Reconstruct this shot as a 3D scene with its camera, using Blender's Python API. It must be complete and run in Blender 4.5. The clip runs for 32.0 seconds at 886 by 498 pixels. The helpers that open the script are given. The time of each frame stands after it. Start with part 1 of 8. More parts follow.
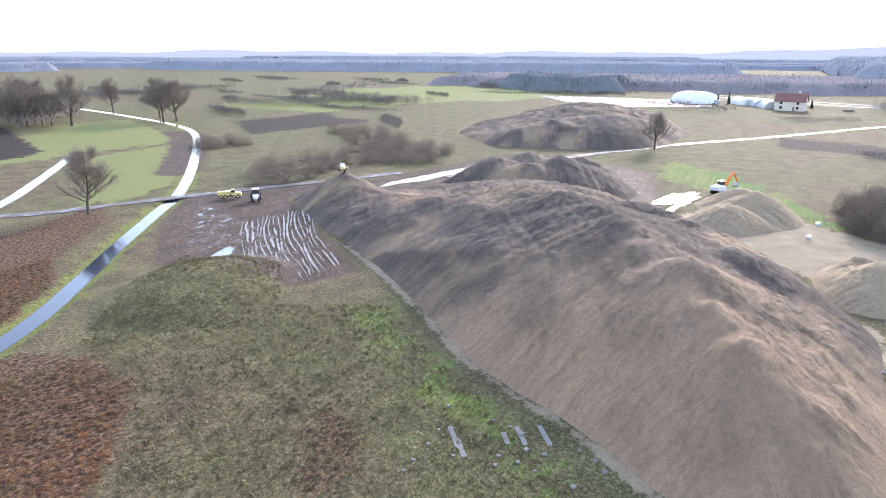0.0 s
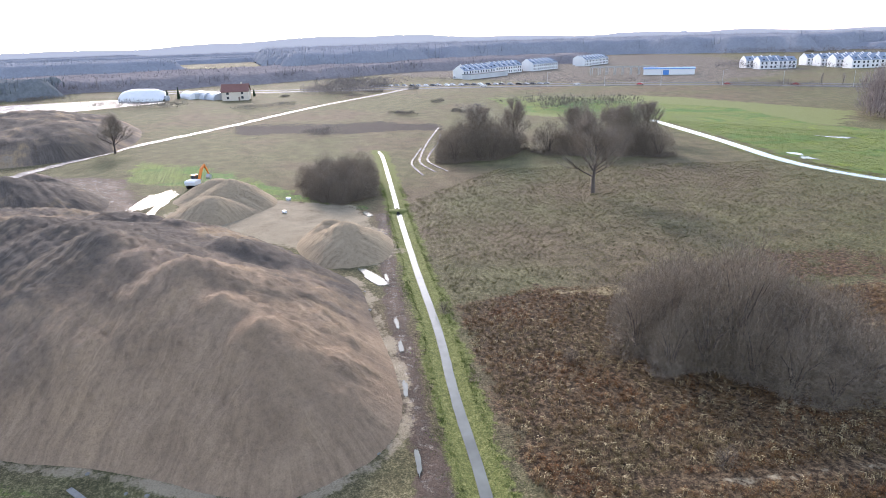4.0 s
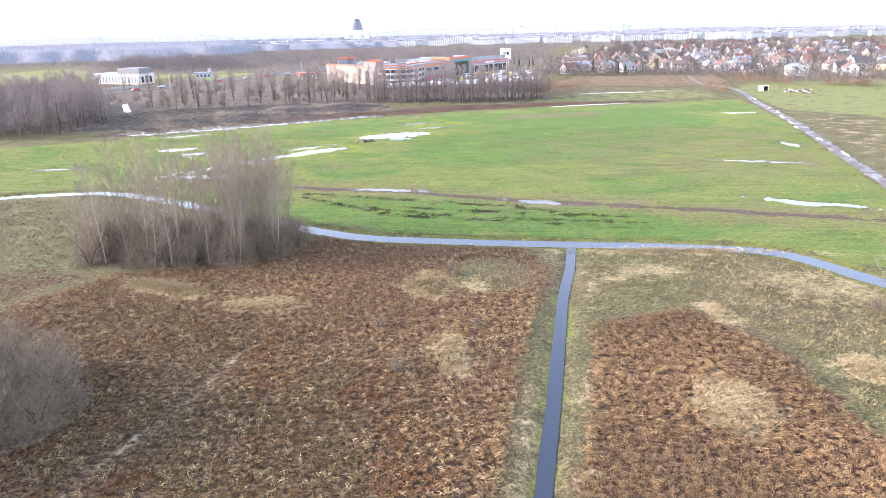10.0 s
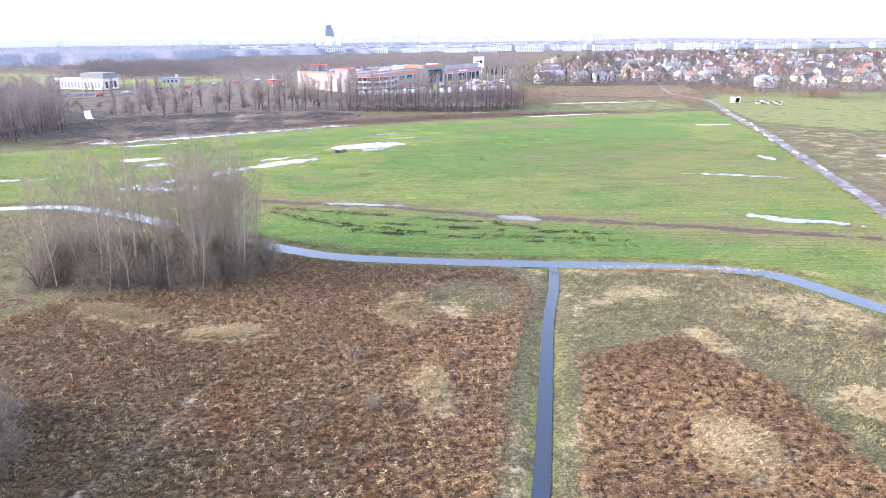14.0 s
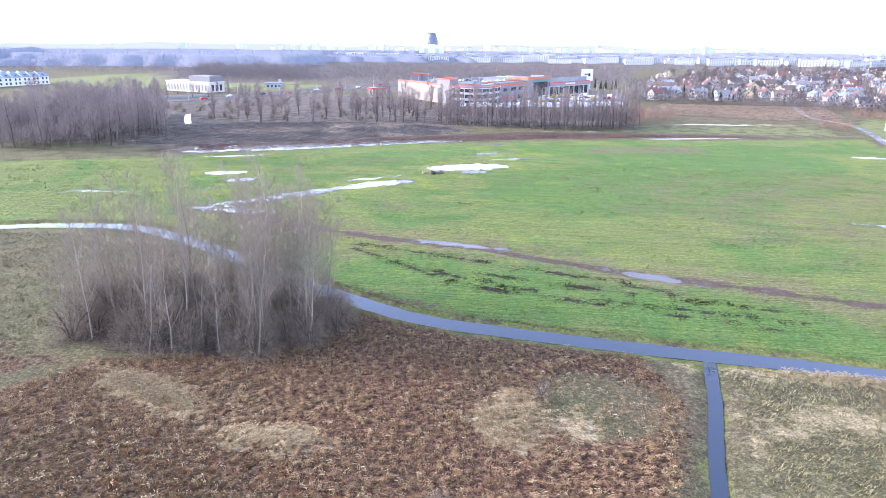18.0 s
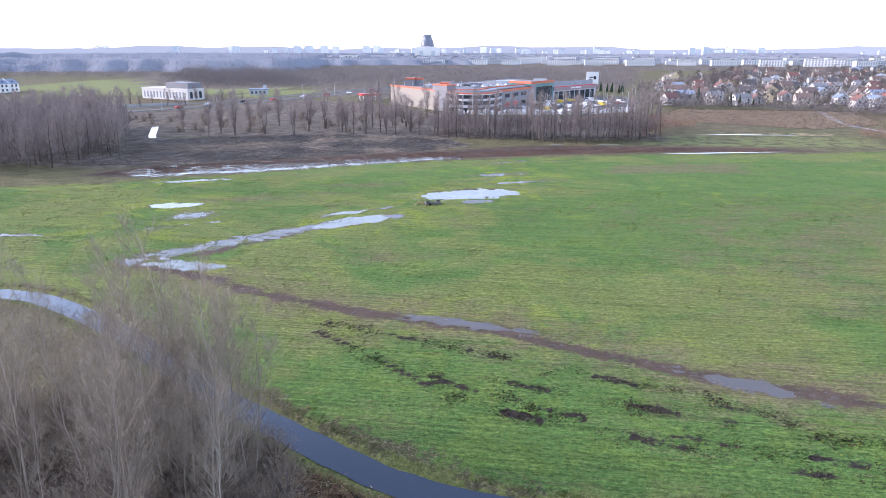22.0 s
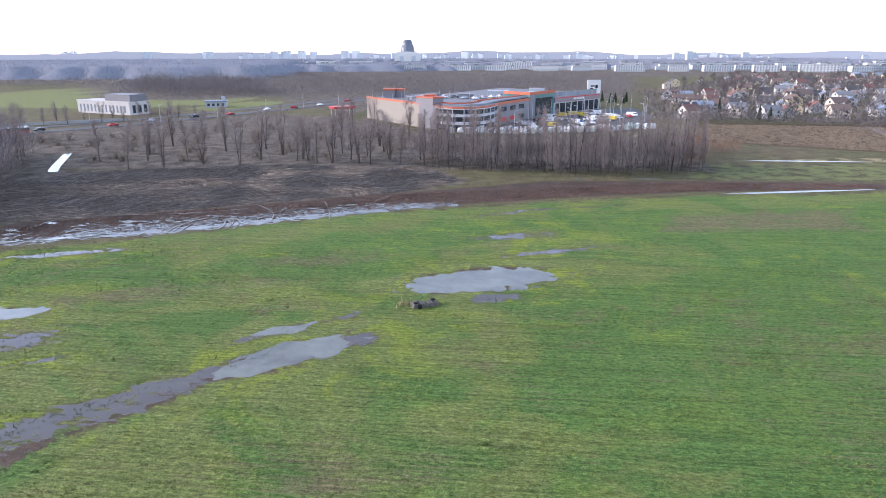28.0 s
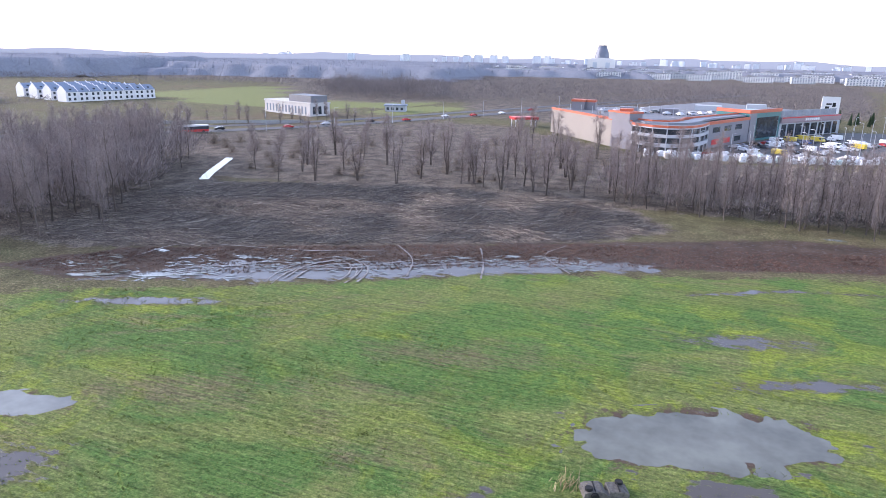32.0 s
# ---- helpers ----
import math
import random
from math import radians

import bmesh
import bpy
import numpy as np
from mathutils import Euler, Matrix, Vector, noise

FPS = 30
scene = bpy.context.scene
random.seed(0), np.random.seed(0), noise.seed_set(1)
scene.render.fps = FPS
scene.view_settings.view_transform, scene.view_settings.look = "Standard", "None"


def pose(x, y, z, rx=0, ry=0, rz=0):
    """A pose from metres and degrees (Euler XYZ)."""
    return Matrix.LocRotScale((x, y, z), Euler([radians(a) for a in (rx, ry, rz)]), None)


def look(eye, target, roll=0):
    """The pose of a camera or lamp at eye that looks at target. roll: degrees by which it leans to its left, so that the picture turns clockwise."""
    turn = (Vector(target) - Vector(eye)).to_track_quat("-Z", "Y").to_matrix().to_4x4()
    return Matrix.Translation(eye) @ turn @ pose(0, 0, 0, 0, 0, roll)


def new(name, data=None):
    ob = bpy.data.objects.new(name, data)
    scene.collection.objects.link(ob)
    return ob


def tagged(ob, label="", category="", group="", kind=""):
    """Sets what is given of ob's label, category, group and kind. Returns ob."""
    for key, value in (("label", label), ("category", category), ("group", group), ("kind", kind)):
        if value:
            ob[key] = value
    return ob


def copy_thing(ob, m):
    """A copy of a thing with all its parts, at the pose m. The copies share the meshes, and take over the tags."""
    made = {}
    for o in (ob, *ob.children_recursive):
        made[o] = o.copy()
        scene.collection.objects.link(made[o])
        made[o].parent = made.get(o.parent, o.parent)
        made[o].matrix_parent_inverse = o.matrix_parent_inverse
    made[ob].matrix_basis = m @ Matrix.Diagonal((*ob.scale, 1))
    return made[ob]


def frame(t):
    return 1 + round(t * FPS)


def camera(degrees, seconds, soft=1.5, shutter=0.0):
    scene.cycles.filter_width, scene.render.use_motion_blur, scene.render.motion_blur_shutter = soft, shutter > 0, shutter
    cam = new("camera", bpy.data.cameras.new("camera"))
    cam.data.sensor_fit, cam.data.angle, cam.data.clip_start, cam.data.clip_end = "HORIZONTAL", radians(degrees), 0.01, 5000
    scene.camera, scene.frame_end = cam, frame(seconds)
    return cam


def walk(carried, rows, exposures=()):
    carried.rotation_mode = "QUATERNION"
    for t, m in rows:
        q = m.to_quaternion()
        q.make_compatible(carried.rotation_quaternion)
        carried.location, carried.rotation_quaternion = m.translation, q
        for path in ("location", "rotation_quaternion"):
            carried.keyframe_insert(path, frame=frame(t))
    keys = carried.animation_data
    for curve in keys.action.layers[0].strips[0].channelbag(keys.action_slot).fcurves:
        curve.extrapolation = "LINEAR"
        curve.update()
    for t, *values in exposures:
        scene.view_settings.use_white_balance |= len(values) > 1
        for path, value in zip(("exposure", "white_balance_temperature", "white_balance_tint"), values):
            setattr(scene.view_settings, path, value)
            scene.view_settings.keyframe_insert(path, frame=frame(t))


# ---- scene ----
cam = camera(67.46, 32.0, soft=0.85)
# seconds, eye (m), heading counter-clockwise from +y, pitch, roll (degrees)
ROUTE = [
    (0.0, 2.66, -1.44, 31.70, 116.42, -16.74, 0.19),
    (0.5, 2.62, -1.33, 31.81, 110.50, -16.84, -0.25),
    (1.0, 2.48, -1.30, 31.83, 104.62, -16.94, -0.76),
    (1.5, 2.29, -1.38, 31.78, 98.66, -17.06, -1.22),
    (2.0, 2.10, -1.46, 31.70, 91.76, -17.25, -1.54),
    (2.5, 2.00, -1.63, 31.62, 86.44, -17.38, -1.70),
    (3.0, 1.96, -1.72, 31.57, 82.10, -17.47, -1.83),
    (3.5, 1.90, -1.73, 31.56, 77.64, -17.59, -1.99),
    (4.0, 1.85, -1.87, 31.61, 72.71, -17.69, -1.85),
    (4.5, 1.81, -2.09, 31.70, 67.42, -17.79, -1.59),
    (5.0, 1.78, -2.34, 31.82, 61.94, -17.87, -1.35),
    (5.5, 1.75, -2.59, 31.96, 56.37, -17.94, -1.24),
    (6.0, 1.74, -2.81, 32.11, 50.87, -18.00, -1.37),
    (6.5, 1.57, -2.87, 32.26, 45.31, -18.16, -1.40),
    (7.0, 1.36, -2.88, 32.35, 39.18, -18.36, -1.18),
    (7.5, 1.27, -2.94, 32.38, 32.26, -18.33, -1.00),
    (8.0, 1.07, -2.86, 32.39, 25.61, -18.48, -1.02),
    (8.5, 0.87, -2.73, 32.39, 18.92, -18.52, -1.02),
    (9.0, 0.66, -2.52, 32.34, 12.67, -18.55, -1.10),
    (9.5, 0.60, -2.29, 32.23, 6.69, -18.59, -1.27),
    (10.0, 0.50, -2.08, 32.14, 2.66, -18.53, -1.42),
    (10.5, 0.39, -2.00, 32.06, 1.41, -18.40, -1.45),
    (11.0, 0.33, -1.95, 31.98, 0.75, -18.29, -1.40),
    (11.5, 0.29, -1.90, 31.90, 0.37, -18.21, -1.28),
    (12.0, 0.22, -1.66, 31.85, 0.14, -18.18, -1.19),
    (12.5, 0.13, -1.04, 31.88, 0.08, -18.10, -1.07),
    (13.0, 0.00, 0.00, 32.00, -0.00, -18.02, -0.89),
    (13.5, -0.15, 1.44, 32.21, -0.00, -18.01, -0.82),
    (14.0, -0.38, 3.16, 32.45, 0.12, -17.99, -0.68),
    (14.5, -0.80, 5.12, 32.67, 1.20, -17.92, -0.44),
    (15.0, -1.34, 7.28, 32.82, 3.07, -17.79, -0.14),
    (15.5, -1.81, 9.73, 32.92, 4.91, -17.65, 0.18),
    (16.0, -2.26, 12.50, 32.95, 6.14, -17.53, 0.37),
    (16.5, -2.69, 15.52, 32.94, 6.92, -17.43, 0.47),
    (17.0, -3.11, 18.71, 32.92, 7.42, -17.36, 0.51),
    (17.5, -3.54, 22.00, 32.88, 7.80, -17.30, 0.51),
    (18.0, -3.98, 25.30, 32.84, 8.20, -17.27, 0.48),
    (18.5, -4.48, 28.70, 32.81, 8.55, -17.22, 0.44),
    (19.0, -5.00, 32.30, 32.79, 8.61, -17.18, 0.40),
    (19.5, -5.65, 36.33, 32.83, 8.53, -17.17, 0.28),
    (20.0, -6.31, 40.53, 32.88, 8.44, -17.17, 0.18),
    (20.5, -6.96, 44.81, 32.92, 8.31, -17.16, 0.14),
    (21.0, -7.58, 49.09, 32.93, 8.18, -17.14, 0.12),
    (21.5, -8.20, 53.29, 32.91, 8.05, -17.14, 0.09),
    (22.0, -8.86, 57.44, 32.88, 7.96, -17.11, 0.07),
    (22.5, -9.58, 61.60, 32.85, 7.84, -17.08, 0.07),
    (23.0, -10.32, 65.88, 32.83, 7.74, -17.08, 0.15),
    (23.5, -10.95, 70.31, 32.86, 7.68, -17.07, 0.10),
    (24.0, -11.60, 74.83, 32.90, 7.66, -17.04, 0.04),
    (24.5, -12.31, 79.44, 32.92, 7.66, -17.03, 0.02),
    (25.0, -13.14, 84.22, 32.94, 7.62, -16.98, 0.06),
    (25.5, -14.06, 89.10, 32.96, 7.55, -16.92, 0.11),
    (26.0, -15.02, 94.02, 32.98, 7.44, -16.86, 0.14),
    (26.5, -15.97, 98.90, 32.97, 7.29, -16.81, 0.10),
    (27.0, -16.88, 103.68, 32.92, 7.09, -16.80, -0.05),
    (27.5, -17.78, 108.36, 32.88, 6.77, -16.78, -0.12),
    (28.0, -18.69, 113.00, 32.86, 6.34, -16.70, -0.04),
    (28.5, -19.60, 117.69, 32.82, 6.82, -16.67, -0.16),
    (29.0, -20.42, 122.31, 32.78, 9.18, -16.61, -0.03),
    (29.5, -21.16, 126.95, 32.76, 12.21, -16.54, 0.28),
    (30.0, -21.92, 131.46, 32.77, 15.76, -16.52, 0.67),
    (30.5, -22.77, 135.93, 32.80, 18.80, -16.49, 0.98),
    (31.0, -23.70, 140.38, 32.84, 21.10, -16.49, 1.23),
    (31.5, -24.68, 144.75, 32.88, 21.17, -16.46, 1.19),
    (32.0, -25.71, 149.02, 32.91, 21.88, -16.45, 1.07),
]


def aim(x, y, z, heading, pitch, roll):
    a, p = radians(heading), radians(pitch)
    ahead = Vector((-math.sin(a) * math.cos(p), math.cos(a) * math.cos(p), math.sin(p)))
    return look((x, y, z), Vector((x, y, z)) + ahead * 50, roll)


walk(cam, [(r[0], aim(*r[1:])) for r in ROUTE], exposures=[(0.0, 2.24, 6200, 20), (1.7, 2.28, 6200, 20), (3.0, 2.13, 6200, 20), (6.0, 1.5, 6800, 19), (7.0, 2.08, 6650, 20), (9.0, 2.62, 6700, 23), (13.0, 2.66, 6450, 25), (19.0, 2.46, 5800, 28), (22.0, 1.94, 6000, 25), (24.0, 1.68, 6050, 24), (28.0, 1.66, 6100, 23), (32.0, 1.82, 6050, 26)])

# ---- sky and sun: thin bright overcast, low winter sun to the west ----
SUN_EL, SUN_ROT = 20.0, 270.0
world = bpy.data.worlds.new("sky")
scene.world = world
world.use_nodes = True
wt = world.node_tree
wt.nodes.clear()
sky = wt.nodes.new("ShaderNodeTexSky")
sky.sky_type, sky.sun_disc = "NISHITA", False
sky.sun_elevation, sky.sun_rotation = radians(SUN_EL), radians(SUN_ROT)
sky.air_density, sky.dust_density, sky.ozone_density = 1.0, 0.6, 1.0
tone = wt.nodes.new("ShaderNodeHueSaturation")
tone.inputs["Saturation"].default_value = 0.8
back = wt.nodes.new("ShaderNodeBackground")
back.inputs["Strength"].default_value = 0.15
wout = wt.nodes.new("ShaderNodeOutputWorld")
wt.links.new(sky.outputs[0], tone.inputs["Color"])
wt.links.new(tone.outputs[0], back.inputs[0])
wt.links.new(back.outputs[0], wout.inputs[0])
sun_data = bpy.data.lights.new("sun", "SUN")
sun_data.energy, sun_data.angle, sun_data.color = 1.4, radians(9), (1.0, 0.94, 0.85)
sun = new("sun", sun_data)
sun.matrix_world = look((-300, 0, 300 * math.tan(radians(SUN_EL))), (0, 0, 0))


# ---- materials ----
class Nodes:
    """A small builder for node materials."""

    def __init__(self, name, rough=0.9, spec=0.3, metal=0.0):
        self.m = bpy.data.materials.new(name)
        self.m.use_nodes = True
        self.t = self.m.node_tree
        self.b = self.t.nodes["Principled BSDF"]
        self.b.inputs["Roughness"].default_value = rough
        self.b.inputs["Specular IOR Level"].default_value = spec
        self.b.inputs["Metallic"].default_value = metal
        self.where = None

    def add(self, kind, **inputs):
        n = self.t.nodes.new(kind)
        for k, v in inputs.items():
            self.put(n.inputs[k.replace("_", " ")], v)
        return n

    def put(self, socket, v):
        if isinstance(v, bpy.types.NodeSocket):
            self.t.links.new(v, socket)
        else:
            socket.default_value = (*v, 1.0) if isinstance(v, tuple) and len(v) == 3 and socket.type == "RGBA" else v

    def pos(self):
        if self.where is None:
            self.where = self.add("ShaderNodeNewGeometry").outputs["Position"]
        return self.where

    def noise(self, scale, detail=4.0, rough=0.6, vec=None, stretch=None, warp=0.0):
        v = vec or self.pos()
        if stretch:
            mp = self.add("ShaderNodeMapping", Vector=v)
            mp.inputs["Scale"].default_value = stretch[:3]
            if len(stretch) > 3:
                mp.inputs["Rotation"].default_value = (0, 0, radians(stretch[3]))
            v = mp.outputs[0]
        n = self.add("ShaderNodeTexNoise", Vector=v, Scale=scale, Detail=detail, Roughness=rough)
        n.inputs["Distortion"].default_value = warp
        return n.outputs["Fac"]

    def ramp(self, fac, *stops):
        r = self.add("ShaderNodeValToRGB", Fac=fac)
        e = r.color_ramp.elements
        while len(e) < len(stops):
            e.new(0.5)
        for s, (p, c) in zip(e, stops):
            s.position = p
            s.color = (*c, 1.0) if isinstance(c, tuple) else (c, c, c, 1.0)
        return r.outputs[0]

    def math(self, op, a, b=0.0, c=None):
        n = self.add("ShaderNodeMath")
        n.operation = op
        self.put(n.inputs[0], a)
        self.put(n.inputs[1], b)
        if c is not None:
            self.put(n.inputs[2], c)
        return n.outputs[0]

    def mix(self, fac, a, b, mode="MIX"):
        n = self.add("ShaderNodeMix")
        n.data_type, n.blend_type = "RGBA", mode
        self.put(n.inputs[0], fac)
        self.put(n.inputs[6], a)
        self.put(n.inputs[7], b)
        return n.outputs[2]

    def color(self, c):
        self.put(self.b.inputs["Base Color"], c)
        return self

    def rough(self, r):
        self.put(self.b.inputs["Roughness"], r)
        return self

    def bump(self, height, strength=0.5, distance=0.1):
        n = self.add("ShaderNodeBump", Height=height, Strength=strength, Distance=distance)
        self.t.links.new(n.outputs[0], self.b.inputs["Normal"])
        return self


def plain(name, c, rough=0.7, spec=0.3, metal=0.0, vary=0.18, scale=0.6):
    """A surface of one paint, with stains at two scales."""
    n = Nodes(name, rough, spec, metal)
    a = n.noise(scale, 5, 0.65)
    b = n.noise(scale * 9, 3, 0.6)
    f = n.math("ADD", n.math("MULTIPLY", a, 0.65), n.math("MULTIPLY", b, 0.35))
    lo, hi = tuple(v * (1 - vary) for v in c), tuple(min(1.0, v * (1 + vary)) for v in c)
    return n.color(n.ramp(f, (0.3, lo), (0.7, hi))).m


def island(name, *stops, rough=0.95, spec=0.15, objects=False, clump=0.0, own=0.75, drift=0.15, tint=None):
    """A surface whose pieces differ one from another."""
    n = Nodes(name, rough, spec)
    if objects:
        r = n.add("ShaderNodeObjectInfo").outputs["Random"]
    else:
        r = n.add("ShaderNodeNewGeometry").outputs["Random Per Island"]
    g = n.noise(drift, 3)
    f = n.math("ADD", n.math("MULTIPLY", r, own), n.math("MULTIPLY", g, 1 - own))
    c = n.ramp(f, *stops)
    if clump:
        c = n.mix(1.0, c, n.ramp(n.noise(clump, 2, 0.5), (0.38, 0.66), (0.5, 1.0), (0.62, 1.3)), "MULTIPLY")
    if tint:
        c = n.mix(1.0, c, n.ramp(n.noise(0.07, 4, 0.6, warp=0.8), (0.42, tint[0]), (0.58, tint[1])), "MULTIPLY")
    return n.color(c).m


def ground_material():
    n = Nodes("meadow_ground", 0.95, 0.15)
    a = n.add("ShaderNodeVertexColor")
    a.layer_name = "mask_a"
    b = n.add("ShaderNodeVertexColor")
    b.layer_name = "mask_b"
    c = n.add("ShaderNodeVertexColor")
    c.layer_name = "mask_c"
    sa = n.add("ShaderNodeSeparateColor", Color=a.outputs[0])
    sb = n.add("ShaderNodeSeparateColor", Color=b.outputs[0])
    sc = n.add("ShaderNodeSeparateColor", Color=c.outputs[0])
    d = n.add("ShaderNodeVertexColor")
    d.layer_name = "mask_d"
    sd = n.add("ShaderNodeSeparateColor", Color=d.outputs[0])
    e = n.add("ShaderNodeVertexColor")
    e.layer_name = "mask_e"
    se = n.add("ShaderNodeSeparateColor", Color=e.outputs[0])
    big, mid, fine, tiny = n.noise(0.035, 4), n.noise(0.22, 5, 0.65), n.noise(1.3, 5, 0.7), n.noise(6.0, 4, 0.7)
    rag = n.math("ADD", n.math("MULTIPLY", mid, 0.6), n.math("MULTIPLY", fine, 0.4))

    def edge(mask, hard=7.0, ragged=2.2):
        v = n.math("ADD", mask, n.math("MULTIPLY", n.math("SUBTRACT", rag, 0.5), ragged))
        k = n.math("MULTIPLY_ADD", v, hard, 0.5 - hard * 0.5)
        k.node.use_clamp = True
        return k

    tuft = n.math("MULTIPLY_ADD", n.math("ADD", n.math("MULTIPLY", n.noise(2.2, 4, 0.7), 0.5), n.math("MULTIPLY", tiny, 0.5)), 1.75, -0.375)
    rough_grass = n.mix(n.ramp(n.math("ADD", n.math("MULTIPLY", big, 0.5), n.math("MULTIPLY", n.noise(0.008, 3), 0.5)), (0.47, 0.0), (0.6, 1.0)), n.ramp(tuft, (0.32, (0.055, 0.055, 0.024)), (0.52, (0.122, 0.111, 0.05)), (0.68, (0.255, 0.216, 0.116))), n.ramp(tuft, (0.32, (0.06, 0.044, 0.026)), (0.5, (0.135, 0.1, 0.057)), (0.7, (0.25, 0.195, 0.115))))
    rows = n.noise(1.0, 4, 0.6, stretch=(0.12, 2.6, 1.0, 10))
    emerald = n.ramp(tuft, (0.3, (0.045, 0.095, 0.022)), (0.52, (0.088, 0.162, 0.035)), (0.72, (0.155, 0.215, 0.062)))
    olive = n.ramp(tuft, (0.3, (0.088, 0.112, 0.03)), (0.5, (0.145, 0.177, 0.046)), (0.72, (0.225, 0.24, 0.085)))
    lime = n.ramp(tuft, (0.3, (0.115, 0.15, 0.018)), (0.5, (0.195, 0.242, 0.028)), (0.72, (0.28, 0.31, 0.062)))
    earthy = n.ramp(tuft, (0.35, (0.115, 0.088, 0.048)), (0.65, (0.22, 0.175, 0.095)))
    drift = n.noise(0.045, 5, 0.65, warp=0.9)
    meadow = n.mix(n.ramp(n.math("MULTIPLY_ADD", se.outputs[0], -0.22, drift), (0.4, 0.0), (0.51, 1.0)), emerald, olive)
    meadow = n.mix(n.math("MULTIPLY", n.ramp(n.noise(0.09, 5, 0.7, warp=1.4), (0.5, 0.0), (0.6, 1.0)), n.math("ADD", 0.2, n.math("MULTIPLY", sd.outputs[1], 0.8))), meadow, lime)
    bare = n.math("ADD", n.math("MULTIPLY", rows, 0.4), n.math("ADD", n.math("MULTIPLY", mid, 0.35), n.math("MULTIPLY", n.noise(0.07, 4), 0.25)))
    bare = n.math("ADD", bare, n.math("MULTIPLY", sd.outputs[0], 0.16))
    meadow = n.mix(n.ramp(bare, (0.53, 0.0), (0.67, 0.8)), meadow, earthy)
    blade = n.noise(1.0, 5, 0.78, stretch=(1.1, 3.4, 1.0, -32), warp=0.6)
    meadow = n.mix(1.0, meadow, n.ramp(blade, (0.34, 0.58), (0.5, 1.0), (0.66, 1.4)), "MULTIPLY")
    drills = n.noise(1.0, 3, 0.6, stretch=(0.05, 2.4, 1.0, 12), warp=0.4)
    meadow = n.mix(1.0, meadow, n.ramp(drills, (0.36, 0.76), (0.5, 1.0), (0.62, 1.14)), "MULTIPLY")
    reed = n.mix(n.ramp(n.math("ADD", n.math("MULTIPLY", se.outputs[1], 0.2), n.math("ADD", n.math("MULTIPLY", mid, 0.5), n.math("MULTIPLY", n.noise(0.08, 3), 0.5))), (0.46, 0.0), (0.62, 1.0)), n.ramp(tuft, (0.36, (0.035, 0.021, 0.014)), (0.52, (0.125, 0.064, 0.036)), (0.7, (0.23, 0.145, 0.08))), n.ramp(tuft, (0.36, (0.036, 0.024, 0.014)), (0.52, (0.105, 0.067, 0.036)), (0.7, (0.195, 0.137, 0.076))))
    reed = n.mix(1.0, reed, n.ramp(n.noise(1.8, 2, 0.5), (0.4, 0.55), (0.5, 1.0), (0.6, 1.4)), "MULTIPLY")
    straw = n.ramp(tuft, (0.33, (0.17, 0.125, 0.06)), (0.5, (0.36, 0.28, 0.15)), (0.7, (0.55, 0.45, 0.27)))
    mud = n.ramp(n.math("ADD", n.math("MULTIPLY", mid, 0.5), n.math("MULTIPLY", fine, 0.5)), (0.35, (0.04, 0.03, 0.023)), (0.55, (0.095, 0.066, 0.048)), (0.7, (0.15, 0.108, 0.08)))
    verge = n.ramp(tuft, (0.32, (0.085, 0.094, 0.028)), (0.52, (0.155, 0.166, 0.046)), (0.7, (0.255, 0.245, 0.095)))
    sand = n.ramp(n.math("ADD", n.math("MULTIPLY", mid, 0.5), n.math("MULTIPLY", tiny, 0.5)), (0.35, (0.19, 0.15, 0.096)), (0.65, (0.38, 0.312, 0.21)))
    brush = n.ramp(n.math("ADD", n.math("MULTIPLY", tuft, 0.6), n.math("MULTIPLY", mid, 0.4)), (0.4, (0.035, 0.028, 0.022)), (0.5, (0.115, 0.09, 0.068)), (0.62, (0.3, 0.25, 0.185)))
    soil = n.ramp(tuft, (0.35, (0.018, 0.014, 0.011)), (0.6, (0.05, 0.038, 0.03)))
    lawn = n.ramp(tuft, (0.3, (0.125, 0.137, 0.044)), (0.7, (0.235, 0.245, 0.092)))
    shift = n.ramp(mid, (0.35, 0.72), (0.65, 1.22))
    col = n.mix(1.0, rough_grass, shift, "MULTIPLY")
    for mask, kind, hard in ((sb.outputs[0], lawn, 9), (sa.outputs[1], meadow, 7), (sa.outputs[0], reed, 6), (sa.outputs[2], straw, 5), (sb.outputs[1], brush, 5), (sc.outputs[0], verge, 8), (sc.outputs[1], soil, 6), (sb.outputs[2], mud, 5), (sc.outputs[2], sand, 6)):
        col = n.mix(edge(mask, hard), col, kind)
    # a film of standing water in the hollows of the wettest ground
    wet = n.math("MULTIPLY_ADD", sd.outputs[2], 0.34, n.math("ADD", n.math("MULTIPLY", n.noise(0.8, 5, 0.7, stretch=(0.4, 1.2, 1.0, -38)), 0.6), n.math("MULTIPLY", n.noise(0.3, 3), 0.4)))
    film = n.math("MULTIPLY", n.ramp(wet, (0.68, 0.0), (0.72, 1.0)), n.math("GREATER_THAN", sd.outputs[2], 0.02))
    damp = n.math("MULTIPLY", n.ramp(wet, (0.56, 0.0), (0.68, 1.0)), sd.outputs[2])
    col = n.mix(n.math("MULTIPLY", damp, 0.85), col, mud)
    n.color(n.mix(film, col, (0.1, 0.09, 0.08)))
    dry = n.math("SUBTRACT", 0.95, n.math("MULTIPLY", edge(sb.outputs[2], 5), n.ramp(fine, (0.36, 0.6), (0.5, 0.0))))
    n.rough(n.math("MULTIPLY_ADD", film, n.math("SUBTRACT", 0.1, dry), dry))
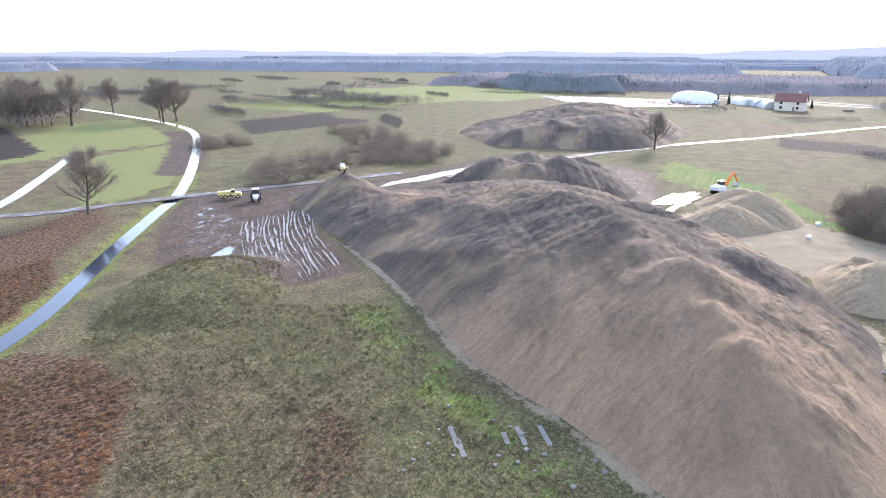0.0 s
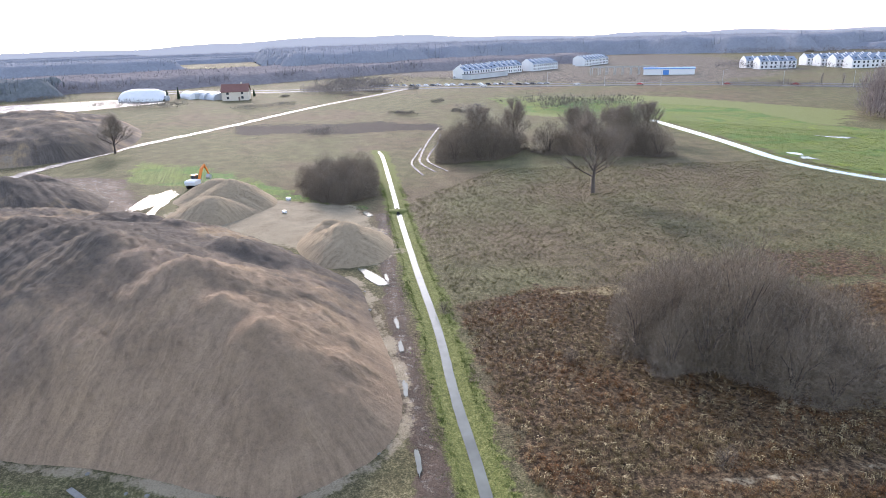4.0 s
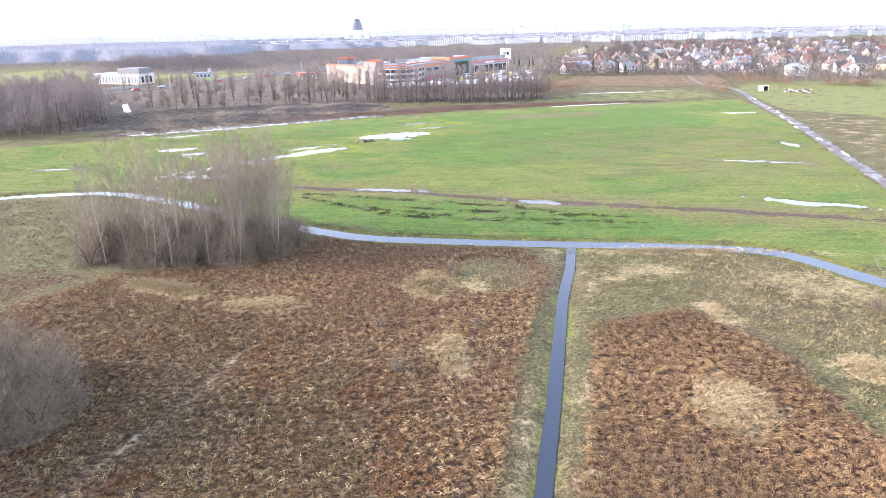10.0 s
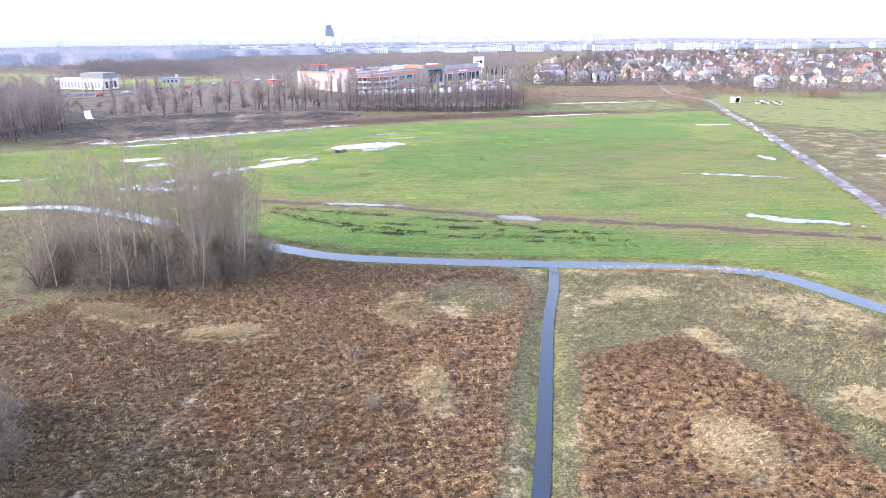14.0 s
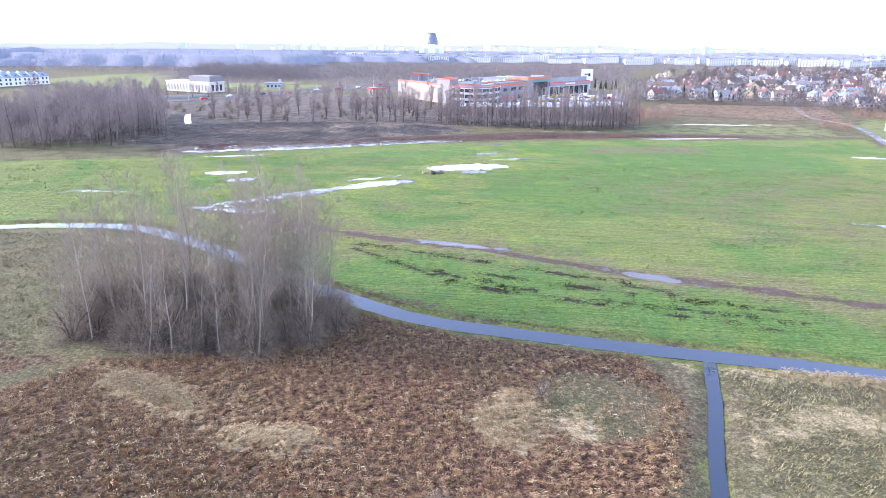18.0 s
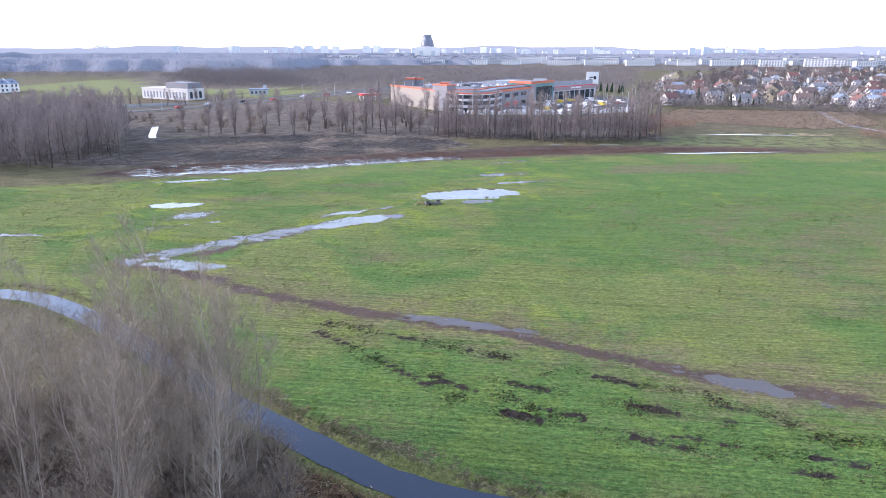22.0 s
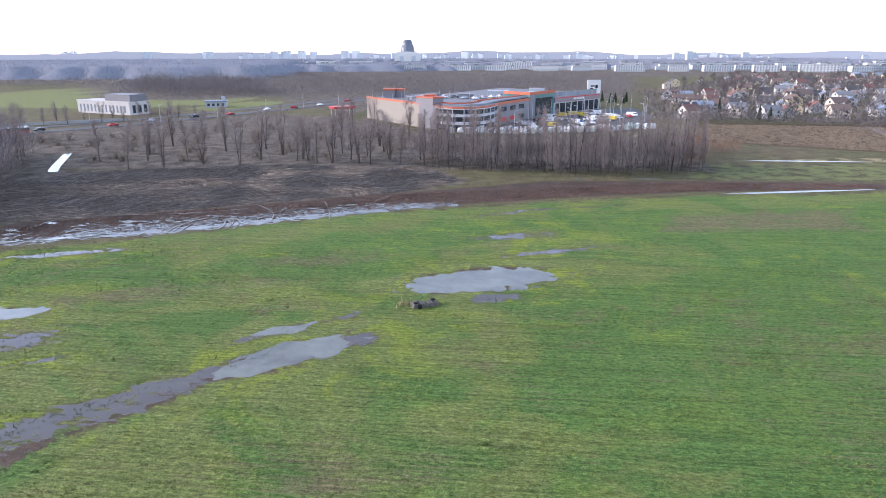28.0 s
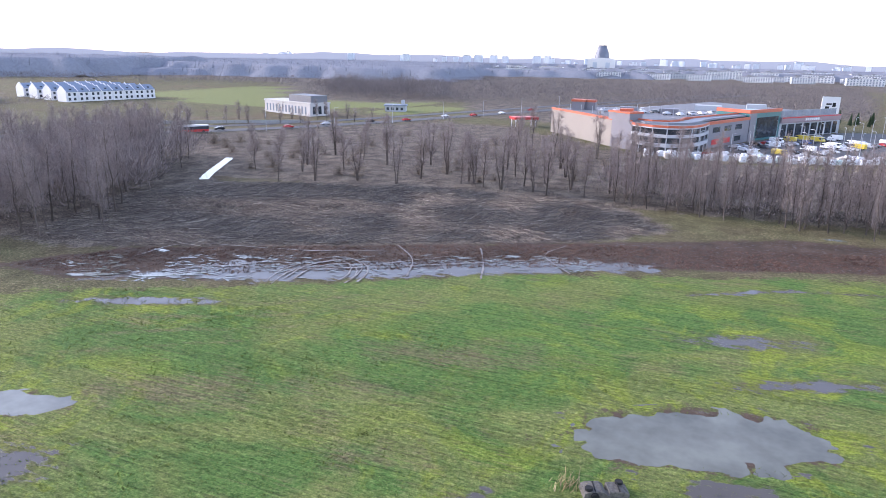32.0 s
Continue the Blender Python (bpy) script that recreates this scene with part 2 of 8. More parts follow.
    n.bump(n.math("ADD", n.math("MULTIPLY", fine, 0.6), n.math("MULTIPLY", tiny, 0.4)), n.math("SUBTRACT", 1.0, film), 0.45)
    return n.m


def spoil_material(name, sandy):
    """Dumped earth: brown, grey and ochre runs down the slopes, rills and grit."""
    n = Nodes(name, 0.95, 0.12)
    at = n.add("ShaderNodeAttribute")
    at.attribute_name = "run"
    run = at.outputs["Vector"]
    fade = n.add("ShaderNodeSeparateXYZ", Vector=run).outputs[2]
    flat = n.add("ShaderNodeVectorMath", Vector=run)
    flat.operation = "MULTIPLY"
    flat.inputs[1].default_value = (1, 1, 0)
    run = flat.outputs[0]
    fine, tiny, patchy = n.noise(1.6, 5, 0.7), n.noise(7.0, 4, 0.7), n.noise(0.1, 4, 0.6, warp=1.2)

    def runs(v):
        return n.math("ADD", 0.5, n.math("MULTIPLY", n.math("SUBTRACT", v, 0.5), fade))

    big = runs(n.noise(1.0, 4, 0.6, vec=run, stretch=(0.11, 0.06, 1.0), warp=0.8))
    streak = runs(n.noise(1.0, 5, 0.65, vec=run, stretch=(1.5, 0.14, 1.0)))
    f = n.math("ADD", n.math("MULTIPLY", big, 0.62), n.math("ADD", n.math("MULTIPLY", streak, 0.16), n.math("MULTIPLY", patchy, 0.22)))
    base = n.ramp(f, (0.36, (0.092, 0.073, 0.055)), (0.45, (0.15, 0.119, 0.095)), (0.52, (0.207, 0.157, 0.114)), (0.57, (0.282, 0.203, 0.124)), (0.66, (0.258, 0.212, 0.164)))
    dark = n.noise(0.055, 3, 0.55, warp=0.6)
    base = n.mix(n.ramp(n.math("ADD", n.math("MULTIPLY", dark, 0.75), n.math("MULTIPLY", streak, 0.25)), (0.46, 0.0), (0.53, 0.85)), base, n.ramp(streak, (0.35, (0.069, 0.058, 0.049)), (0.65, (0.124, 0.103, 0.084))))
    px = n.add("ShaderNodeSeparateXYZ", Vector=n.pos()).outputs[0]
    tip = n.math("MULTIPLY_ADD", n.math("ADD", px, n.math("MULTIPLY", patchy, 36.0)), 0.05, 3.0)
    tip.node.use_clamp = True
    base = n.mix(0.92 if sandy else n.math("MULTIPLY", tip, 0.8), base, n.ramp(n.math("ADD", n.math("MULTIPLY", streak, 0.5), n.math("MULTIPLY", patchy, 0.5)), (0.4, (0.25, 0.172, 0.11)), (0.6, (0.365, 0.255, 0.163))) if not sandy else n.ramp(streak, (0.35, (0.3, 0.225, 0.14)), (0.65, (0.43, 0.33, 0.21))))
    grit = n.ramp(n.math("ADD", n.math("MULTIPLY", fine, 0.5), n.math("ADD", n.math("MULTIPLY", tiny, 0.35), n.math("MULTIPLY", streak, 0.15))), (0.36, 0.72), (0.5, 1.0), (0.64, 1.2))
    n.color(n.mix(1.0, base, grit, "MULTIPLY"))
    n.bump(n.math("ADD", n.math("MULTIPLY", streak, 0.5), n.math("ADD", fine, n.math("MULTIPLY", tiny, 0.6))), 1.0, 0.28)
    return n.m


M_GROUND = ground_material()
M_SPOIL = spoil_material("dumped_earth", False)
M_SANDHEAP = spoil_material("dumped_sand", True)
n = Nodes("ditch_water", 0.06, 0.4)
n.color((0.026, 0.036, 0.052)).bump(n.noise(2.5, 3), 0.08, 0.05)
M_WATER = n.m
n = Nodes("puddle_water", 0.1, 0.36)
n.color(n.ramp(n.noise(0.16, 4, 0.6), (0.35, (0.1, 0.1, 0.078)), (0.65, (0.175, 0.178, 0.142)))).bump(n.noise(4, 3), 0.04, 0.03)
M_PUDDLE = n.m
n = Nodes("muddy_rut_water", 0.2, 0.3)
n.color(n.ramp(n.noise(0.5, 4), (0.35, (0.12, 0.098, 0.08)), (0.65, (0.2, 0.168, 0.14)))).rough(n.ramp(n.noise(1.6, 4, 0.7), (0.42, 0.22), (0.62, 0.75))).bump(n.noise(3, 3), 0.15, 0.05)
M_RUT = n.m
n = Nodes("wet_dirt_road", 0.5, 0.4)
n.color(n.ramp(n.noise(0.7, 5), (0.35, (0.075, 0.062, 0.056)), (0.65, (0.15, 0.126, 0.115)))).rough(n.ramp(n.noise(0.22, 5, 0.7), (0.4, 0.34), (0.5, 0.62), (0.62, 0.85))).bump(n.noise(2, 4), 0.5, 0.1)
M_DIRT = n.m
n = Nodes("asphalt", 0.8, 0.3)
n.color(n.ramp(n.noise(0.3, 5), (0.3, (0.06, 0.06, 0.063)), (0.7, (0.12, 0.118, 0.115))))
M_ASPHALT = n.m
M_BARK = island("grey_bark", (0.2, (0.1, 0.078, 0.06)), (0.8, (0.21, 0.175, 0.14)), objects=True)
M_BARK_DARK = island("dark_wet_bark", (0.2, (0.06, 0.048, 0.04)), (0.8, (0.13, 0.105, 0.09)), objects=True)
M_BIRCH = island("pale_birch_bark", (0.3, (0.15, 0.125, 0.1)), (0.75, (0.37, 0.33, 0.28)), objects=True)
M_TWIG = island("bare_brown_twigs", (0.15, (0.135, 0.102, 0.075)), (0.55, (0.245, 0.192, 0.143)), (0.9, (0.38, 0.305, 0.235)))
M_TWIG_GREY = island("bare_grey_twigs", (0.15, (0.15, 0.121, 0.09)), (0.55, (0.258, 0.214, 0.162)), (0.9, (0.39, 0.333, 0.262)))
M_TWIG_FAR = island("bare_violet_brown_twigs", (0.15, (0.15, 0.121, 0.113)), (0.55, (0.265, 0.217, 0.2)), (0.9, (0.38, 0.32, 0.294)))


# ---- mesh helpers ----
def mesh_of(name, verts, faces, mat, smooth=False):
    me = bpy.data.meshes.new(name)
    me.from_pydata(verts, [], faces)
    me.materials.append(mat)
    if smooth:
        me.polygons.foreach_set("use_smooth", [True] * len(me.polygons))
    me.update()
    return me


def soup(name, tris, mat):
    """One mesh of loose triangles, from an array (n, 3, 3)."""
    tris = np.asarray(tris, np.float32)
    k = len(tris)
    me = bpy.data.meshes.new(name)
    me.vertices.add(3 * k)
    me.vertices.foreach_set("co", tris.ravel())
    me.loops.add(3 * k)
    me.loops.foreach_set("vertex_index", np.arange(3 * k, dtype=np.int32))
    me.polygons.add(k)
    me.polygons.foreach_set("loop_start", np.arange(0, 3 * k, 3, dtype=np.int32))
    me.materials.append(mat)
    me.update(calc_edges=True)
    return me


def sheet(name, xs, ys, z, mat, smooth=True):
    """A grid of heights as one mesh; z has a row for each y."""
    gx, gy = np.meshgrid(xs, ys)
    co = np.stack([gx, gy, z], -1).reshape(-1, 3).astype(np.float32)
    nx, ny = len(xs), len(ys)
    i = (np.arange(ny - 1)[:, None] * nx + np.arange(nx - 1)[None]).ravel()
    quads = np.stack([i, i + 1, i + 1 + nx, i + nx], 1).astype(np.int32)
    me = bpy.data.meshes.new(name)
    me.vertices.add(len(co))
    me.vertices.foreach_set("co", co.ravel())
    me.loops.add(quads.size)
    me.loops.foreach_set("vertex_index", quads.ravel())
    me.polygons.add(len(quads))
    me.polygons.foreach_set("loop_start", np.arange(0, quads.size, 4, dtype=np.int32))
    me.polygons.foreach_set("use_smooth", np.full(len(quads), smooth))
    me.materials.append(mat)
    me.update(calc_edges=True)
    return me


def thing(name, label, category, at=(0, 0, 0), turn=0.0, group="", kind=""):
    """An empty at a thing's base, to carry its parts."""
    e = new(name)
    e.empty_display_size = 0.5
    e.matrix_world = pose(*at, 0, 0, turn)
    return tagged(e, label, category, group, kind)


def put(name, me, parent=None, at=(0, 0, 0), turn=0.0, label=""):
    ob = new(name, me)
    ob.parent = parent
    ob.matrix_basis = pose(*at, 0, 0, turn)
    return tagged(ob, label) if label else ob


def boxes(name, specs, mat):
    """One mesh of boxes, each (x0, x1, y0, y1, z0, z1)."""
    v, f = [], []
    for x0, x1, y0, y1, z0, z1 in specs:
        k = len(v)
        v += [(x0, y0, z0), (x1, y0, z0), (x1, y1, z0), (x0, y1, z0), (x0, y0, z1), (x1, y0, z1), (x1, y1, z1), (x0, y1, z1)]
        f += [(k, k + 3, k + 2, k + 1), (k + 4, k + 5, k + 6, k + 7), (k, k + 1, k + 5, k + 4), (k + 1, k + 2, k + 6, k + 5), (k + 2, k + 3, k + 7, k + 6), (k + 3, k, k + 4, k + 7)]
    return mesh_of(name, v, f, mat)


def wave(x, y, s, seed=0.0):
    """Cheap smooth noise in -1..1, with features of about s metres."""
    k = 2 * math.pi / s
    r = np.random.RandomState(int(abs(seed) * 10) + 7)
    out = 0
    for j in range(6):
        a, p, m = r.uniform(0, 2 * math.pi), r.uniform(0, 6.3), r.uniform(0.5, 1.7)
        out = out + np.sin((x * math.cos(a) + y * math.sin(a)) * k * m + p)
    return out / 3.2


def line_distance(pts, x, y):
    best = np.full(np.shape(x), 1e9)
    for (ax, ay), (bx, by) in zip(pts, pts[1:]):
        dx, dy = bx - ax, by - ay
        t = np.clip(((x - ax) * dx + (y - ay) * dy) / (dx * dx + dy * dy), 0, 1)
        best = np.minimum(best, np.hypot(x - ax - t * dx, y - ay - t * dy))
    return best


def area_distance(pts, x, y):
    """Distance to a polygon's outline, negative inside."""
    loop = list(pts) + [pts[0]]
    d = line_distance(loop, x, y)
    inside = np.zeros(np.shape(x), bool)
    for (ax, ay), (bx, by) in zip(loop, loop[1:]):
        if ay != by:
            inside ^= ((ay > y) != (by > y)) & (x < (bx - ax) * (y - ay) / (by - ay) + ax)
    return np.where(inside, -d, d)


def smooth_line(pts, step=2.0):
    """A polyline through the points, rounded (Catmull-Rom)."""
    p = [np.array(q, float) for q in pts]
    p = [2 * p[0] - p[1]] + p + [2 * p[-1] - p[-2]]
    out = []
    for a, b, c, d in zip(p, p[1:], p[2:], p[3:]):
        k = max(2, int(np.linalg.norm(c - b) / step))
        for t in np.linspace(0, 1, k, endpoint=False):
            out.append(tuple(0.5 * (2 * b + (c - a) * t + (2 * a - 5 * b + 4 * c - d) * t * t + (3 * b - a - 3 * c + d) * t ** 3)))
    return out + [tuple(p[-2])]


def ribbon(name, pts, width, z, mat, ragged=0.0, thick=0.0, seed=1):
    """A strip along a line, with an uneven edge; thick gives it a rim downwards."""
    r = random.Random(seed)
    pts = smooth_line(pts)
    v, f = [], []
    for i, (x, y) in enumerate(pts):
        a, b = pts[max(0, i - 1)], pts[min(len(pts) - 1, i + 1)]
        d = Vector((b[0] - a[0], b[1] - a[1])).normalized()
        w = width / 2 if not callable(width) else width(i / (len(pts) - 1)) / 2
        l, q = w * (1 + r.uniform(-ragged, ragged)), w * (1 + r.uniform(-ragged, ragged))
        h = z(x, y) if callable(z) else z
        v += [(x - d.y * l, y + d.x * l, h), (x + d.y * q, y - d.x * q, h)]
        if thick:
            v += [(x - d.y * l, y + d.x * l, h - thick), (x + d.y * q, y - d.x * q, h - thick)]
    s = 4 if thick else 2
    for i in range(len(pts) - 1):
        k = s * i
        f.append((k, k + 1, k + s + 1, k + s))
        if thick:
            f += [(k + 1, k + 3, k + s + 3, k + s + 1), (k + 2, k, k + s, k + s + 2)]
    return mesh_of(name, v, f, mat)


# ---- the plan ----
STREAM = smooth_line([(-212, 147), (-206, 145.8), (-166, 137), (-132, 129), (-108, 129), (-93, 133), (-77, 134), (-58, 125), (-42, 114), (-29, 106.5), (-18, 101), (-7, 98.8), (6, 97), (16, 96), (27, 95), (39, 93), (46, 90), (53, 79), (60, 68), (80, 45), (110, 20)], 3)
T_DITCH = smooth_line([(15.9, 96.5), (14, 85), (12, 76), (9.4, 61), (7.6, 50), (5.8, 40), (3, 24), (0, 6)], 3)
LEFT_DITCH = smooth_line([(-190, 39), (-178, 37.5), (-130, 29), (-119, 27), (-87, 21.5), (-65, 18), (-50, 15), (-38, 13), (-20, 9.5), (0, 6)], 3)
CANAL = smooth_line([(20, -40), (-10, -60), (-30, -73), (-43, -80), (-56, -89), (-70, -99), (-89, -112), (-105, -123), (-135, -150), (-183, -199), (-205, -234), (-224, -289), (-239, -343)], 3)
CANAL_B = smooth_line([(-40, -118), (-77, -145), (-96, -162), (-134, -199)], 3)
HEAP_FOOT = smooth_line([(-40, -1), (-43, 6), (-48, 9.5), (-58, 11), (-70, 11.5), (-82, 12), (-92, 8), (-102, 3), (-112, -4), (-124, -14), (-138, -30), (-142, -50), (-138, -66), (-128, -84), (-116, -96), (-108, -92), (-94, -74), (-78, -52), (-66, -38), (-56, -27), (-47.5, -12.5), (-42, -5.5)], 3)
MEADOW = [(-215, 151), (-166, 141), (-132, 133), (-108, 132), (-93, 137), (-77, 138), (-58, 129), (-42, 118), (-28, 109), (-7, 101), (16, 98), (39, 96), (50, 90), (58, 80), (78, 112), (90, 166), (102, 214), (110, 260), (114, 292), (76, 281), (50, 275), (22, 271), (-7, 262), (-41, 249), (-58, 241), (-88, 221), (-107, 211), (-114, 206), (-140, 197), (-170, 186)]
REED_W = [(-70, 22), (-72, 34), (-68, 45), (-60, 60), (-57, 74), (-50, 84), (-36, 88), (-26, 102), (-11, 96), (8, 94), (11, 84), (9, 74), (6, 60), (3, 42), (-1, 16), (-20, 14), (-40, 17)]
REED_E = [(14, 67), (26, 71), (32, 60), (33, 46), (36, 20), (5, 12), (8, 38), (11, 50)]
STREET = [(-520, -60), (-470, 20), (-440, 90), (-400, 180), (-345, 262), (-300, 300), (-268, 322), (-240, 350), (-210, 385), (-183, 430), (-160, 480), (-125, 560), (-70, 690), (0, 850)]

PUDDLES = [(-23.2, 206.6, 13.2, 5.0, 22), (-43.5, 178.5, 9.5, 2.8, 42), (-46.5, 185.5, 4.5, 1.1, 38), (-62, 148.6, 7, 2.0, -8), (-84.5, 186.5, 6.5, 2.2, 20), (-13, 222, 6.5, 0.5, 25), (-94, 212, 8, 0.8, 24), (-21, 199, 3, 0.7, 20), (-17, 132.6, 8, 0.6, -8), (14, 121, 6, 0.7, -18), (62, 118, 9.5, 1.5, -28), (68, 157, 11, 0.5, -14), (86, 180, 5, 0.8, -80), (97, 245, 6, 1.6, 0), (-134, 137, 3, 1.2, 5), (-128, 135, 2.5, 0.7, 0), (-150, 168, 5, 0.7, 30), (-104, 160, 6, 0.5, 10), (121, 180, 6, 2.2, 20)]


def inner(x, y):
    """The part of the plan that is modelled finely."""
    return (x > -146) & (x < 92) & (y > -140) & (y < 297)


def sunk(x, y):
    """1 where ditches are cut to full depth, 0 out on the coarse plain."""
    return np.clip(np.minimum(np.minimum(x + 146, 92 - x), np.minimum(y + 140, 297 - y)) / 22, 0, 1)


def ditch(line, x, y, width, depth):
    d = np.where(inner(x, y), line_distance(line, x, y), 99.0)
    return -depth * sunk(x, y) * np.clip((width / 2 + 0.7 - d) / 1.0, 0, 1)


def bend(u, px, py, rx, ry):
    """How a pool's middle line wanders to its sides."""
    return min(1.0, max(0.0, rx / ry - 2.7) / 2) * (0.5 * np.sin(2.4 * u + px) + 0.3 * np.sin(5.3 * u + py))


def ground_height(x, y):
    z = 0.04 * wave(x, y, 9, 1) + 0.02 * wave(x, y, 3.1, 2)
    z = np.minimum(z, 0.05 + ditch(STREAM, x, y, 4.2, 0.42))
    z = np.minimum(z, 0.05 + ditch(T_DITCH, x, y, 2.5, 0.42))
    z = np.minimum(z, 0.05 + ditch(LEFT_DITCH, x, y, 2.1, 0.42))
    z = np.minimum(z, 0.05 + ditch(CANAL, x, y, 4.5, 0.42))
    z = np.minimum(z, 0.05 + ditch(CANAL_B, x, y, 4.0, 0.42))
    for px, py, rx, ry, t in PUDDLES:
        if ry >= 1.0:
            c, q = math.cos(radians(t)), math.sin(radians(t))
            u, v = ((x - px) * c + (y - py) * q) / rx, (-(x - px) * q + (y - py) * c) / ry
            e = np.hypot(u, v - bend(u, px, py, rx, ry)) + 0.13 * wave(x, y, 4.6, px) + 0.09 * wave(x, y, 2.3, py)
            rim = 0.08 + 0.045 * wave(x, y, 5.5, px) + 0.03 * wave(x, y, 2.6, py)
            dip = np.where(e < 1, -0.2 * (1 - e ** 3), 0.0)
            z = np.where(e < 1.7, z * 0.3 + np.clip((1.7 - e) / 0.4, 0, 1) * (rim + dip), z)
    # the old grassed bank beside the canal
    e = np.hypot((x + 60) / 16, (y + 70) / 12)
    z = z + 2.6 * np.clip(1 - e * e, 0, 1) ** 1.2
    return z


def graded(lo, hi, step, far):
    """Even steps from lo to hi, then growing ones out to far on both sides."""
    out, s, p = list(np.arange(lo, hi + step / 2, step)), step, hi
    up, down = [], []
    while p < far:
        s *= 1.16
        p += s
        up.append(p)
    s, p = step, lo
    while p > -far:
        s *= 1.16
        p -= s
        down.append(p)
    return np.array(down[::-1] + out + up)


GX, GY = graded(-149, 95, 0.8, 4600), graded(-143, 300, 0.8, 4600)
gx, gy = np.meshgrid(GX, GY)
ground = new("ground", sheet("ground", GX, GY, ground_height(gx, gy), M_GROUND))
tagged(ground, "flat winter meadow of rough, patchy and wet grass", "ground", kind="structure")


def soft(d, r=4.0):
    return np.clip(0.5 - d / (2 * r), 0, 1)


def patch(x, y, rx, ry, turn=0.0, r=2.6):
    c, s = math.cos(radians(turn)), math.sin(radians(turn))
    u, v = (gx - x) * c + (gy - y) * s, -(gx - x) * s + (gy - y) * c
    return soft((np.hypot(u / rx, v / ry) - 1) * min(rx, ry), r)


def most(*ms):
    out = ms[0]
    for m in ms[1:]:
        out = np.maximum(out, m)
    return out


HEATH = [(84, 108), (96, 166), (106, 206), (115, 246), (130, 228), (147, 214), (200, 174), (300, 110), (420, 60), (110, 40)]
stream_d, t_d, left_d, canal_d = (line_distance(p, gx, gy) for p in (STREAM, T_DITCH, LEFT_DITCH, CANAL))
reed = most(0.62 * soft(area_distance([(-60, 60), (-57, 74), (-50, 84), (-62, 88), (-72, 84), (-76, 70), (-70, 56)], gx, gy), 5), 0.42 * soft(area_distance(HEATH, gx, gy)), 1.25 * soft(area_distance([(46, 376), (58, 370), (104, 350), (140, 372), (150, 428), (66, 432), (50, 400)], gx, gy), 5), 0.95 * soft(area_distance([(-33, -76), (-39, -64), (-36, -54), (-22, -42), (-12, -48), (-14, -66)], gx, gy), 3), 0.6 * patch(-36, -31, 4, 9, -60), soft(area_distance(REED_W, gx, gy)), soft(area_distance(REED_E, gx, gy)), 0.9 * soft(area_distance([(-36, -46), (-22, -46), (-16, -70), (-34, -72), (-50, -86), (-60, -100), (-80, -114), (-90, -130), (-60, -120), (-30, -98), (0, -80), (10, -40)], gx, gy)))
meadow = most(soft(area_distance(MEADOW, gx, gy)), 0.8 * soft(area_distance([(-330, 128), (-260, 118), (-212, 142), (-170, 186), (-230, 200), (-300, 170)], gx, gy)), 0.5 * soft(area_distance([(-70, -44), (-50, -20), (-40, -8), (-34, -12), (-48, -34), (-62, -52)], gx, gy)), 0.27 * soft(area_distance([(-70, -46), (-50, -22), (-38, -6), (-18, -8), (-20, -36), (-48, -60), (-64, -66)], gx, gy), 6), 0.7 * soft(area_distance([(-190, -10), (-120, 24), (-130, 10), (-150, -2), (-175, -30), (-210, -30)], gx, gy)))
straw = most(0.5 * patch(-1, 78, 6, 5), 0.37 * soft(area_distance(HEATH, gx, gy)), 0.5 * patch(90, 331, 40, 5, 4), patch(-5, 79, 3.6, 4.6), patch(-1.7, 60, 1.8, 5.5, 8), patch(-41, 79, 8, 2.4, -20), patch(23.5, 50, 3.6, 4.6), patch(29, 69.5, 1.6, 3.4, 15), patch(39, 56, 3, 3, 20), patch(32, 91.5, 15, 1.4, -4), patch(-26, 73, 5, 2, 10), patch(-48, 50, 3, 1.2, 30), 0.55 * patch(15.2, 74, 1.2, 18, -9), 0.6 * patch(10.2, 48, 1.2, 12, -9), patch(-67, 43, 1.2, 5, -20), 0.6 * patch(4.5, 44, 1.8, 10, -9), 0.5 * patch(44, 78, 10, 8, 0), 0.45 * patch(22, 83, 9, 6))
brush = soft(area_distance([(-146, 226), (-125, 226), (-87, 243), (-46, 266), (-30, 284), (-46, 306), (-100, 302), (-142, 285), (-160, 296), (-200, 330), (-240, 300), (-190, 230)], gx, gy))
brush = most(brush, 0.8 * soft(area_distance([(-300, 530), (-190, 580), (-150, 500), (-90, 480), (-60, 580), (60, 600), (90, 760), (120, 1000), (600, 1120), (700, 1600), (-900, 1700), (-700, 800), (-430, 720)], gx, gy), 10), 0.7 * soft(area_distance([(-430, 200), (-340, 290), (-400, 420), (-760, 620), (-1000, 400), (-700, 100)], gx, gy), 10), soft(area_distance([(-225, 300), (-150, 290), (-40, 300), (40, 305), (30, 380), (-40, 388), (-60, 400), (-110, 450), (-150, 470), (-185, 415), (-230, 345)], gx, gy)) * 0.8)
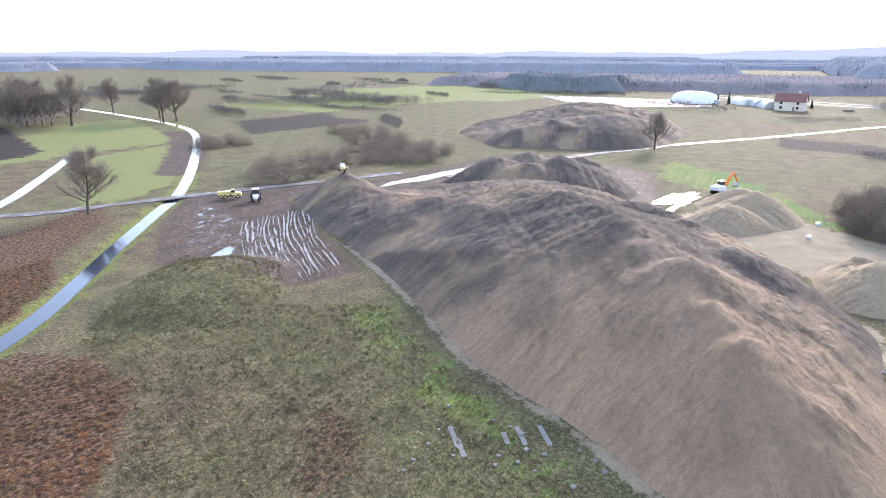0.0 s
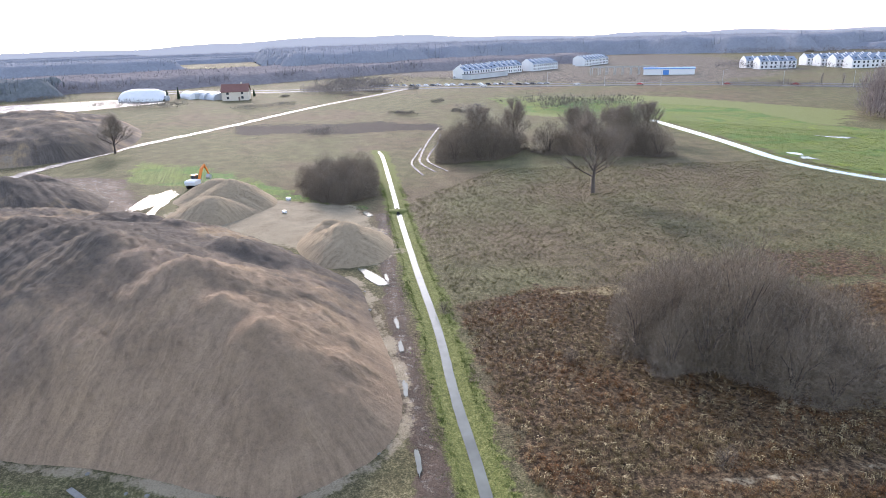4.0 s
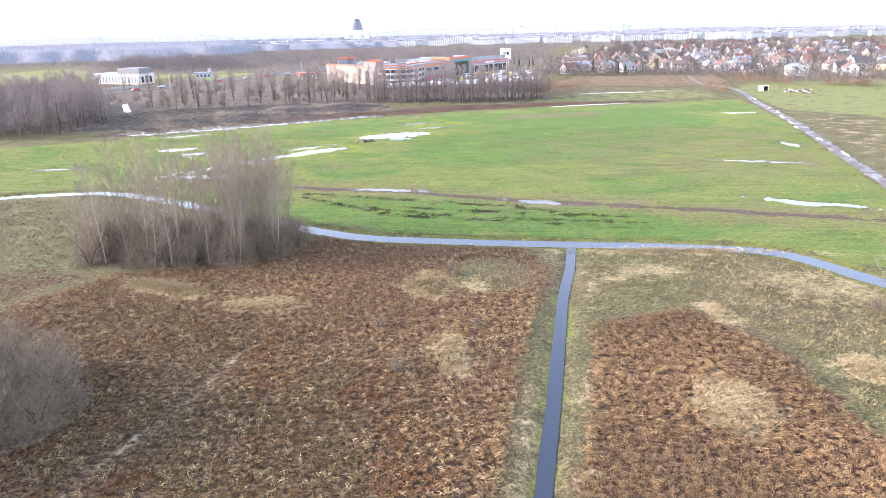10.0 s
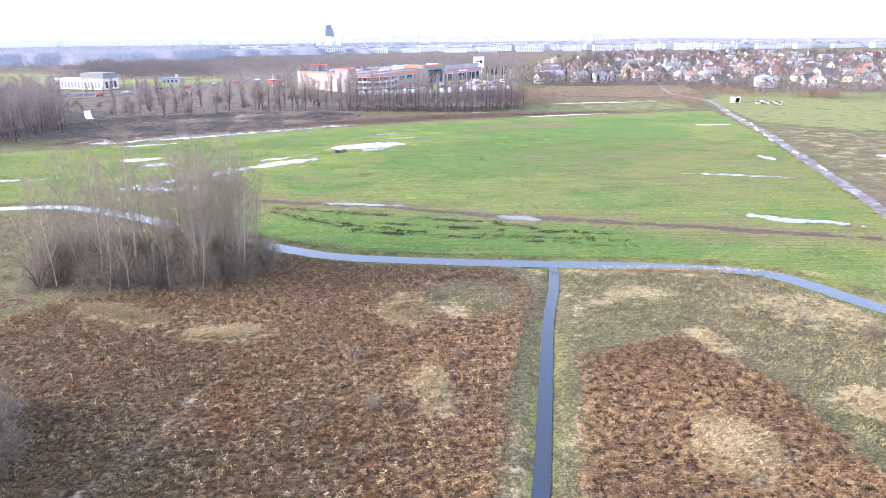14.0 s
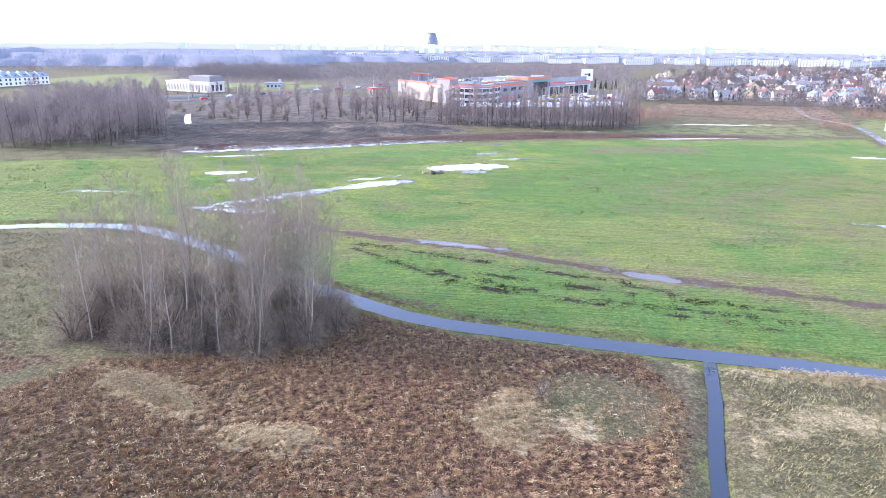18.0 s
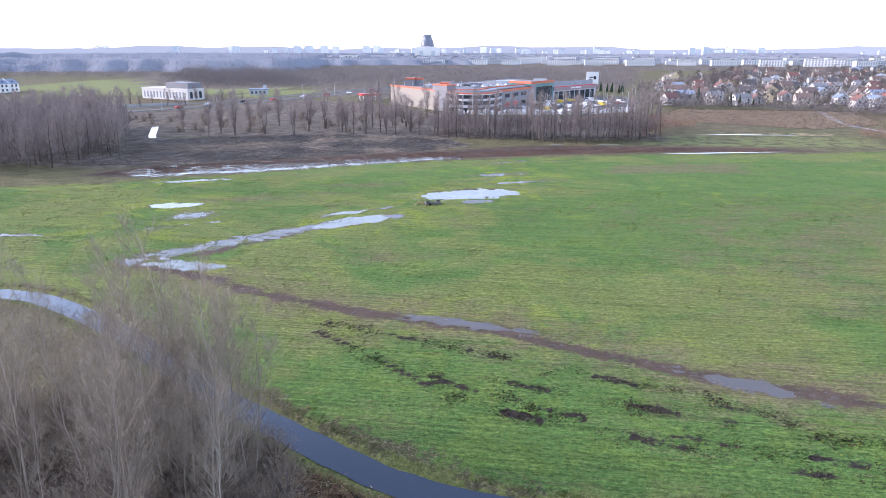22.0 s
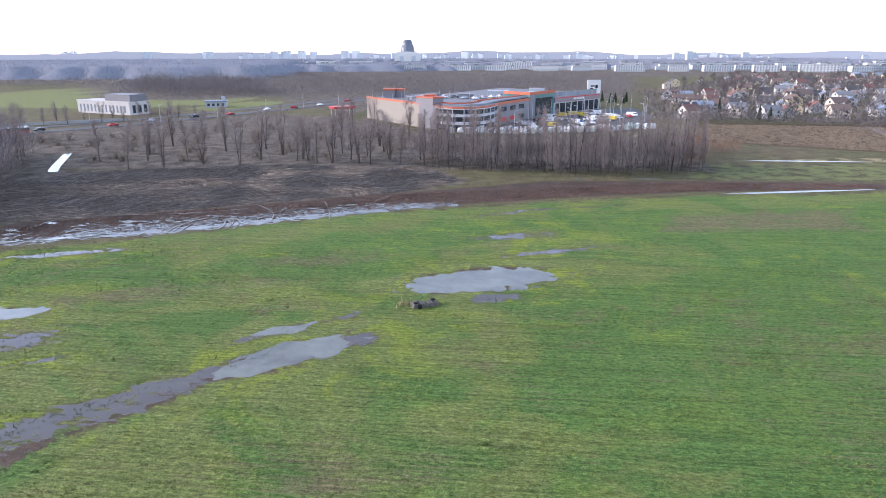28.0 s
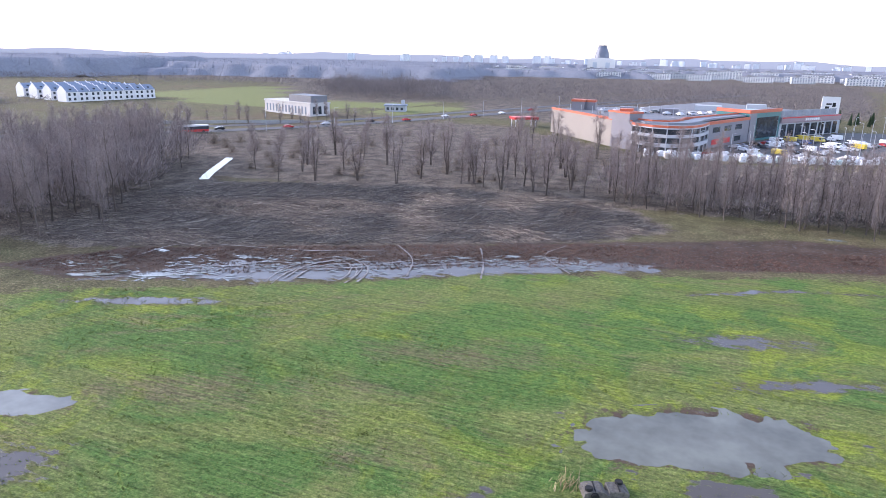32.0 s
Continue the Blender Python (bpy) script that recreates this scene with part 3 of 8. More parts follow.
mud = most(soft(area_distance([(-128, 214), (-112, 214), (-90, 224), (-60, 243), (-42, 252), (-10, 265), (24, 276), (62, 282), (84, 287), (70, 292), (24, 290), (-11, 286), (-46, 267), (-87, 245), (-116, 231)], gx, gy), 2.5), soft(area_distance([(-112, -98), (-76, -54), (-66, -59), (-64, -84), (-80, -101), (-100, -116), (-122, -112), (-128, -98)], gx, gy), 2.5), soft(line_distance([(-64, 153), (-60, 158), (-50, 172), (-36, 184)], gx, gy) - 1.0, 2.2), soft(area_distance([(-112, -100), (-142, -90), (-192, -78), (-198, -60), (-182, -30), (-150, -22), (-126, -20)], gx, gy), 5), soft(line_distance([(-124, -144), (-150, -168), (-182, -202), (-186, -214)], gx, gy) - 6, 4), soft(line_distance([(-69, 148), (-56, 144), (-46, 139), (-29, 134), (-13, 131), (-3, 127), (8, 123), (20, 120), (34, 116.5), (70, 106)], gx, gy) - 1.1, 1.8), soft(line_distance([(0, 4), (-37, 9.2), (-52, 11.3), (-70, 14.4), (-96, 19), (-118, 23.6)], gx, gy) - 1.2, 1.2), soft(area_distance(HEAP_FOOT, gx, gy), 2.5) * 0.9, *[0.62 * patch(x, y, rx * 1.08 + 0.4, ry * 1.1 + 0.5, t, 2.0) for x, y, rx, ry, t in PUDDLES])
verge = most(0.62 * soft(line_distance([(57, 62), (76, 114), (89, 166), (101, 214), (109, 260), (112, 286)], gx, gy) - 1.5, 2.0), soft(left_d - 2.3, 1.6), soft(t_d - 1.6, 1.5) * 0.62, soft(stream_d - 3.2, 2.0) * (gy > 60) * 0.72, soft(canal_d - 3.2, 2.0) * 0.8)
CLOD_ROWS = [[(-34, 128), (-19, 117), (-9, 112), (9, 108), (26, 104)], [(-34, 131), (-12, 124), (6, 118.5), (17, 114)], [(-24, 121), (-12, 115.5), (0, 111.5), (30, 106.5)], [(-14, 119), (-1, 116), (14, 113), (34, 109)]]
soil = most(*[1.0 * soft(line_distance(row, gx, gy) - 0.45, 0.9) * (np.sin(gx * 0.55 + 2.1 * k) + wave(gx, gy, 5.0, 31 + k) > 0.15) for k, row in enumerate(CLOD_ROWS)], soft(area_distance([(-229, -223), (-281, -216), (-259, -168), (-195, -184)], gx, gy)), soft(area_distance([(-276, 0), (-274, 26), (-264, 52), (-243, 75), (-226, 70), (-233, 44), (-243, 20), (-250, 0)], gx, gy)), soft(area_distance([(-110, -280), (-170, -300), (-130, -210), (-100, -200)], gx, gy)))
sand = most(0.66 * soft(line_distance([(-33, 24), (-31, 31), (-29, 41), (-25.5, 51), (-24, 60), (-18, 70)], gx, gy) - 0.3, 0.9), soft(np.abs(area_distance(HEAP_FOOT, gx, gy) - 0.5) - 0.5, 1.1) * (gx > -86) * (gy < 18), soft(area_distance([(-88, 16), (-96, 22), (-128, 20), (-150, -8), (-128, -20), (-104, 4)], gx, gy), 2) * 0.8)
lawn = most(0.85 * soft(area_distance([(-340, 134), (-292, 210), (-196, 228), (-166, 190), (-196, 152), (-211, 149), (-250, 110)], gx, gy), 7), 0.62 * soft(area_distance([(115, 254), (131, 232), (148, 218), (200, 178), (300, 114), (420, 90), (420, 380), (240, 372), (150, 372), (122, 330)], gx, gy)), soft(area_distance([(-420, 520), (-260, 470), (-200, 540), (-220, 700), (-420, 720)], gx, gy)), soft(area_distance([(-214, 480), (-190, 470), (-160, 560), (-200, 560)], gx, gy)), soft(area_distance([(-290, -300), (-284, -211), (-371, -205), (-398, -160), (-514, -130), (-582, -271), (-450, -330)], gx, gy)), soft(area_distance([(24, 291), (116, 296), (110, 330), (34, 320)], gx, gy)) * 0.52, soft(area_distance([(-95, -195), (-170, -190), (-215, -270), (-180, -275), (-130, -240)], gx, gy)) * 0.8, soft(area_distance([(-70, -120), (-90, -135), (-130, -190), (-170, -185), (-110, -130)], gx, gy)) * 0.85)
thin = most(soft(line_distance([(-69, 148), (-56, 144), (-46, 139), (-29, 134), (-13, 131), (-3, 127), (8, 123), (20, 120), (34, 116.5), (70, 106)], gx, gy) - 6, 6), soft(area_distance([(10, 238), (46, 243), (52, 260), (12, 252)], gx, gy), 3), 0.6 * soft(area_distance([(20, 140), (90, 130), (100, 200), (60, 220), (10, 190)], gx, gy), 14), patch(-70, 196, 9, 3, 20, 3), patch(-50, 214, 8, 2.5, 15, 3), patch(-33, 157, 6, 2, 10, 3), patch(-58, 202, 5, 1.6, 20, 3))
EDGE = [(-126, 199), (-114, 206), (-88, 221), (-58, 241), (-41, 249), (-7, 262), (22, 271), (50, 275), (76, 281)]
edge_d = line_distance(EDGE, gx, gy) + 0.5 * wave(gx, gy, 30, 3)
lanes = soft(np.abs(np.mod(edge_d, 4.4) - 2.2) - 0.3, 0.5) * (edge_d < 24) * np.clip(0.5 + 0.9 * wave(gx, gy, 34, 21), 0, 1)
ring_d = np.hypot(gx + 24, (gy - 205) * 1.25) + 0.7 * wave(gx, gy, 21, 5)
rings = soft(np.abs(np.mod(ring_d, 3.4) - 1.7) - 0.25, 0.45) * (ring_d > 15) * (ring_d < 33) * np.clip(0.35 + 0.9 * wave(gx, gy, 24, 25), 0, 1)
thin = most(thin, 0.9 * lanes * (gy < 292), 0.8 * rings)
stripes = soft(np.abs(np.mod(edge_d + 3 * wave(gx, gy, 60, 27), 9.0) - 4.5) - 1.4, 1.6) * (edge_d < 75) * np.clip(0.25 + 0.9 * wave(gx, gy, 28, 29), 0, 1)
wetlime = most(0.9 * stripes, 0.8 * rings * (gx < -10), *[patch(x, y, rx + 7, ry + 6, t, 5) for x, y, rx, ry, t in PUDDLES[:9]], soft(line_distance([(-66, 155), (-51, 172), (-36, 184)], gx, gy) - 6, 5), patch(-20, 231, 13, 8, 15, 5), patch(-77, 176, 14, 10, 30, 5))
wet = most(soft(line_distance([(-67, 154), (-61, 163), (-56, 169), (-51, 172.5), (-45, 177), (-36, 184)], gx, gy) - 1.5, 1.5), 0.72 * soft(line_distance([(-72, 150), (-61, 162), (-52, 171)], gx, gy) - 3.0, 2.0), 0.85 * soft(line_distance([(-50, 182), (-45, 186), (-39, 191)], gx, gy) - 0.7, 1.3), 0.9 * patch(-77, 179, 5, 3, 35), 0.9 * soft(line_distance([(-82, 167), (-68, 176)], gx, gy) - 0.4, 1.0), 0.85 * soft(area_distance([(-112, 212), (-99, 220.5), (-84, 225), (-67, 235), (-42, 250), (-30, 255), (-32, 260), (-43, 256), (-67, 246), (-86, 234), (-95, 233), (-106, 220)], gx, gy), 2), 0.85 * patch(-20, 231, 7, 2.2, 15), 0.9 * soft(line_distance([(-26, 246), (-13, 254), (6, 260)], gx, gy) - 0.6, 1.1), 0.8 * soft(line_distance([(-69, 148), (-56, 144), (-46, 139), (-29, 134), (-13, 131), (-3, 127), (8, 123), (20, 120), (34, 116.5), (70, 106)], gx, gy) - 0.1, 0.9), 0.4 * soft(area_distance([(-104, -112), (-84, -70), (-70, -64), (-70, -84), (-92, -108)], gx, gy), 3), *[0.3 * patch(x, y, rx * 1.25, ry * 1.6 + 0.3, t, 1.5) for x, y, rx, ry, t in PUDDLES if ry >= 1.0], *[patch(x, y, rx * 1.15, ry * 1.3 + 0.5, t, 1.3) for x, y, rx, ry, t in PUDDLES if ry < 1.0])
emer = most(0.85 * soft(area_distance([(-36, 112), (-10, 103), (40, 98), (48, 104), (30, 112), (0, 121), (-26, 131)], gx, gy), 4), soft(area_distance([(-12, 194), (7, 214), (47, 240), (80, 240), (60, 190), (40, 170), (11, 158), (-3, 156), (-10, 173)], gx, gy), 9), soft(area_distance([(-54, 220), (-32, 238), (-18, 242), (-28, 213), (-46, 207), (-64, 209)], gx, gy), 7), 0.8 * soft(area_distance([(0, 225), (60, 240), (96, 262), (60, 270), (-8, 250)], gx, gy), 8))
mud = most(mud, 0.95 * soft(area_distance([(-60, 96), (-56, 88), (-45, 86), (-33, 87), (-27, 96), (-31, 101), (-42, 106), (-54, 107)], gx, gy), 4))
gold = most(soft(area_distance([(44, 372), (60, 366), (106, 346), (144, 372), (152, 432), (60, 436)], gx, gy), 6) * 1.0, soft(area_distance([(-72, 20), (-72, 40), (-58, 66), (-40, 80), (-16, 60), (-4, 40), (-2, 14)], gx, gy), 10))
reed = reed * (1 - 0.75 * patch(3, 83, 6, 7))
for name, (r, g, b) in (("mask_a", (reed, meadow, straw)), ("mask_b", (lawn, brush, mud)), ("mask_c", (verge, soil, sand)), ("mask_d", (thin, wetlime, wet)), ("mask_e", (emer, gold, 0 * reed))):
    layer = ground.data.color_attributes.new(name, "FLOAT_COLOR", "POINT")
    layer.data.foreach_set("color", np.stack([r, g, b, np.ones_like(r)], -1).astype(np.float32).ravel())

# ---- water ----
for k, (nm, line, w, lab) in enumerate((("stream", STREAM, 3.1, "narrow still stream reflecting the bright sky"), ("ditch", T_DITCH, 1.35, "straight drainage ditch full of dark water"), ("ditch", LEFT_DITCH, 0.95, "straight narrow ditch with grassy banks"), ("canal", CANAL, 2.7, "straight canal full of pale water"), ("canal", CANAL_B, 2.8, "second canal across the far pasture"))):
    tagged(new(nm, ribbon(nm, line, w, lambda x, y: 0.085 - 0.008 * k - 0.37 * float(sunk(x, y)), M_PUDDLE if line is LEFT_DITCH else M_WATER, 0.06)), lab, "water", kind="structure")


def puddle(x, y, rx, ry, turn=0.0, seed=1, label="shallow puddle of rain water in the grass", name="puddle", basin=False):
    """A shallow pool with a frayed outline and a thin rim."""
    r = random.Random(seed * 31 + 5)
    k, ph = 72, [r.uniform(0, 6.28) for _ in range(5)]
    rim, lift = [], 0.052 + 0.0037 * (seed % 9)
    if basin:
        rx, ry, lift = rx * 1.12, ry * 1.15, 0.03
    for i in range(k):
        a = 2 * math.pi * i / k
        q = 1 + sum(0.12 / (j + 1) ** 0.5 * math.sin((j + 2) * a + p) for j, p in enumerate(ph)) + r.uniform(-0.06, 0.06)
        rag = r.uniform(-0.16, 0.16) if abs(math.cos(a)) > 0.35 else 0.0
        q *= 1 + rag
        rim.append((q * rx * math.cos(a), q * ry * math.copysign(abs(math.sin(a)) ** 0.75, math.sin(a))))
    v = [(0, 0, lift)] + [(a, b, lift) for a, b in rim] + [(a * 1.02, b * 1.02, lift - 0.08) for a, b in rim]
    f = [(0, 1 + i, 1 + (i + 1) % k) for i in range(k)] + [(1 + i, 1 + k + i, 1 + k + (i + 1) % k, 1 + (i + 1) % k) for i in range(k)]
    if basin:
        v, f = [], []
        for j in range(29):
            u = -1.2 + 2.4 * j / 28
            mid, half = ry / 1.15 * float(bend(u, x, y, rx / 1.12, ry / 1.15)), ry * 1.08 * math.sqrt(max(0.01, 1 - (u / 1.22) ** 2))
            v += [(u * rx / 1.12, mid - half, lift), (u * rx / 1.12, mid + half, lift)]
        f = [(2 * j, 2 * j + 2, 2 * j + 3, 2 * j + 1) for j in range(28)]
    ob = put(name, mesh_of(name, v, f, M_PUDDLE), None, (x, y, 0), turn)
    return tagged(ob, label, "puddle", kind="structure")


# ---- spoil heaps ----
def soften(a, times):
    """Rounds creases off a grid."""
    for _ in range(times):
        p = np.pad(a, 1, mode="edge")
        a = (p[1:-1, 1:-1] * 2 + p[:-2, 1:-1] + p[2:, 1:-1] + p[1:-1, :-2] + p[1:-1, 2:]) / 6
    return a


def heap(name, foot, tips, slope, label, step=0.5, lump=0.4, seed=3.0, mat=M_SPOIL):
    """Dumped earth: straight slopes up from a foot line, cones side by side along the top, gullies down the slopes."""
    fx, fy = [p[0] for p in foot], [p[1] for p in foot]
    xs, ys = np.arange(min(fx) - 1.5, max(fx) + 2, step), np.arange(min(fy) - 1.5, max(fy) + 2, step)
    x, y = np.meshgrid(xs, ys)
    wob = 0.5 * wave(x, y, 6, seed) + 0.25 * wave(x, y, 2.4, seed + 1)
    d = -area_distance(foot, x, y)
    side = slope * (d + wob * np.clip(d / 5, 0, 1))
    cap = np.full(x.shape, -9.0)
    for a, b, h, s in tips:
        w = np.arctan2(y - b, x - a)
        q = np.hypot(x - a, y - b)
        rill = np.sin(w * 23 + seed + 2 * wob) * 0.5 + np.sin(w * 41 + a) * 0.3 + np.sin(w * 67 + b) * 0.2
        cap = np.maximum(cap, h - s * q + 0.16 * rill * np.clip(q / 4, 0, 1) * min(1.0, s * 3))
    cap = cap + lump * wave(x, y, 8, seed + 2) * 0.5 + 0.25 * lump * wave(x, y, 2.3, seed + 3)
    k = 0.35
    z = -k * np.log(np.exp(-np.clip(side, -3, 40) / k) + np.exp(-np.clip(cap, -3, 40) / k))
    z = soften(z, int(2.2 / step))
    # distance along the foot and height: the two ways in which the runs of earth lie
    best, along, total = np.full(x.shape, 1e9), np.zeros(x.shape), 0.0
    first = fx.index(min(fx))
    foot = foot[first:] + foot[:first]
    for (ax, ay), (bx, by) in zip(foot, foot[1:] + foot[:1]):
        dx, dy = bx - ax, by - ay
        ln = math.hypot(dx, dy)
        t = np.clip(((x - ax) * dx + (y - ay) * dy) / max(ln * ln, 1e-6), 0, 1)
        q = np.hypot(x - ax - t * dx, y - ay - t * dy)
        along = np.where(q < best, total + t * ln, along)
        best = np.minimum(best, q)
        total += ln
    jump = np.hypot(*np.gradient(along)) > 2.5 * step
    fade = 1 - np.clip(soften(jump.astype(float), int(7 / step)) * 3.5, 0, 1)
    rills = 0.6 * np.sin(along * 2.3 + 2.2 * wob) + 0.5 * np.sin(along * 3.9 + 1.2 * d + seed) * wave(x, y, 9, seed + 8) + 0.35 * np.sin(along * 0.9 + wob)
    z = z + 0.11 * fade * np.clip(d / 4, 0, 1) * rills
    z = z + np.clip(z / 3, 0, 1) * (0.16 * wave(x, y, 1.9, seed + 5) + 0.12 * wave(x, y, 1.2, seed + 6))
    z = np.where(d < -0.3, -0.4, z)
    ob = tagged(new(name, sheet(name, xs, ys, z, mat)), label, "spoil heap")
    layer = ob.data.attributes.new("run", "FLOAT_VECTOR", "POINT")
    layer.data.foreach_set("vector", np.stack([along + 0.6 * wob, d, fade], -1).astype(np.float32).ravel())
    return ob


heap("spoil_heap", HEAP_FOOT, ((-54, -0.5, 9.4, 0.62), (-60, -5, 9.6, 0.5), (-67, -8, 11.6, 0.5), (-73, -13, 11.2, 0.4), (-79, -17, 12.4, 0.42), (-87, -22, 11.6, 0.3), (-94, -29, 11.4, 0.34), (-104, -38, 10.2, 0.3), (-93, -43, 8.6, 0.45), (-98, -52, 7.4, 0.35), (-112, -82, 7.4, 0.55), (-108, -66, 4.8, 0.2), (-125, -45, 6, 0.16), (-98, -12, 8, 0.35), (-84, -4, 8.5, 0.45), (-112, -22, 7, 0.3)), 0.74, "huge heap of dumped brown and grey earth")
heap("spoil_heap", smooth_line([(-139, -74), (-158, -72), (-174, -58), (-170, -38), (-150, -28), (-136, -36), (-134, -56)] + [(-139, -74)], 3)[:-1], ((-150, -46, 8, 0.4), (-159, -57, 7, 0.4), (-148, -62, 7.2, 0.4), (-161, -44, 6.5, 0.4), (-143, -52, 7, 0.3)), 0.7, "brown ridge of dumped earth behind the great heap", 0.6, 0.5, 4.0)
heap("spoil_heap", smooth_line([(-84, 14.5), (-92, 8), (-104, 6), (-114, 12), (-112, 20), (-98, 21)] + [(-84, 14.5)], 2)[:-1], ((-99, 13.5, 4.8, 0.5), (-106, 12, 3.6, 0.5)), 0.8, "small cone of dumped sand beside the track", 0.45, 0.2, 5.0, M_SANDHEAP)
heap("spoil_heap", smooth_line([(-120, -8), (-134, 5), (-150, 3), (-158, -6), (-148, -16), (-132, -17)] + [(-120, -8)], 2)[:-1], ((-140, -3, 5.4, 0.5), (-131, -7, 4.2, 0.45), (-148, -6, 4.4, 0.45)), 0.8, "low heap of dumped sand beside the pool", 0.5, 0.3, 7.0, M_SANDHEAP)
heap("spoil_heap", smooth_line([(-208, -88), (-226, -40), (-290, -36), (-330, -60), (-330, -110), (-250, -118)] + [(-208, -88)], 4)[:-1], ((-228, -72, 8.5, 0.25), (-246, -60, 10.5, 0.2), (-262, -76, 10.0, 0.2), (-285, -70, 10.5, 0.2), (-310, -82, 9, 0.2)), 0.6, "long dark heap of dumped earth near the yard", 1.2, 0.8, 9.0)

# ---- puddles, tracks and wet ground ----
for i, (x, y, rx, ry, t) in enumerate(PUDDLES):
    if ry >= 1.0:
        puddle(x, y, rx, ry, t, i, basin=True)
for i, (x, y, rx, ry, t) in enumerate([(-100, 221.5, 5, 0.7, 28), (-110, 217, 4, 0.6, 28), (-110, 231, 1.6, 0.5, 0), (50, 279, 20, 0.8, 14), (70, 327, 17, 0.8, 2), (16, 292, 4, 0.7, 5), (-2, 290, 1.6, 0.7, 0)]):
    puddle(x, y, rx, ry, t, 60 + i, "frayed sheet of water on brown mud")
for i, (x, y, rx, ry, t) in enumerate([(-150, -19, 9, 3.2, -12), (-137, -19, 7, 0.9, -8), (-134, -22, 6, 0.8, 10), (-150, -80, 13, 2.4, -14), (-168, -75, 9, 1.6, -16), (-138, -84, 6, 1.2, -10), (-73.5, -79, 3.2, 1.1, 25), (-84, 14.6, 3.4, 1.0, 12), (-119, 21, 2.0, 0.6, 10), (-254, -23.5, 12, 1.9, -38), (-270, -11, 9, 1.6, -38)]):
    puddle(x, y, rx, ry, t, 90 + i, "bright pool of water on churned sand")
for i in range(17):
    k = random.Random(400 + i)
    u = i / 16
    ax, ay, bx, by = -91.5 - 15 * u, -91 + 4.5 * u, -61 - 15.5 * u, -60.5 + 2 * u
    s = k.uniform(0, 0.06)
    while s < 0.9:
        e = min(1.0, s + k.uniform(0.1, 0.75))
        line = []
        for j in range(7):
            t = s + (e - s) * j / 6
            sway = 1.5 * math.sin(math.pi * t) + 0.3 * math.sin(9 * t + i)
            line.append((ax + (bx - ax) * t + 0.5 * sway + k.uniform(-0.1, 0.1), ay + (by - ay) * t - 0.7 * sway + k.uniform(-0.1, 0.1)))
        w = k.choice((0.1, 0.16, 0.22, 0.3, 0.42))
        tagged(new("wet_rut", ribbon("wet_rut", line, lambda t: 0.04 + w * math.sin(math.pi * min(1, max(0, t))) ** 0.4, 0.1 + 0.0031 * (i % 7), M_RUT, 0.5, 0.0, i)), "wet wheel rut shining in dark mud", "puddle", kind="structure")
        s = e + k.uniform(0.01, 0.06)
for i, s in enumerate([0.12, 0.2, 0.33, 0.42, 0.47, 0.62, 0.78]):
    q = LEFT_DITCH[int((1 - s) * len(LEFT_DITCH) * 0.55 + len(LEFT_DITCH) * 0.35)]
    puddle(q[0], q[1] - 4.6, 1.5, 0.25, -9, 700 + i, "wet wheel rut shining in dark mud", "wet_rut")
for nm, line, w, lab in (("dirt_road", [(-150, -76), (-196, -58), (-222, -44), (-245, -30), (-276, -6), (-344, 41), (-409, 95), (-455, 130)], 3.6, "wet dirt road shining with puddles"), ("dirt_road", [(60, 62), (79, 114), (92, 166), (104, 214), (112, 255), (118, 284), (126, 316), (128, 340), (124, 372), (136, 430)], 2.8, "muddy field road with long puddles"), ("dirt_track", [(-70, -137), (-80, -129), (-96, -121), (-112, -112), (-132, -100), (-150, -90)], 3.0, "muddy site track across the canal"), ("wheel_track", [(-233, 71), (-200, 57), (-178, 48.5), (-166, 45), (-153, 45)], 0.55, "wet wheel mark curving through the grass"), ("wheel_track", [(-215, 66), (-196, 59), (-178, 51), (-167, 47.5), (-152, 48)], 0.5, "wet wheel mark curving through the grass"), ("wheel_track", [(-190, 52), (-178, 47), (-166, 42.5), (-150, 41)], 0.5, "wet wheel mark curving through the grass")):
    tagged(new(nm, ribbon(nm, line, w, 0.092 + 0.0031 * len(line), M_DIRT, 0.28, 0.15, 11)), lab, "path", kind="structure")
for i, line in enumerate(([(-84.6, 225.4), (-85.5, 230.9), (-83.7, 237.7), (-81, 240.3), (-77.4, 240), (-74.4, 236.2), (-73.7, 231.4)], [(-82.8, 227.1), (-83.3, 233.8), (-80.7, 238.1), (-77.6, 237.8), (-75.2, 233.6), (-75, 230.2)], [(-111.4, 226.2), (-109.1, 235.8), (-95.1, 239.5), (-86.3, 241.8), (-76, 247)], [(-75.2, 251), (-69.4, 244.4), (-66.6, 236.2)], [(-61.4, 255.6), (-57.8, 246.6), (-55.9, 239.7)], [(-104, 219), (-96, 228), (-84, 232), (-70, 240), (-52, 252)], [(-99, 222), (-90, 233), (-78, 236), (-64, 249)], [(-48, 263), (-50, 256), (-44, 248)])):
    for o in (0.0, 1.5) if i < 2 else (0.0,):
        tagged(new("wheel_track", ribbon("wheel_track", [(x + o, y - 0.5 * o) for x, y in line], lambda t: 0.1 + 0.22 * abs(math.sin(11 * t + 3 * i)), 0.118 + 0.0031 * i + 0.001 * o, M_RUT, 0.7, 0.0, 40 + i)), "wet wheel mark looping through flooded mud", "path", kind="structure")
tagged(new("street", ribbon("street", STREET, 9.0, 0.12, M_ASPHALT, 0, 0.2)), "grey asphalt street with passing cars", "road", kind="structure")
tagged(new("street", ribbon("street", [(x - 16, y + 9) for x, y in STREET], 7.0, 0.12, M_ASPHALT, 0, 0.2)), "second carriageway of grey asphalt", "road", kind="structure")


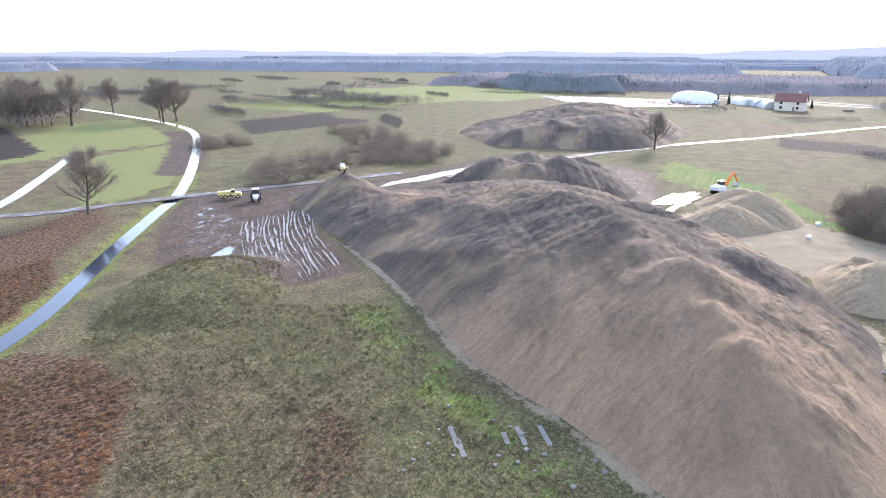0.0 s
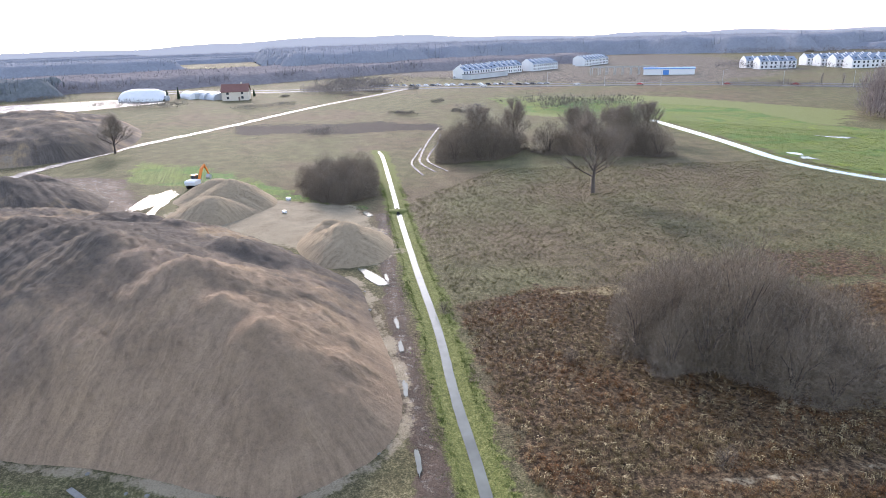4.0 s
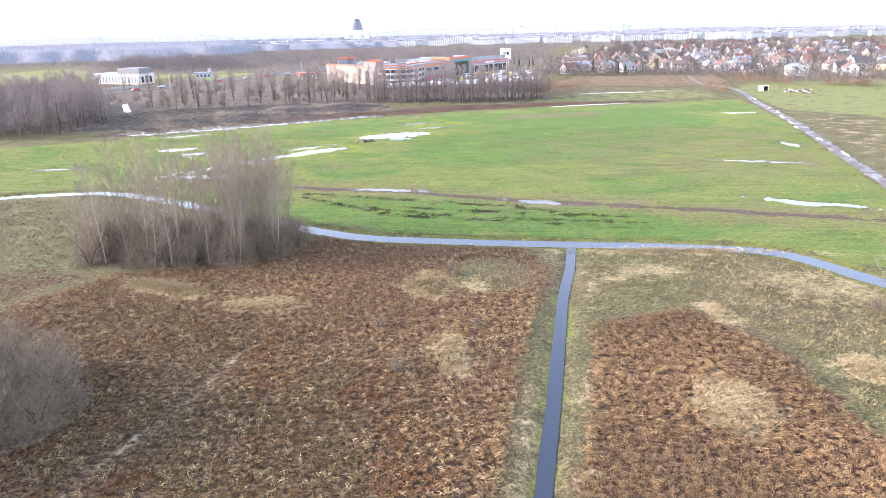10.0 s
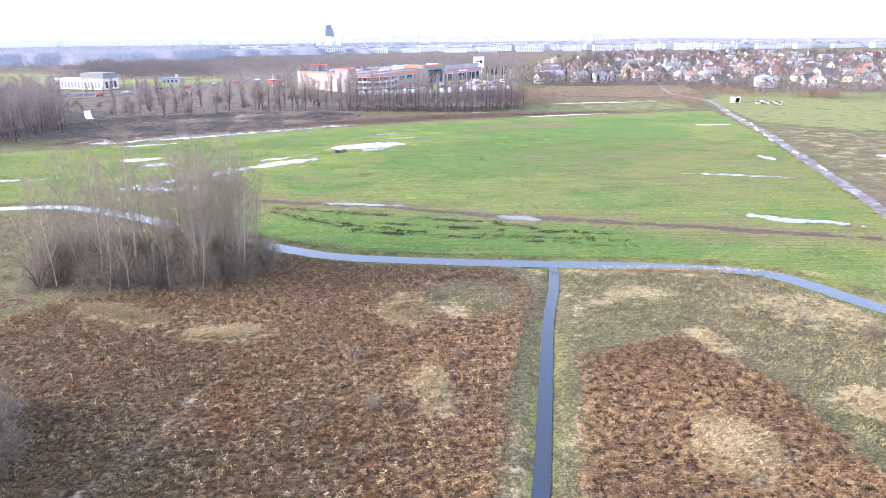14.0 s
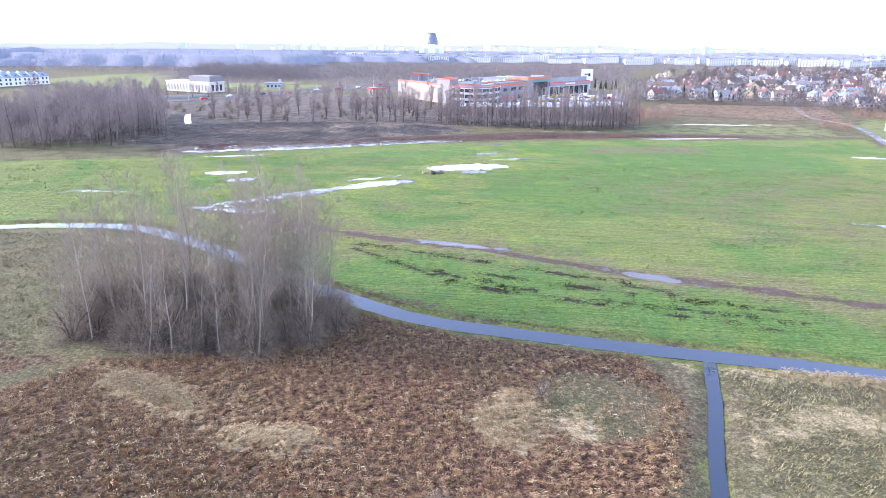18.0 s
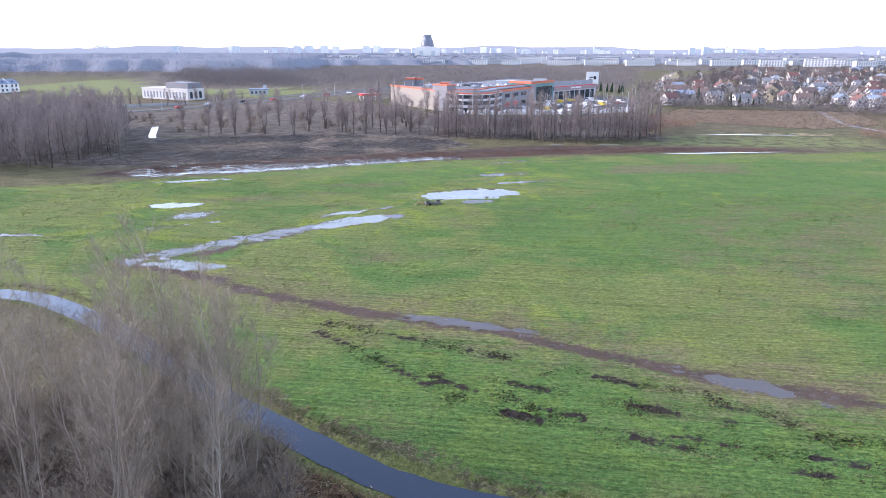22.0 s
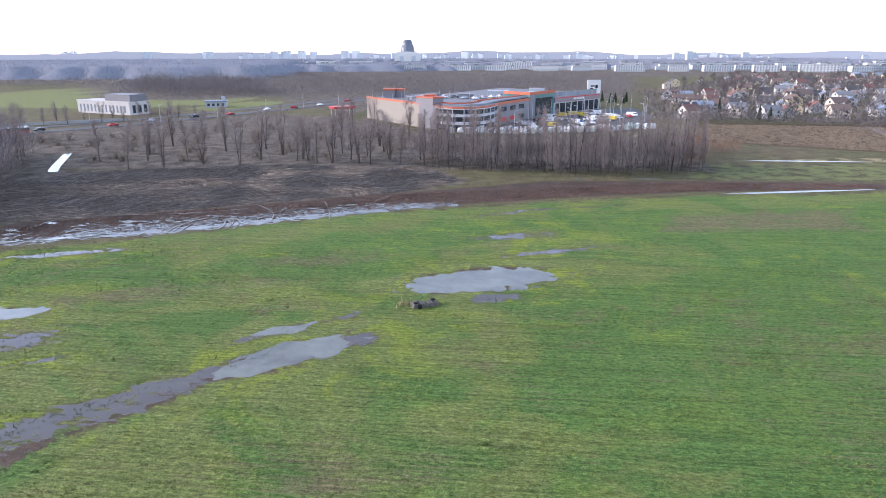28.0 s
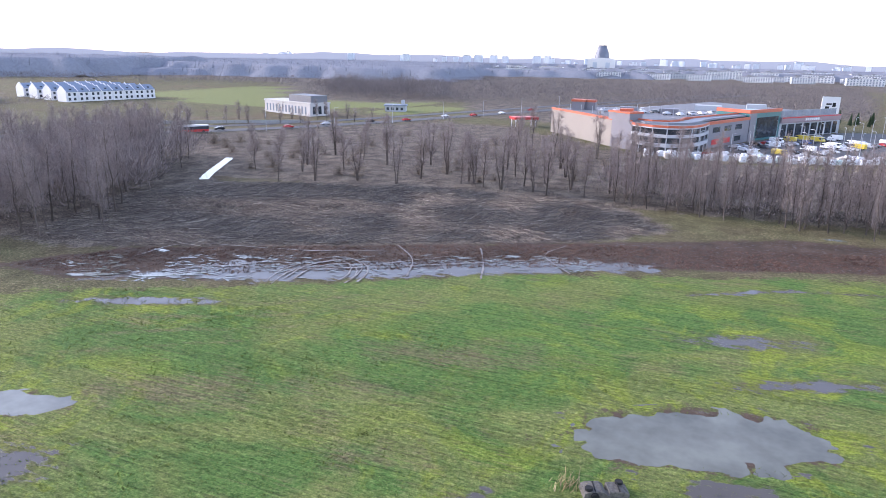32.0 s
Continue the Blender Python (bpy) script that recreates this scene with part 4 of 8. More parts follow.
# ---- tussocks, reeds and grass ----
def scatter(pts, count, rng):
    """Even random places inside a polygon."""
    px, py = [p[0] for p in pts], [p[1] for p in pts]
    out = np.zeros((0, 2))
    while len(out) < count:
        q = np.stack([rng.uniform(min(px), max(px), count), rng.uniform(min(py), max(py), count)], 1)
        out = np.concatenate([out, q[area_distance(pts, q[:, 0], q[:, 1]) < 0]])
    return out[:count]


def blades(at, rng, per, tall, wide, lean, fan=0.5, z=0.0, swing=0.45):
    """Tufts of leaning blades: each tuft has a heading of its own that drifts over the field."""
    k = len(at)
    base = np.repeat(at, per, 0) + rng.normal(0, fan * 0.5, (k * per, 2))
    drift = 1.4 * wave(at[:, 0], at[:, 1], 23, 4) + rng.normal(0, 0.7, k)
    a = np.repeat(drift, per) + rng.normal(0, swing, k * per)
    h = np.repeat(rng.uniform(0.7, 1.25, k), per) * rng.uniform(0.6, 1.2, k * per) * tall
    out = h * lean * rng.uniform(0.4, 1.3, k * per)
    w = wide * rng.uniform(0.6, 1.4, k * per)
    b = rng.uniform(0, math.pi, k * per)
    p0 = np.stack([base[:, 0], base[:, 1], np.full(k * per, z - 0.05)], 1)
    side = np.stack([np.cos(b) * w, np.sin(b) * w, np.zeros(k * per)], 1)
    tip = p0 + np.stack([np.cos(a) * out, np.sin(a) * out, h], 1)
    return np.stack([p0 - side, p0 + side, tip], 1)


def tussocks(at, rng, per, tall, wide):
    """Rounded tussocks: stiff blades rise from one root and all bow over to the same side, combed by the wind."""
    k = len(at)
    head = 2.5 + 0.9 * wave(at[:, 0], at[:, 1], 31, 4) + rng.normal(0, 0.3, k)
    big = rng.uniform(0.65, 1.25, k)
    a = np.repeat(head, per) + rng.normal(0, 0.55, k * per)
    h = np.repeat(big, per) * rng.uniform(0.55, 1.1, k * per) * tall
    out = h * rng.uniform(0.35, 1.25, k * per)
    b = a + math.pi / 2 + rng.normal(0, 0.4, k * per)
    w = wide * rng.uniform(0.6, 1.4, k * per)
    p0 = np.stack([np.repeat(at[:, 0], per), np.repeat(at[:, 1], per), np.full(k * per, -0.05)], 1)
    p0[:, :2] += rng.normal(0, 0.13, (k * per, 2))
    side = np.stack([np.cos(b) * w, np.sin(b) * w, np.zeros(k * per)], 1)
    knee = p0 + np.stack([np.cos(a) * out * 0.25, np.sin(a) * out * 0.25, h], 1)
    tip = p0 + np.stack([np.cos(a) * out * 1.3, np.sin(a) * out * 1.3, h * 0.72], 1)
    return np.concatenate([np.stack([p0 - side * 0.5, p0 + side * 0.5, knee], 1), np.stack([knee - side, knee + side, tip], 1)])


def away(at, *lines):
    """Keeps the places that are clear of ditches and paths."""
    keep = np.ones(len(at), bool)
    for line, r in lines:
        keep &= line_distance(line, at[:, 0], at[:, 1]) > r
    return at[keep]


M_REED = island("red_brown_reed", (0.15, (0.09, 0.053, 0.026)), (0.42, (0.205, 0.125, 0.06)), (0.6, (0.29, 0.188, 0.092)), (0.85, (0.43, 0.31, 0.155)), clump=1.5, own=0.4, drift=0.9)
M_REED_WEST = island("brown_olive_reed", (0.15, (0.05, 0.031, 0.014)), (0.45, (0.095, 0.06, 0.026)), (0.62, (0.132, 0.086, 0.037)), (0.85, (0.2, 0.14, 0.062)), clump=1.8, own=0.4, drift=0.9, tint=((1.3, 0.88, 0.68), (0.95, 1.06, 0.98)))
M_STRAW = island("pale_straw", (0.1, (0.19, 0.14, 0.068)), (0.5, (0.36, 0.275, 0.145)), (0.9, (0.54, 0.43, 0.25)))
M_TUFT = island("olive_grass", (0.1, (0.115, 0.106, 0.05)), (0.5, (0.205, 0.178, 0.085)), (0.9, (0.36, 0.3, 0.165)), clump=0.7, own=0.5)
M_LUSH = island("fresh_grass", (0.1, (0.075, 0.108, 0.024)), (0.5, (0.13, 0.162, 0.036)), (0.9, (0.2, 0.222, 0.062)), clump=0.5, own=0.5)
rng = np.random.RandomState(5)
clear = ((STREAM, 2.4), (T_DITCH, 2.2), (LEFT_DITCH, 3.2), ([(-33, 24), (-31, 31), (-29, 41), (-25.5, 51), (-24, 60)], 0.8), (CANAL, 3.0))
REED_DARK = [(-74, 18), (-74, 40), (-62, 62), (-44, 73), (-24, 70), (-9, 60), (-1, 44), (2, 12)]
a = away(scatter(REED_W, 21000, rng), *clear)
a = a[(np.hypot((a[:, 0] - 3) / 6, (a[:, 1] - 83) / 7) > 1) | (rng.uniform(0, 1, len(a)) < 0.2)]
dark = area_distance(REED_DARK, a[:, 0] + rng.normal(0, 2.5, len(a)), a[:, 1] + rng.normal(0, 2.5, len(a))) < 0
b = away(scatter([(-38, -64), (-36, -54), (-22, -42), (-12, -48), (-14, -66), (-34, -74), (-50, -88), (-60, -102), (-30, -98), (0, -80)], 4200, rng), *clear)
for at, m, lab in ((a[dark], M_REED_WEST, "dense dark brown reeds in a wet hollow"), (a[~dark], M_REED, "dense pinkish-brown reeds in wind-combed tussocks"), (away(scatter(REED_E, 7200, rng), *clear), M_REED, "dense red-brown dead reeds in wind-combed tussocks"), (b, M_REED_WEST, "red-brown dead reeds between canal and bank")):
    tagged(new("reeds", soup("reeds", tussocks(at, rng, 13, 0.36 if m is M_REED_WEST else 0.44, 0.02), m)), lab, "reeds", kind="stuff")
spots = [(-5, 79, 3.4, 4.4, 0), (-1.7, 60, 1.8, 5, 0), (-41, 79, 8, 2.2, -20), (23.5, 50, 3.4, 4.4, 0), (29, 69.5, 1.5, 3, 0), (39, 56, 3, 3, 0), (32, 91.6, 14, 1.2, -4), (-26, 73, 5, 2, 10), (-48, 50, 3, 1, 30)]
c = []
for x, y, rx, ry, t in spots:
    k = int(rx * ry * 34)
    th, rr = rng.uniform(0, 6.28, k), np.sqrt(rng.uniform(0, 1, k)) * (0.75 + 0.3 * np.sin(3 * rng.uniform(0, 6.28, k)))
    u, v, q = rx * rr * np.cos(th), ry * rr * np.sin(th), radians(t)
    c.append(np.stack([x + u * math.cos(q) - v * math.sin(q), y + u * math.sin(q) + v * math.cos(q)], 1))
loose = away(scatter(REED_W, 2500, rng), *clear)
tagged(new("straw_grass", soup("straw_grass", tussocks(np.concatenate(c + [loose]), rng, 9, 0.42, 0.035), M_STRAW)), "flattened patches of pale straw among reeds", "grass", kind="stuff")
ROUGH = [(-125, 30), (-70, 20), (-74, 36), (-60, 62), (-58, 84), (-64, 96), (-62, 122), (-90, 128), (-130, 124), (-150, 60)]
BANK = [(16, 92), (46, 88), (54, 70), (60, 40), (36, 20), (34, 60), (27, 73), (15, 70)]
NEAR = [(-66, -44), (-40, -12), (-34, -2), (-12, -2), (-6, -36), (-22, -40), (-36, -54), (-39, -66), (-44, -72), (-70, -84), (-72, -66), (-60, -56)]
a = np.concatenate([away(scatter(ROUGH, 14000, rng), *clear), away(scatter(BANK, 6000, rng), *clear), away(scatter(NEAR, 12000, rng), *clear, (HEAP_FOOT + HEAP_FOOT[:1], 1.0))])
zz = np.repeat(ground_height(a[:, 0], a[:, 1]), 5)
tri = blades(a, rng, 5, 0.32, 0.05, 0.9, 0.35)
tri[:, :, 2] += zz[:, None]
tagged(new("rough_grass", soup("rough_grass", tri, M_TUFT)), "uncut olive and tan winter grass in tufts", "grass", kind="stuff")
a = away(scatter([p for p in MEADOW if p[1] < 235] + [(-100, 208)], 52000, rng), *clear, ([(-69, 148), (-56, 144), (-46, 139), (-29, 134), (-13, 131), (-3, 127), (8, 123), (20, 120), (34, 116.5), (70, 106)], 1.4), ([(-62, 157), (-36, 184)], 2.6), ([(-33, 202), (-13, 211)], 4.2), ([(-88, 186), (-80, 188)], 2.5))
tagged(new("meadow_grass", soup("meadow_grass", blades(a, rng, 3, 0.2, 0.06, 0.9, 0.35), M_LUSH)), "short fresh green grass of the flooded field", "grass", kind="stuff")
v = []
for line, r in ((LEFT_DITCH, 1.6), (STREAM, 2.3)):
    q = np.array(line)
    q = q[(q[:, 0] > -150) & (q[:, 0] < 70)]
    i = rng.randint(0, len(q) - 1, 4200)
    s = rng.uniform(0, 1, (4200, 1))
    p = q[i] * (1 - s) + q[i + 1] * s
    d = (q[i + 1] - q[i]) / np.linalg.norm(q[i + 1] - q[i], axis=1)[:, None]
    o = r + np.abs(rng.normal(0, 0.7, 4200))
    v.append(p + np.stack([-d[:, 1], d[:, 0]], 1) * (o * rng.choice([-1, 1], 4200))[:, None])
tagged(new("verge_grass", soup("verge_grass", blades(np.concatenate(v), rng, 4, 0.13, 0.05, 0.8, 0.3), M_LUSH)), "fresh green grass along the ditch banks", "grass", kind="stuff")
M_HEADS = island("golden_seed_heads", (0.1, (0.17, 0.128, 0.066)), (0.5, (0.25, 0.195, 0.104)), (0.9, (0.36, 0.29, 0.165)))
k = np.concatenate([scatter([(-66, 40), (-58, 70), (-36, 84), (-20, 70), (-4, 52), (-4, 20), (-40, 19)], 60000, rng), scatter([(8, 20), (12, 46), (30, 50), (33, 24)], 2500, rng)])
k = away(k[wave(k[:, 0], k[:, 1], 17, 12) > -0.2], *clear)
p = np.stack([k[:, 0], k[:, 1], rng.uniform(0.3, 0.55, len(k))], 1)[:, None]
tagged(new("reed_heads", soup("reed_heads", p + rng.normal(0, 0.042, (len(k), 3, 3)), M_HEADS)), "pale fluffy seed heads dotted over the reeds", "reeds", kind="stuff")
a = scatter([(46, 376), (58, 370), (104, 350), (140, 372), (150, 428), (66, 432), (50, 400)], 6500, rng)
M_TALLREED = island("tan_tall_reed", (0.1, (0.17, 0.13, 0.095)), (0.5, (0.265, 0.21, 0.15)), (0.95, (0.36, 0.29, 0.21)))
tagged(new("tall_reeds", soup("tall_reeds", blades(a, rng, 7, 0.6, 0.05, 0.8, 0.6, 0.0, 1.2), M_TALLREED)), "tall golden reeds before the village", "reeds", kind="stuff")
# felled brushwood lying in swathes
M_POLE = island("felled_branches", (0.1, (0.05, 0.041, 0.036)), (0.5, (0.145, 0.12, 0.102)), (0.76, (0.24, 0.205, 0.17)), (0.95, (0.55, 0.48, 0.38)))
a = scatter([(-140, 230), (-122, 229), (-87, 246), (-46, 268), (-34, 282), (-48, 303), (-100, 299), (-140, 284), (-152, 262)], 17000, rng)
th = 0.35 + 1.3 * wave(a[:, 0], a[:, 1], 26, 6) + rng.normal(0, 0.25, len(a))
ln, hz = rng.uniform(1.4, 4.6, len(a)), rng.uniform(0.05, 0.6, len(a))
d = np.stack([np.cos(th) * ln, np.sin(th) * ln, rng.normal(0, 0.12, len(a)) * ln], 1)
o = np.stack([a[:, 0], a[:, 1], hz], 1)
s = np.stack([-np.sin(th), np.cos(th), rng.uniform(0.5, 1.5, len(a))], 1) * rng.uniform(0.012, 0.032, (len(a), 1))
tri = np.concatenate([np.stack([o - s, o + s, o + d], 1), np.stack([o + s, o + s * [0, 0, -3], o + d], 1)])
tagged(new("brushwood", soup("brushwood", tri, M_POLE)), "felled brushwood lying in grey-brown swathes", "brushwood", kind="stuff")
a = np.concatenate([scatter([(-125, 216), (-110, 216), (-60, 244), (-40, 254), (24, 277), (62, 282), (80, 287), (66, 291), (24, 288), (-46, 266), (-116, 230)], 11000, rng)])
M_SEDGE = island("dead_red_sedge", (0.1, (0.06, 0.034, 0.026)), (0.5, (0.145, 0.083, 0.062)), (0.95, (0.28, 0.19, 0.14)))
tagged(new("dead_sedge", soup("dead_sedge", blades(a, rng, 6, 0.24, 0.05, 0.9, 0.35), M_SEDGE)), "low red-brown sedge on the wet mud strip", "sedge", kind="stuff")
# scraps of standing water between the sedge
a = scatter([(-122, 214), (-106, 215), (-84, 226), (-62, 241), (-40, 251), (-44, 258), (-66, 249), (-90, 237), (-116, 226)], 700, rng)
a = a[wave(a[:, 0], a[:, 1], 11, 8) > -0.25]
w = []
for x, y in a:
    l, h, t = rng.uniform(0.25, 1.3), rng.uniform(0.06, 0.2), 0.45 + rng.normal(0, 0.35)
    ux, uy, z = math.cos(t), math.sin(t), 0.075 + rng.uniform(0, 0.02)
    q = [(x + ux * math.cos(i * 0.785) * l - uy * math.sin(i * 0.785) * h, y + uy * math.cos(i * 0.785) * l + ux * math.sin(i * 0.785) * h, z) for i in range(8)]
    w += [(q[0], q[i], q[i + 1]) for i in range(1, 7)]
tagged(new("standing_water", soup("standing_water", w, M_PUDDLE)), "scraps of bright standing water between sedge", "water", kind="stuff")
# turf clods in rows beside the stream
M_CLOD = plain("turned_turf", (0.042, 0.034, 0.023), 0.95, 0.1, 0, 0.4, 2.0)
a = []
for row, line in enumerate(CLOD_ROWS):
    for p, q in zip(smooth_line(line, 1.3), smooth_line(line, 1.3)[1:]):
        if rng.uniform() < 0.95 and math.sin(p[0] * 0.4 + row * 2) > -0.75:
            a.append((p[0] + rng.normal(0, 0.5), p[1] + rng.normal(0, 0.4)))
tagged(new("turf_clods", soup("turf_clods", blades(np.array(a), rng, 52, 0.14, 0.14, 1.2, 1.3), M_CLOD)), "dark clods of turned turf in broken rows", "clods", kind="stuff")


# ---- bare winter trees ----
def tube(v, f, pts, radii, sides=5):
    for i, (p, r) in enumerate(zip(pts, radii)):
        d = (Vector(pts[min(i + 1, len(pts) - 1)]) - Vector(pts[max(i - 1, 0)])).normalized()
        a = d.orthogonal().normalized()
        b = d.cross(a)
        for j in range(sides):
            t = 2 * math.pi * j / sides
            v.append(tuple(Vector(p) + (a * math.cos(t) + b * math.sin(t)) * r))
    n0 = len(v) - sides * len(pts)
    for i in range(len(pts) - 1):
        for j in range(sides):
            k = n0 + i * sides
            f.append((k + j, k + (j + 1) % sides, k + sides + (j + 1) % sides, k + sides + j))


def bare_tree(seed, tall, radius, limbs, lo, spread, rise, twigs, length, width, stems=1, lean=0.04, side_limbs=2, up=0.0):
    """Wood (tapered stems and limbs) and a crown of fine twigs, as two meshes' data."""
    r = random.Random(seed)
    v, f, arms = [], [], []
    for s in range(stems):
        a = 2 * math.pi * (s + r.random()) / stems
        out = (0.15 if stems > 1 else lean) * tall
        tip = Vector((math.cos(a) * out * r.uniform(0.5, 1), math.sin(a) * out * r.uniform(0.5, 1), tall * r.uniform(0.85, 1)))
        pts = [tip * t + Vector((r.uniform(-1, 1), r.uniform(-1, 1), 0)) * tall * 0.015 * (0 < t < 1) for t in (0, 0.2, 0.4, 0.6, 0.8, 1)]
        pts[0] = Vector((0.15 * math.cos(a) * (stems > 1), 0.15 * math.sin(a) * (stems > 1), -0.2))
        tube(v, f, pts, [radius * k for k in (1.25, 0.9, 0.7, 0.5, 0.3, 0.08)], 5)
        arms.append((pts, 0.6))
        for i in range(limbs // stems):
            h = lo + (0.96 - lo) * (i + r.random()) / (limbs / stems)
            k = min(4, int(h * 5))
            p = pts[k].lerp(pts[k + 1], h * 5 - k)
            a2 = r.uniform(0, 2 * math.pi)
            size = spread * tall * (1.15 - 0.75 * abs(h - lo) / (1 - lo)) * r.uniform(0.6, 1.1)
            d = Vector((math.cos(a2), math.sin(a2), rise * r.uniform(0.6, 1.4))).normalized()
            arm = [p, p + d * size * 0.4, p + d * size * 0.75 + Vector((0, 0, size * 0.07)), p + d * size + Vector((0, 0, size * 0.2))]
            tube(v, f, arm, [radius * (1.05 - h) * q for q in (0.5, 0.36, 0.22, 0.05)], 3)
            arms.append((arm, 1.0))
            for _ in range(side_limbs):
                t = r.uniform(0.3, 0.85)
                p2 = p + d * size * t
                d2 = (d + Vector((r.uniform(-1, 1), r.uniform(-1, 1), r.uniform(-0.2, 0.9)))).normalized()
                sub = [p2, p2 + d2 * size * 0.25, p2 + d2 * size * 0.5 + Vector((0, 0, size * 0.08))]
                tube(v, f, sub, [radius * (1.05 - h) * q for q in (0.25, 0.16, 0.03)], 3)
                arms.append((sub, 1.0))
    g = np.random.RandomState(seed)
    tri = []
    for arm, share in arms:
        k = int(twigs * share)
        arr = np.array([tuple(p) for p in arm])
        t = g.uniform(0.25, 1, k) * (len(arr) - 1)
        i = np.minimum(t.astype(int), len(arr) - 2)
        base = arr[i] + (arr[i + 1] - arr[i]) * (t - i)[:, None]
        d = (arr[i + 1] - arr[i])
        d = d / np.linalg.norm(d, axis=1)[:, None] * 0.55 + g.normal(0, 0.5 - 0.4 * up, (k, 3)) + np.array([0, 0, 0.14 + up])
        d /= np.linalg.norm(d, axis=1)[:, None]
        ln = length * g.uniform(0.5, 1.2, (k, 1))
        w = np.cross(d, g.normal(0, 1, (k, 3)))
        w *= width / np.maximum(np.linalg.norm(w, axis=1)[:, None], 1e-6)
        tri.append(np.stack([base - w, base + w, base + d * ln], 1))
        for _ in range(2):
            b2 = base + d * ln * g.uniform(0.3, 0.9, (k, 1))
            d2 = d * 0.7 + g.normal(0, 0.5, (k, 3))
            tri.append(np.stack([b2 - w * 0.7, b2 + w * 0.7, b2 + d2 * ln * 0.55], 1))
    tri = np.concatenate(tri)
    tri = tri[tri[:, :, 2].min(1) > 0.1]
    return v, f, tri


def bush(name, label, seed, tall, wide, wood, twig, count=1500, width=0.016):
    """A round bush of many stems: fine twigs standing out of an uneven dome that reaches the ground."""
    g, rr = np.random.RandomState(seed), random.Random(seed)
    v, f = [], []
    for s in range(7):
        a, k = 6.28 * (s + rr.random()) / 7, rr.uniform(0.3, 0.75)
        top = Vector((math.cos(a) * wide * k, math.sin(a) * wide * k, tall * rr.uniform(0.4, 0.65)))
        tube(v, f, [(0, 0, -0.15), tuple(top * 0.45 + Vector((0, 0, tall * 0.08))), tuple(top)], [0.06, 0.04, 0.01], 4)
    # rounded lesser crowns, heaped into a dome
    m = 5
    lift = (np.arange(m) + 0.4) / m
    around = np.arange(m) * 2.4 + seed
    mid = np.stack([np.cos(around) * np.sqrt(1 - lift ** 2), np.sin(around) * np.sqrt(1 - lift ** 2), lift], 1) * g.uniform(0.34, 0.5, (m, 1))
    size = g.uniform(0.46, 0.62, m)
    i = g.randint(0, m, count)
    d = g.normal(0, 1, (count, 3))
    d /= np.linalg.norm(d, axis=1)[:, None]
    p = (mid[i] + d * (size[i] * g.uniform(0.15, 1, count) ** 0.42)[:, None]) * np.array([wide, wide, tall * 0.95])
    p[:, 2] = np.maximum(p[:, 2], 0.1 + 0.1 * g.uniform(0, 1, count))
    u = d * 0.8 + g.normal(0, 0.4, (count, 3)) + np.array([0, 0, 0.15])
    u /= np.linalg.norm(u, axis=1)[:, None]
    ln = tall * g.uniform(0.03, 0.075, (count, 1))
    w = np.cross(u, g.normal(0, 1, (count, 3)))
    w *= width / np.maximum(np.linalg.norm(w, axis=1)[:, None], 1e-6)
    tri = [np.stack([p - w, p + w, p + u * ln], 1)]
    for _ in range(2):
        b2 = p + u * ln * g.uniform(0.1, 0.8, (count, 1))
        tri.append(np.stack([b2 - w * 0.7, b2 + w * 0.7, b2 + (u * 0.6 + g.normal(0, 0.45, (count, 3))) * ln * 0.7], 1))
    root = thing(name, label, "shrub")
    put("wood", mesh_of("wood", v, f, wood, True), root)
    put("crown", soup("crown", np.concatenate(tri), twig), root)
    return root


def tree_model(name, label, category, wood, twig, **spec):
    v, f, tri = bare_tree(**spec)
    root = thing(name, label, category)
    put("trunk", mesh_of("trunk", v, f, wood, True), root)
    put("crown", soup("crown", tri, twig), root)
    return root


def plant(model, places, rng, lo=0.8, hi=1.15, group="", label="", tilt=3):
    """Copies of a few models at places; the models themselves take the first ones."""
    made = []
    for i, p in enumerate(places):
        m, s = model[i % len(model)], rng.uniform(lo, hi)
        at = pose(p[0], p[1], p[2] if len(p) > 2 else 0, rng.uniform(-tilt, tilt), rng.uniform(-tilt, tilt), rng.uniform(0, 360)) @ Matrix.Diagonal((s, s, s * rng.uniform(0.9, 1.1), 1))
        if i < len(model):
            m.matrix_basis = at
            ob = m
        else:
            ob = copy_thing(m, at)
            ob.scale = at.to_scale()
        tagged(ob, label, "", group)
        made.append(ob)
    return made


def spaced(pts, count, gap, rng):
    """Places in a polygon that keep a gap from one another."""
    out = []
    for q in scatter(pts, count * 8, rng):
        if all((q[0] - o[0]) ** 2 + (q[1] - o[1]) ** 2 > gap * gap for o in out):
            out.append(tuple(q))
            if len(out) == count:
                break
    return out


rng = np.random.RandomState(11)
birches = [tree_model("birch_tree", "tall bare birch with a pale slender trunk", "tree", M_BIRCH, M_TWIG_GREY, seed=20 + i, tall=18.5, radius=0.082, limbs=24, lo=0.2, spread=0.25, rise=1.25, twigs=16, length=1.15, width=0.0085, lean=0.1, up=0.16) for i in range(5)]
grove_edge = [(-36, 88), (-29, 89), (-25.5, 96), (-29, 103), (-38, 105)]
grove = plant(birches, spaced([(-62, 96), (-57, 88), (-45, 86), (-33, 87), (-28, 96), (-31, 102), (-42, 109), (-54, 110)], 58, 1.7, rng), rng, 0.6, 1.08, "birch grove by the stream", tilt=4)
for ob in grove:
    k = 0.72 + 0.3 * min(1.0, max(0.0, (ob.matrix_basis.translation[0] + 60) / 14))
    ob.matrix_basis = ob.matrix_basis @ Matrix.Diagonal((k, k, k, 1))
M_TWIG_DARK = island("bare_dark_brown_twigs", (0.15, (0.115, 0.088, 0.064)), (0.55, (0.215, 0.17, 0.126)), (0.9, (0.34, 0.275, 0.206)))
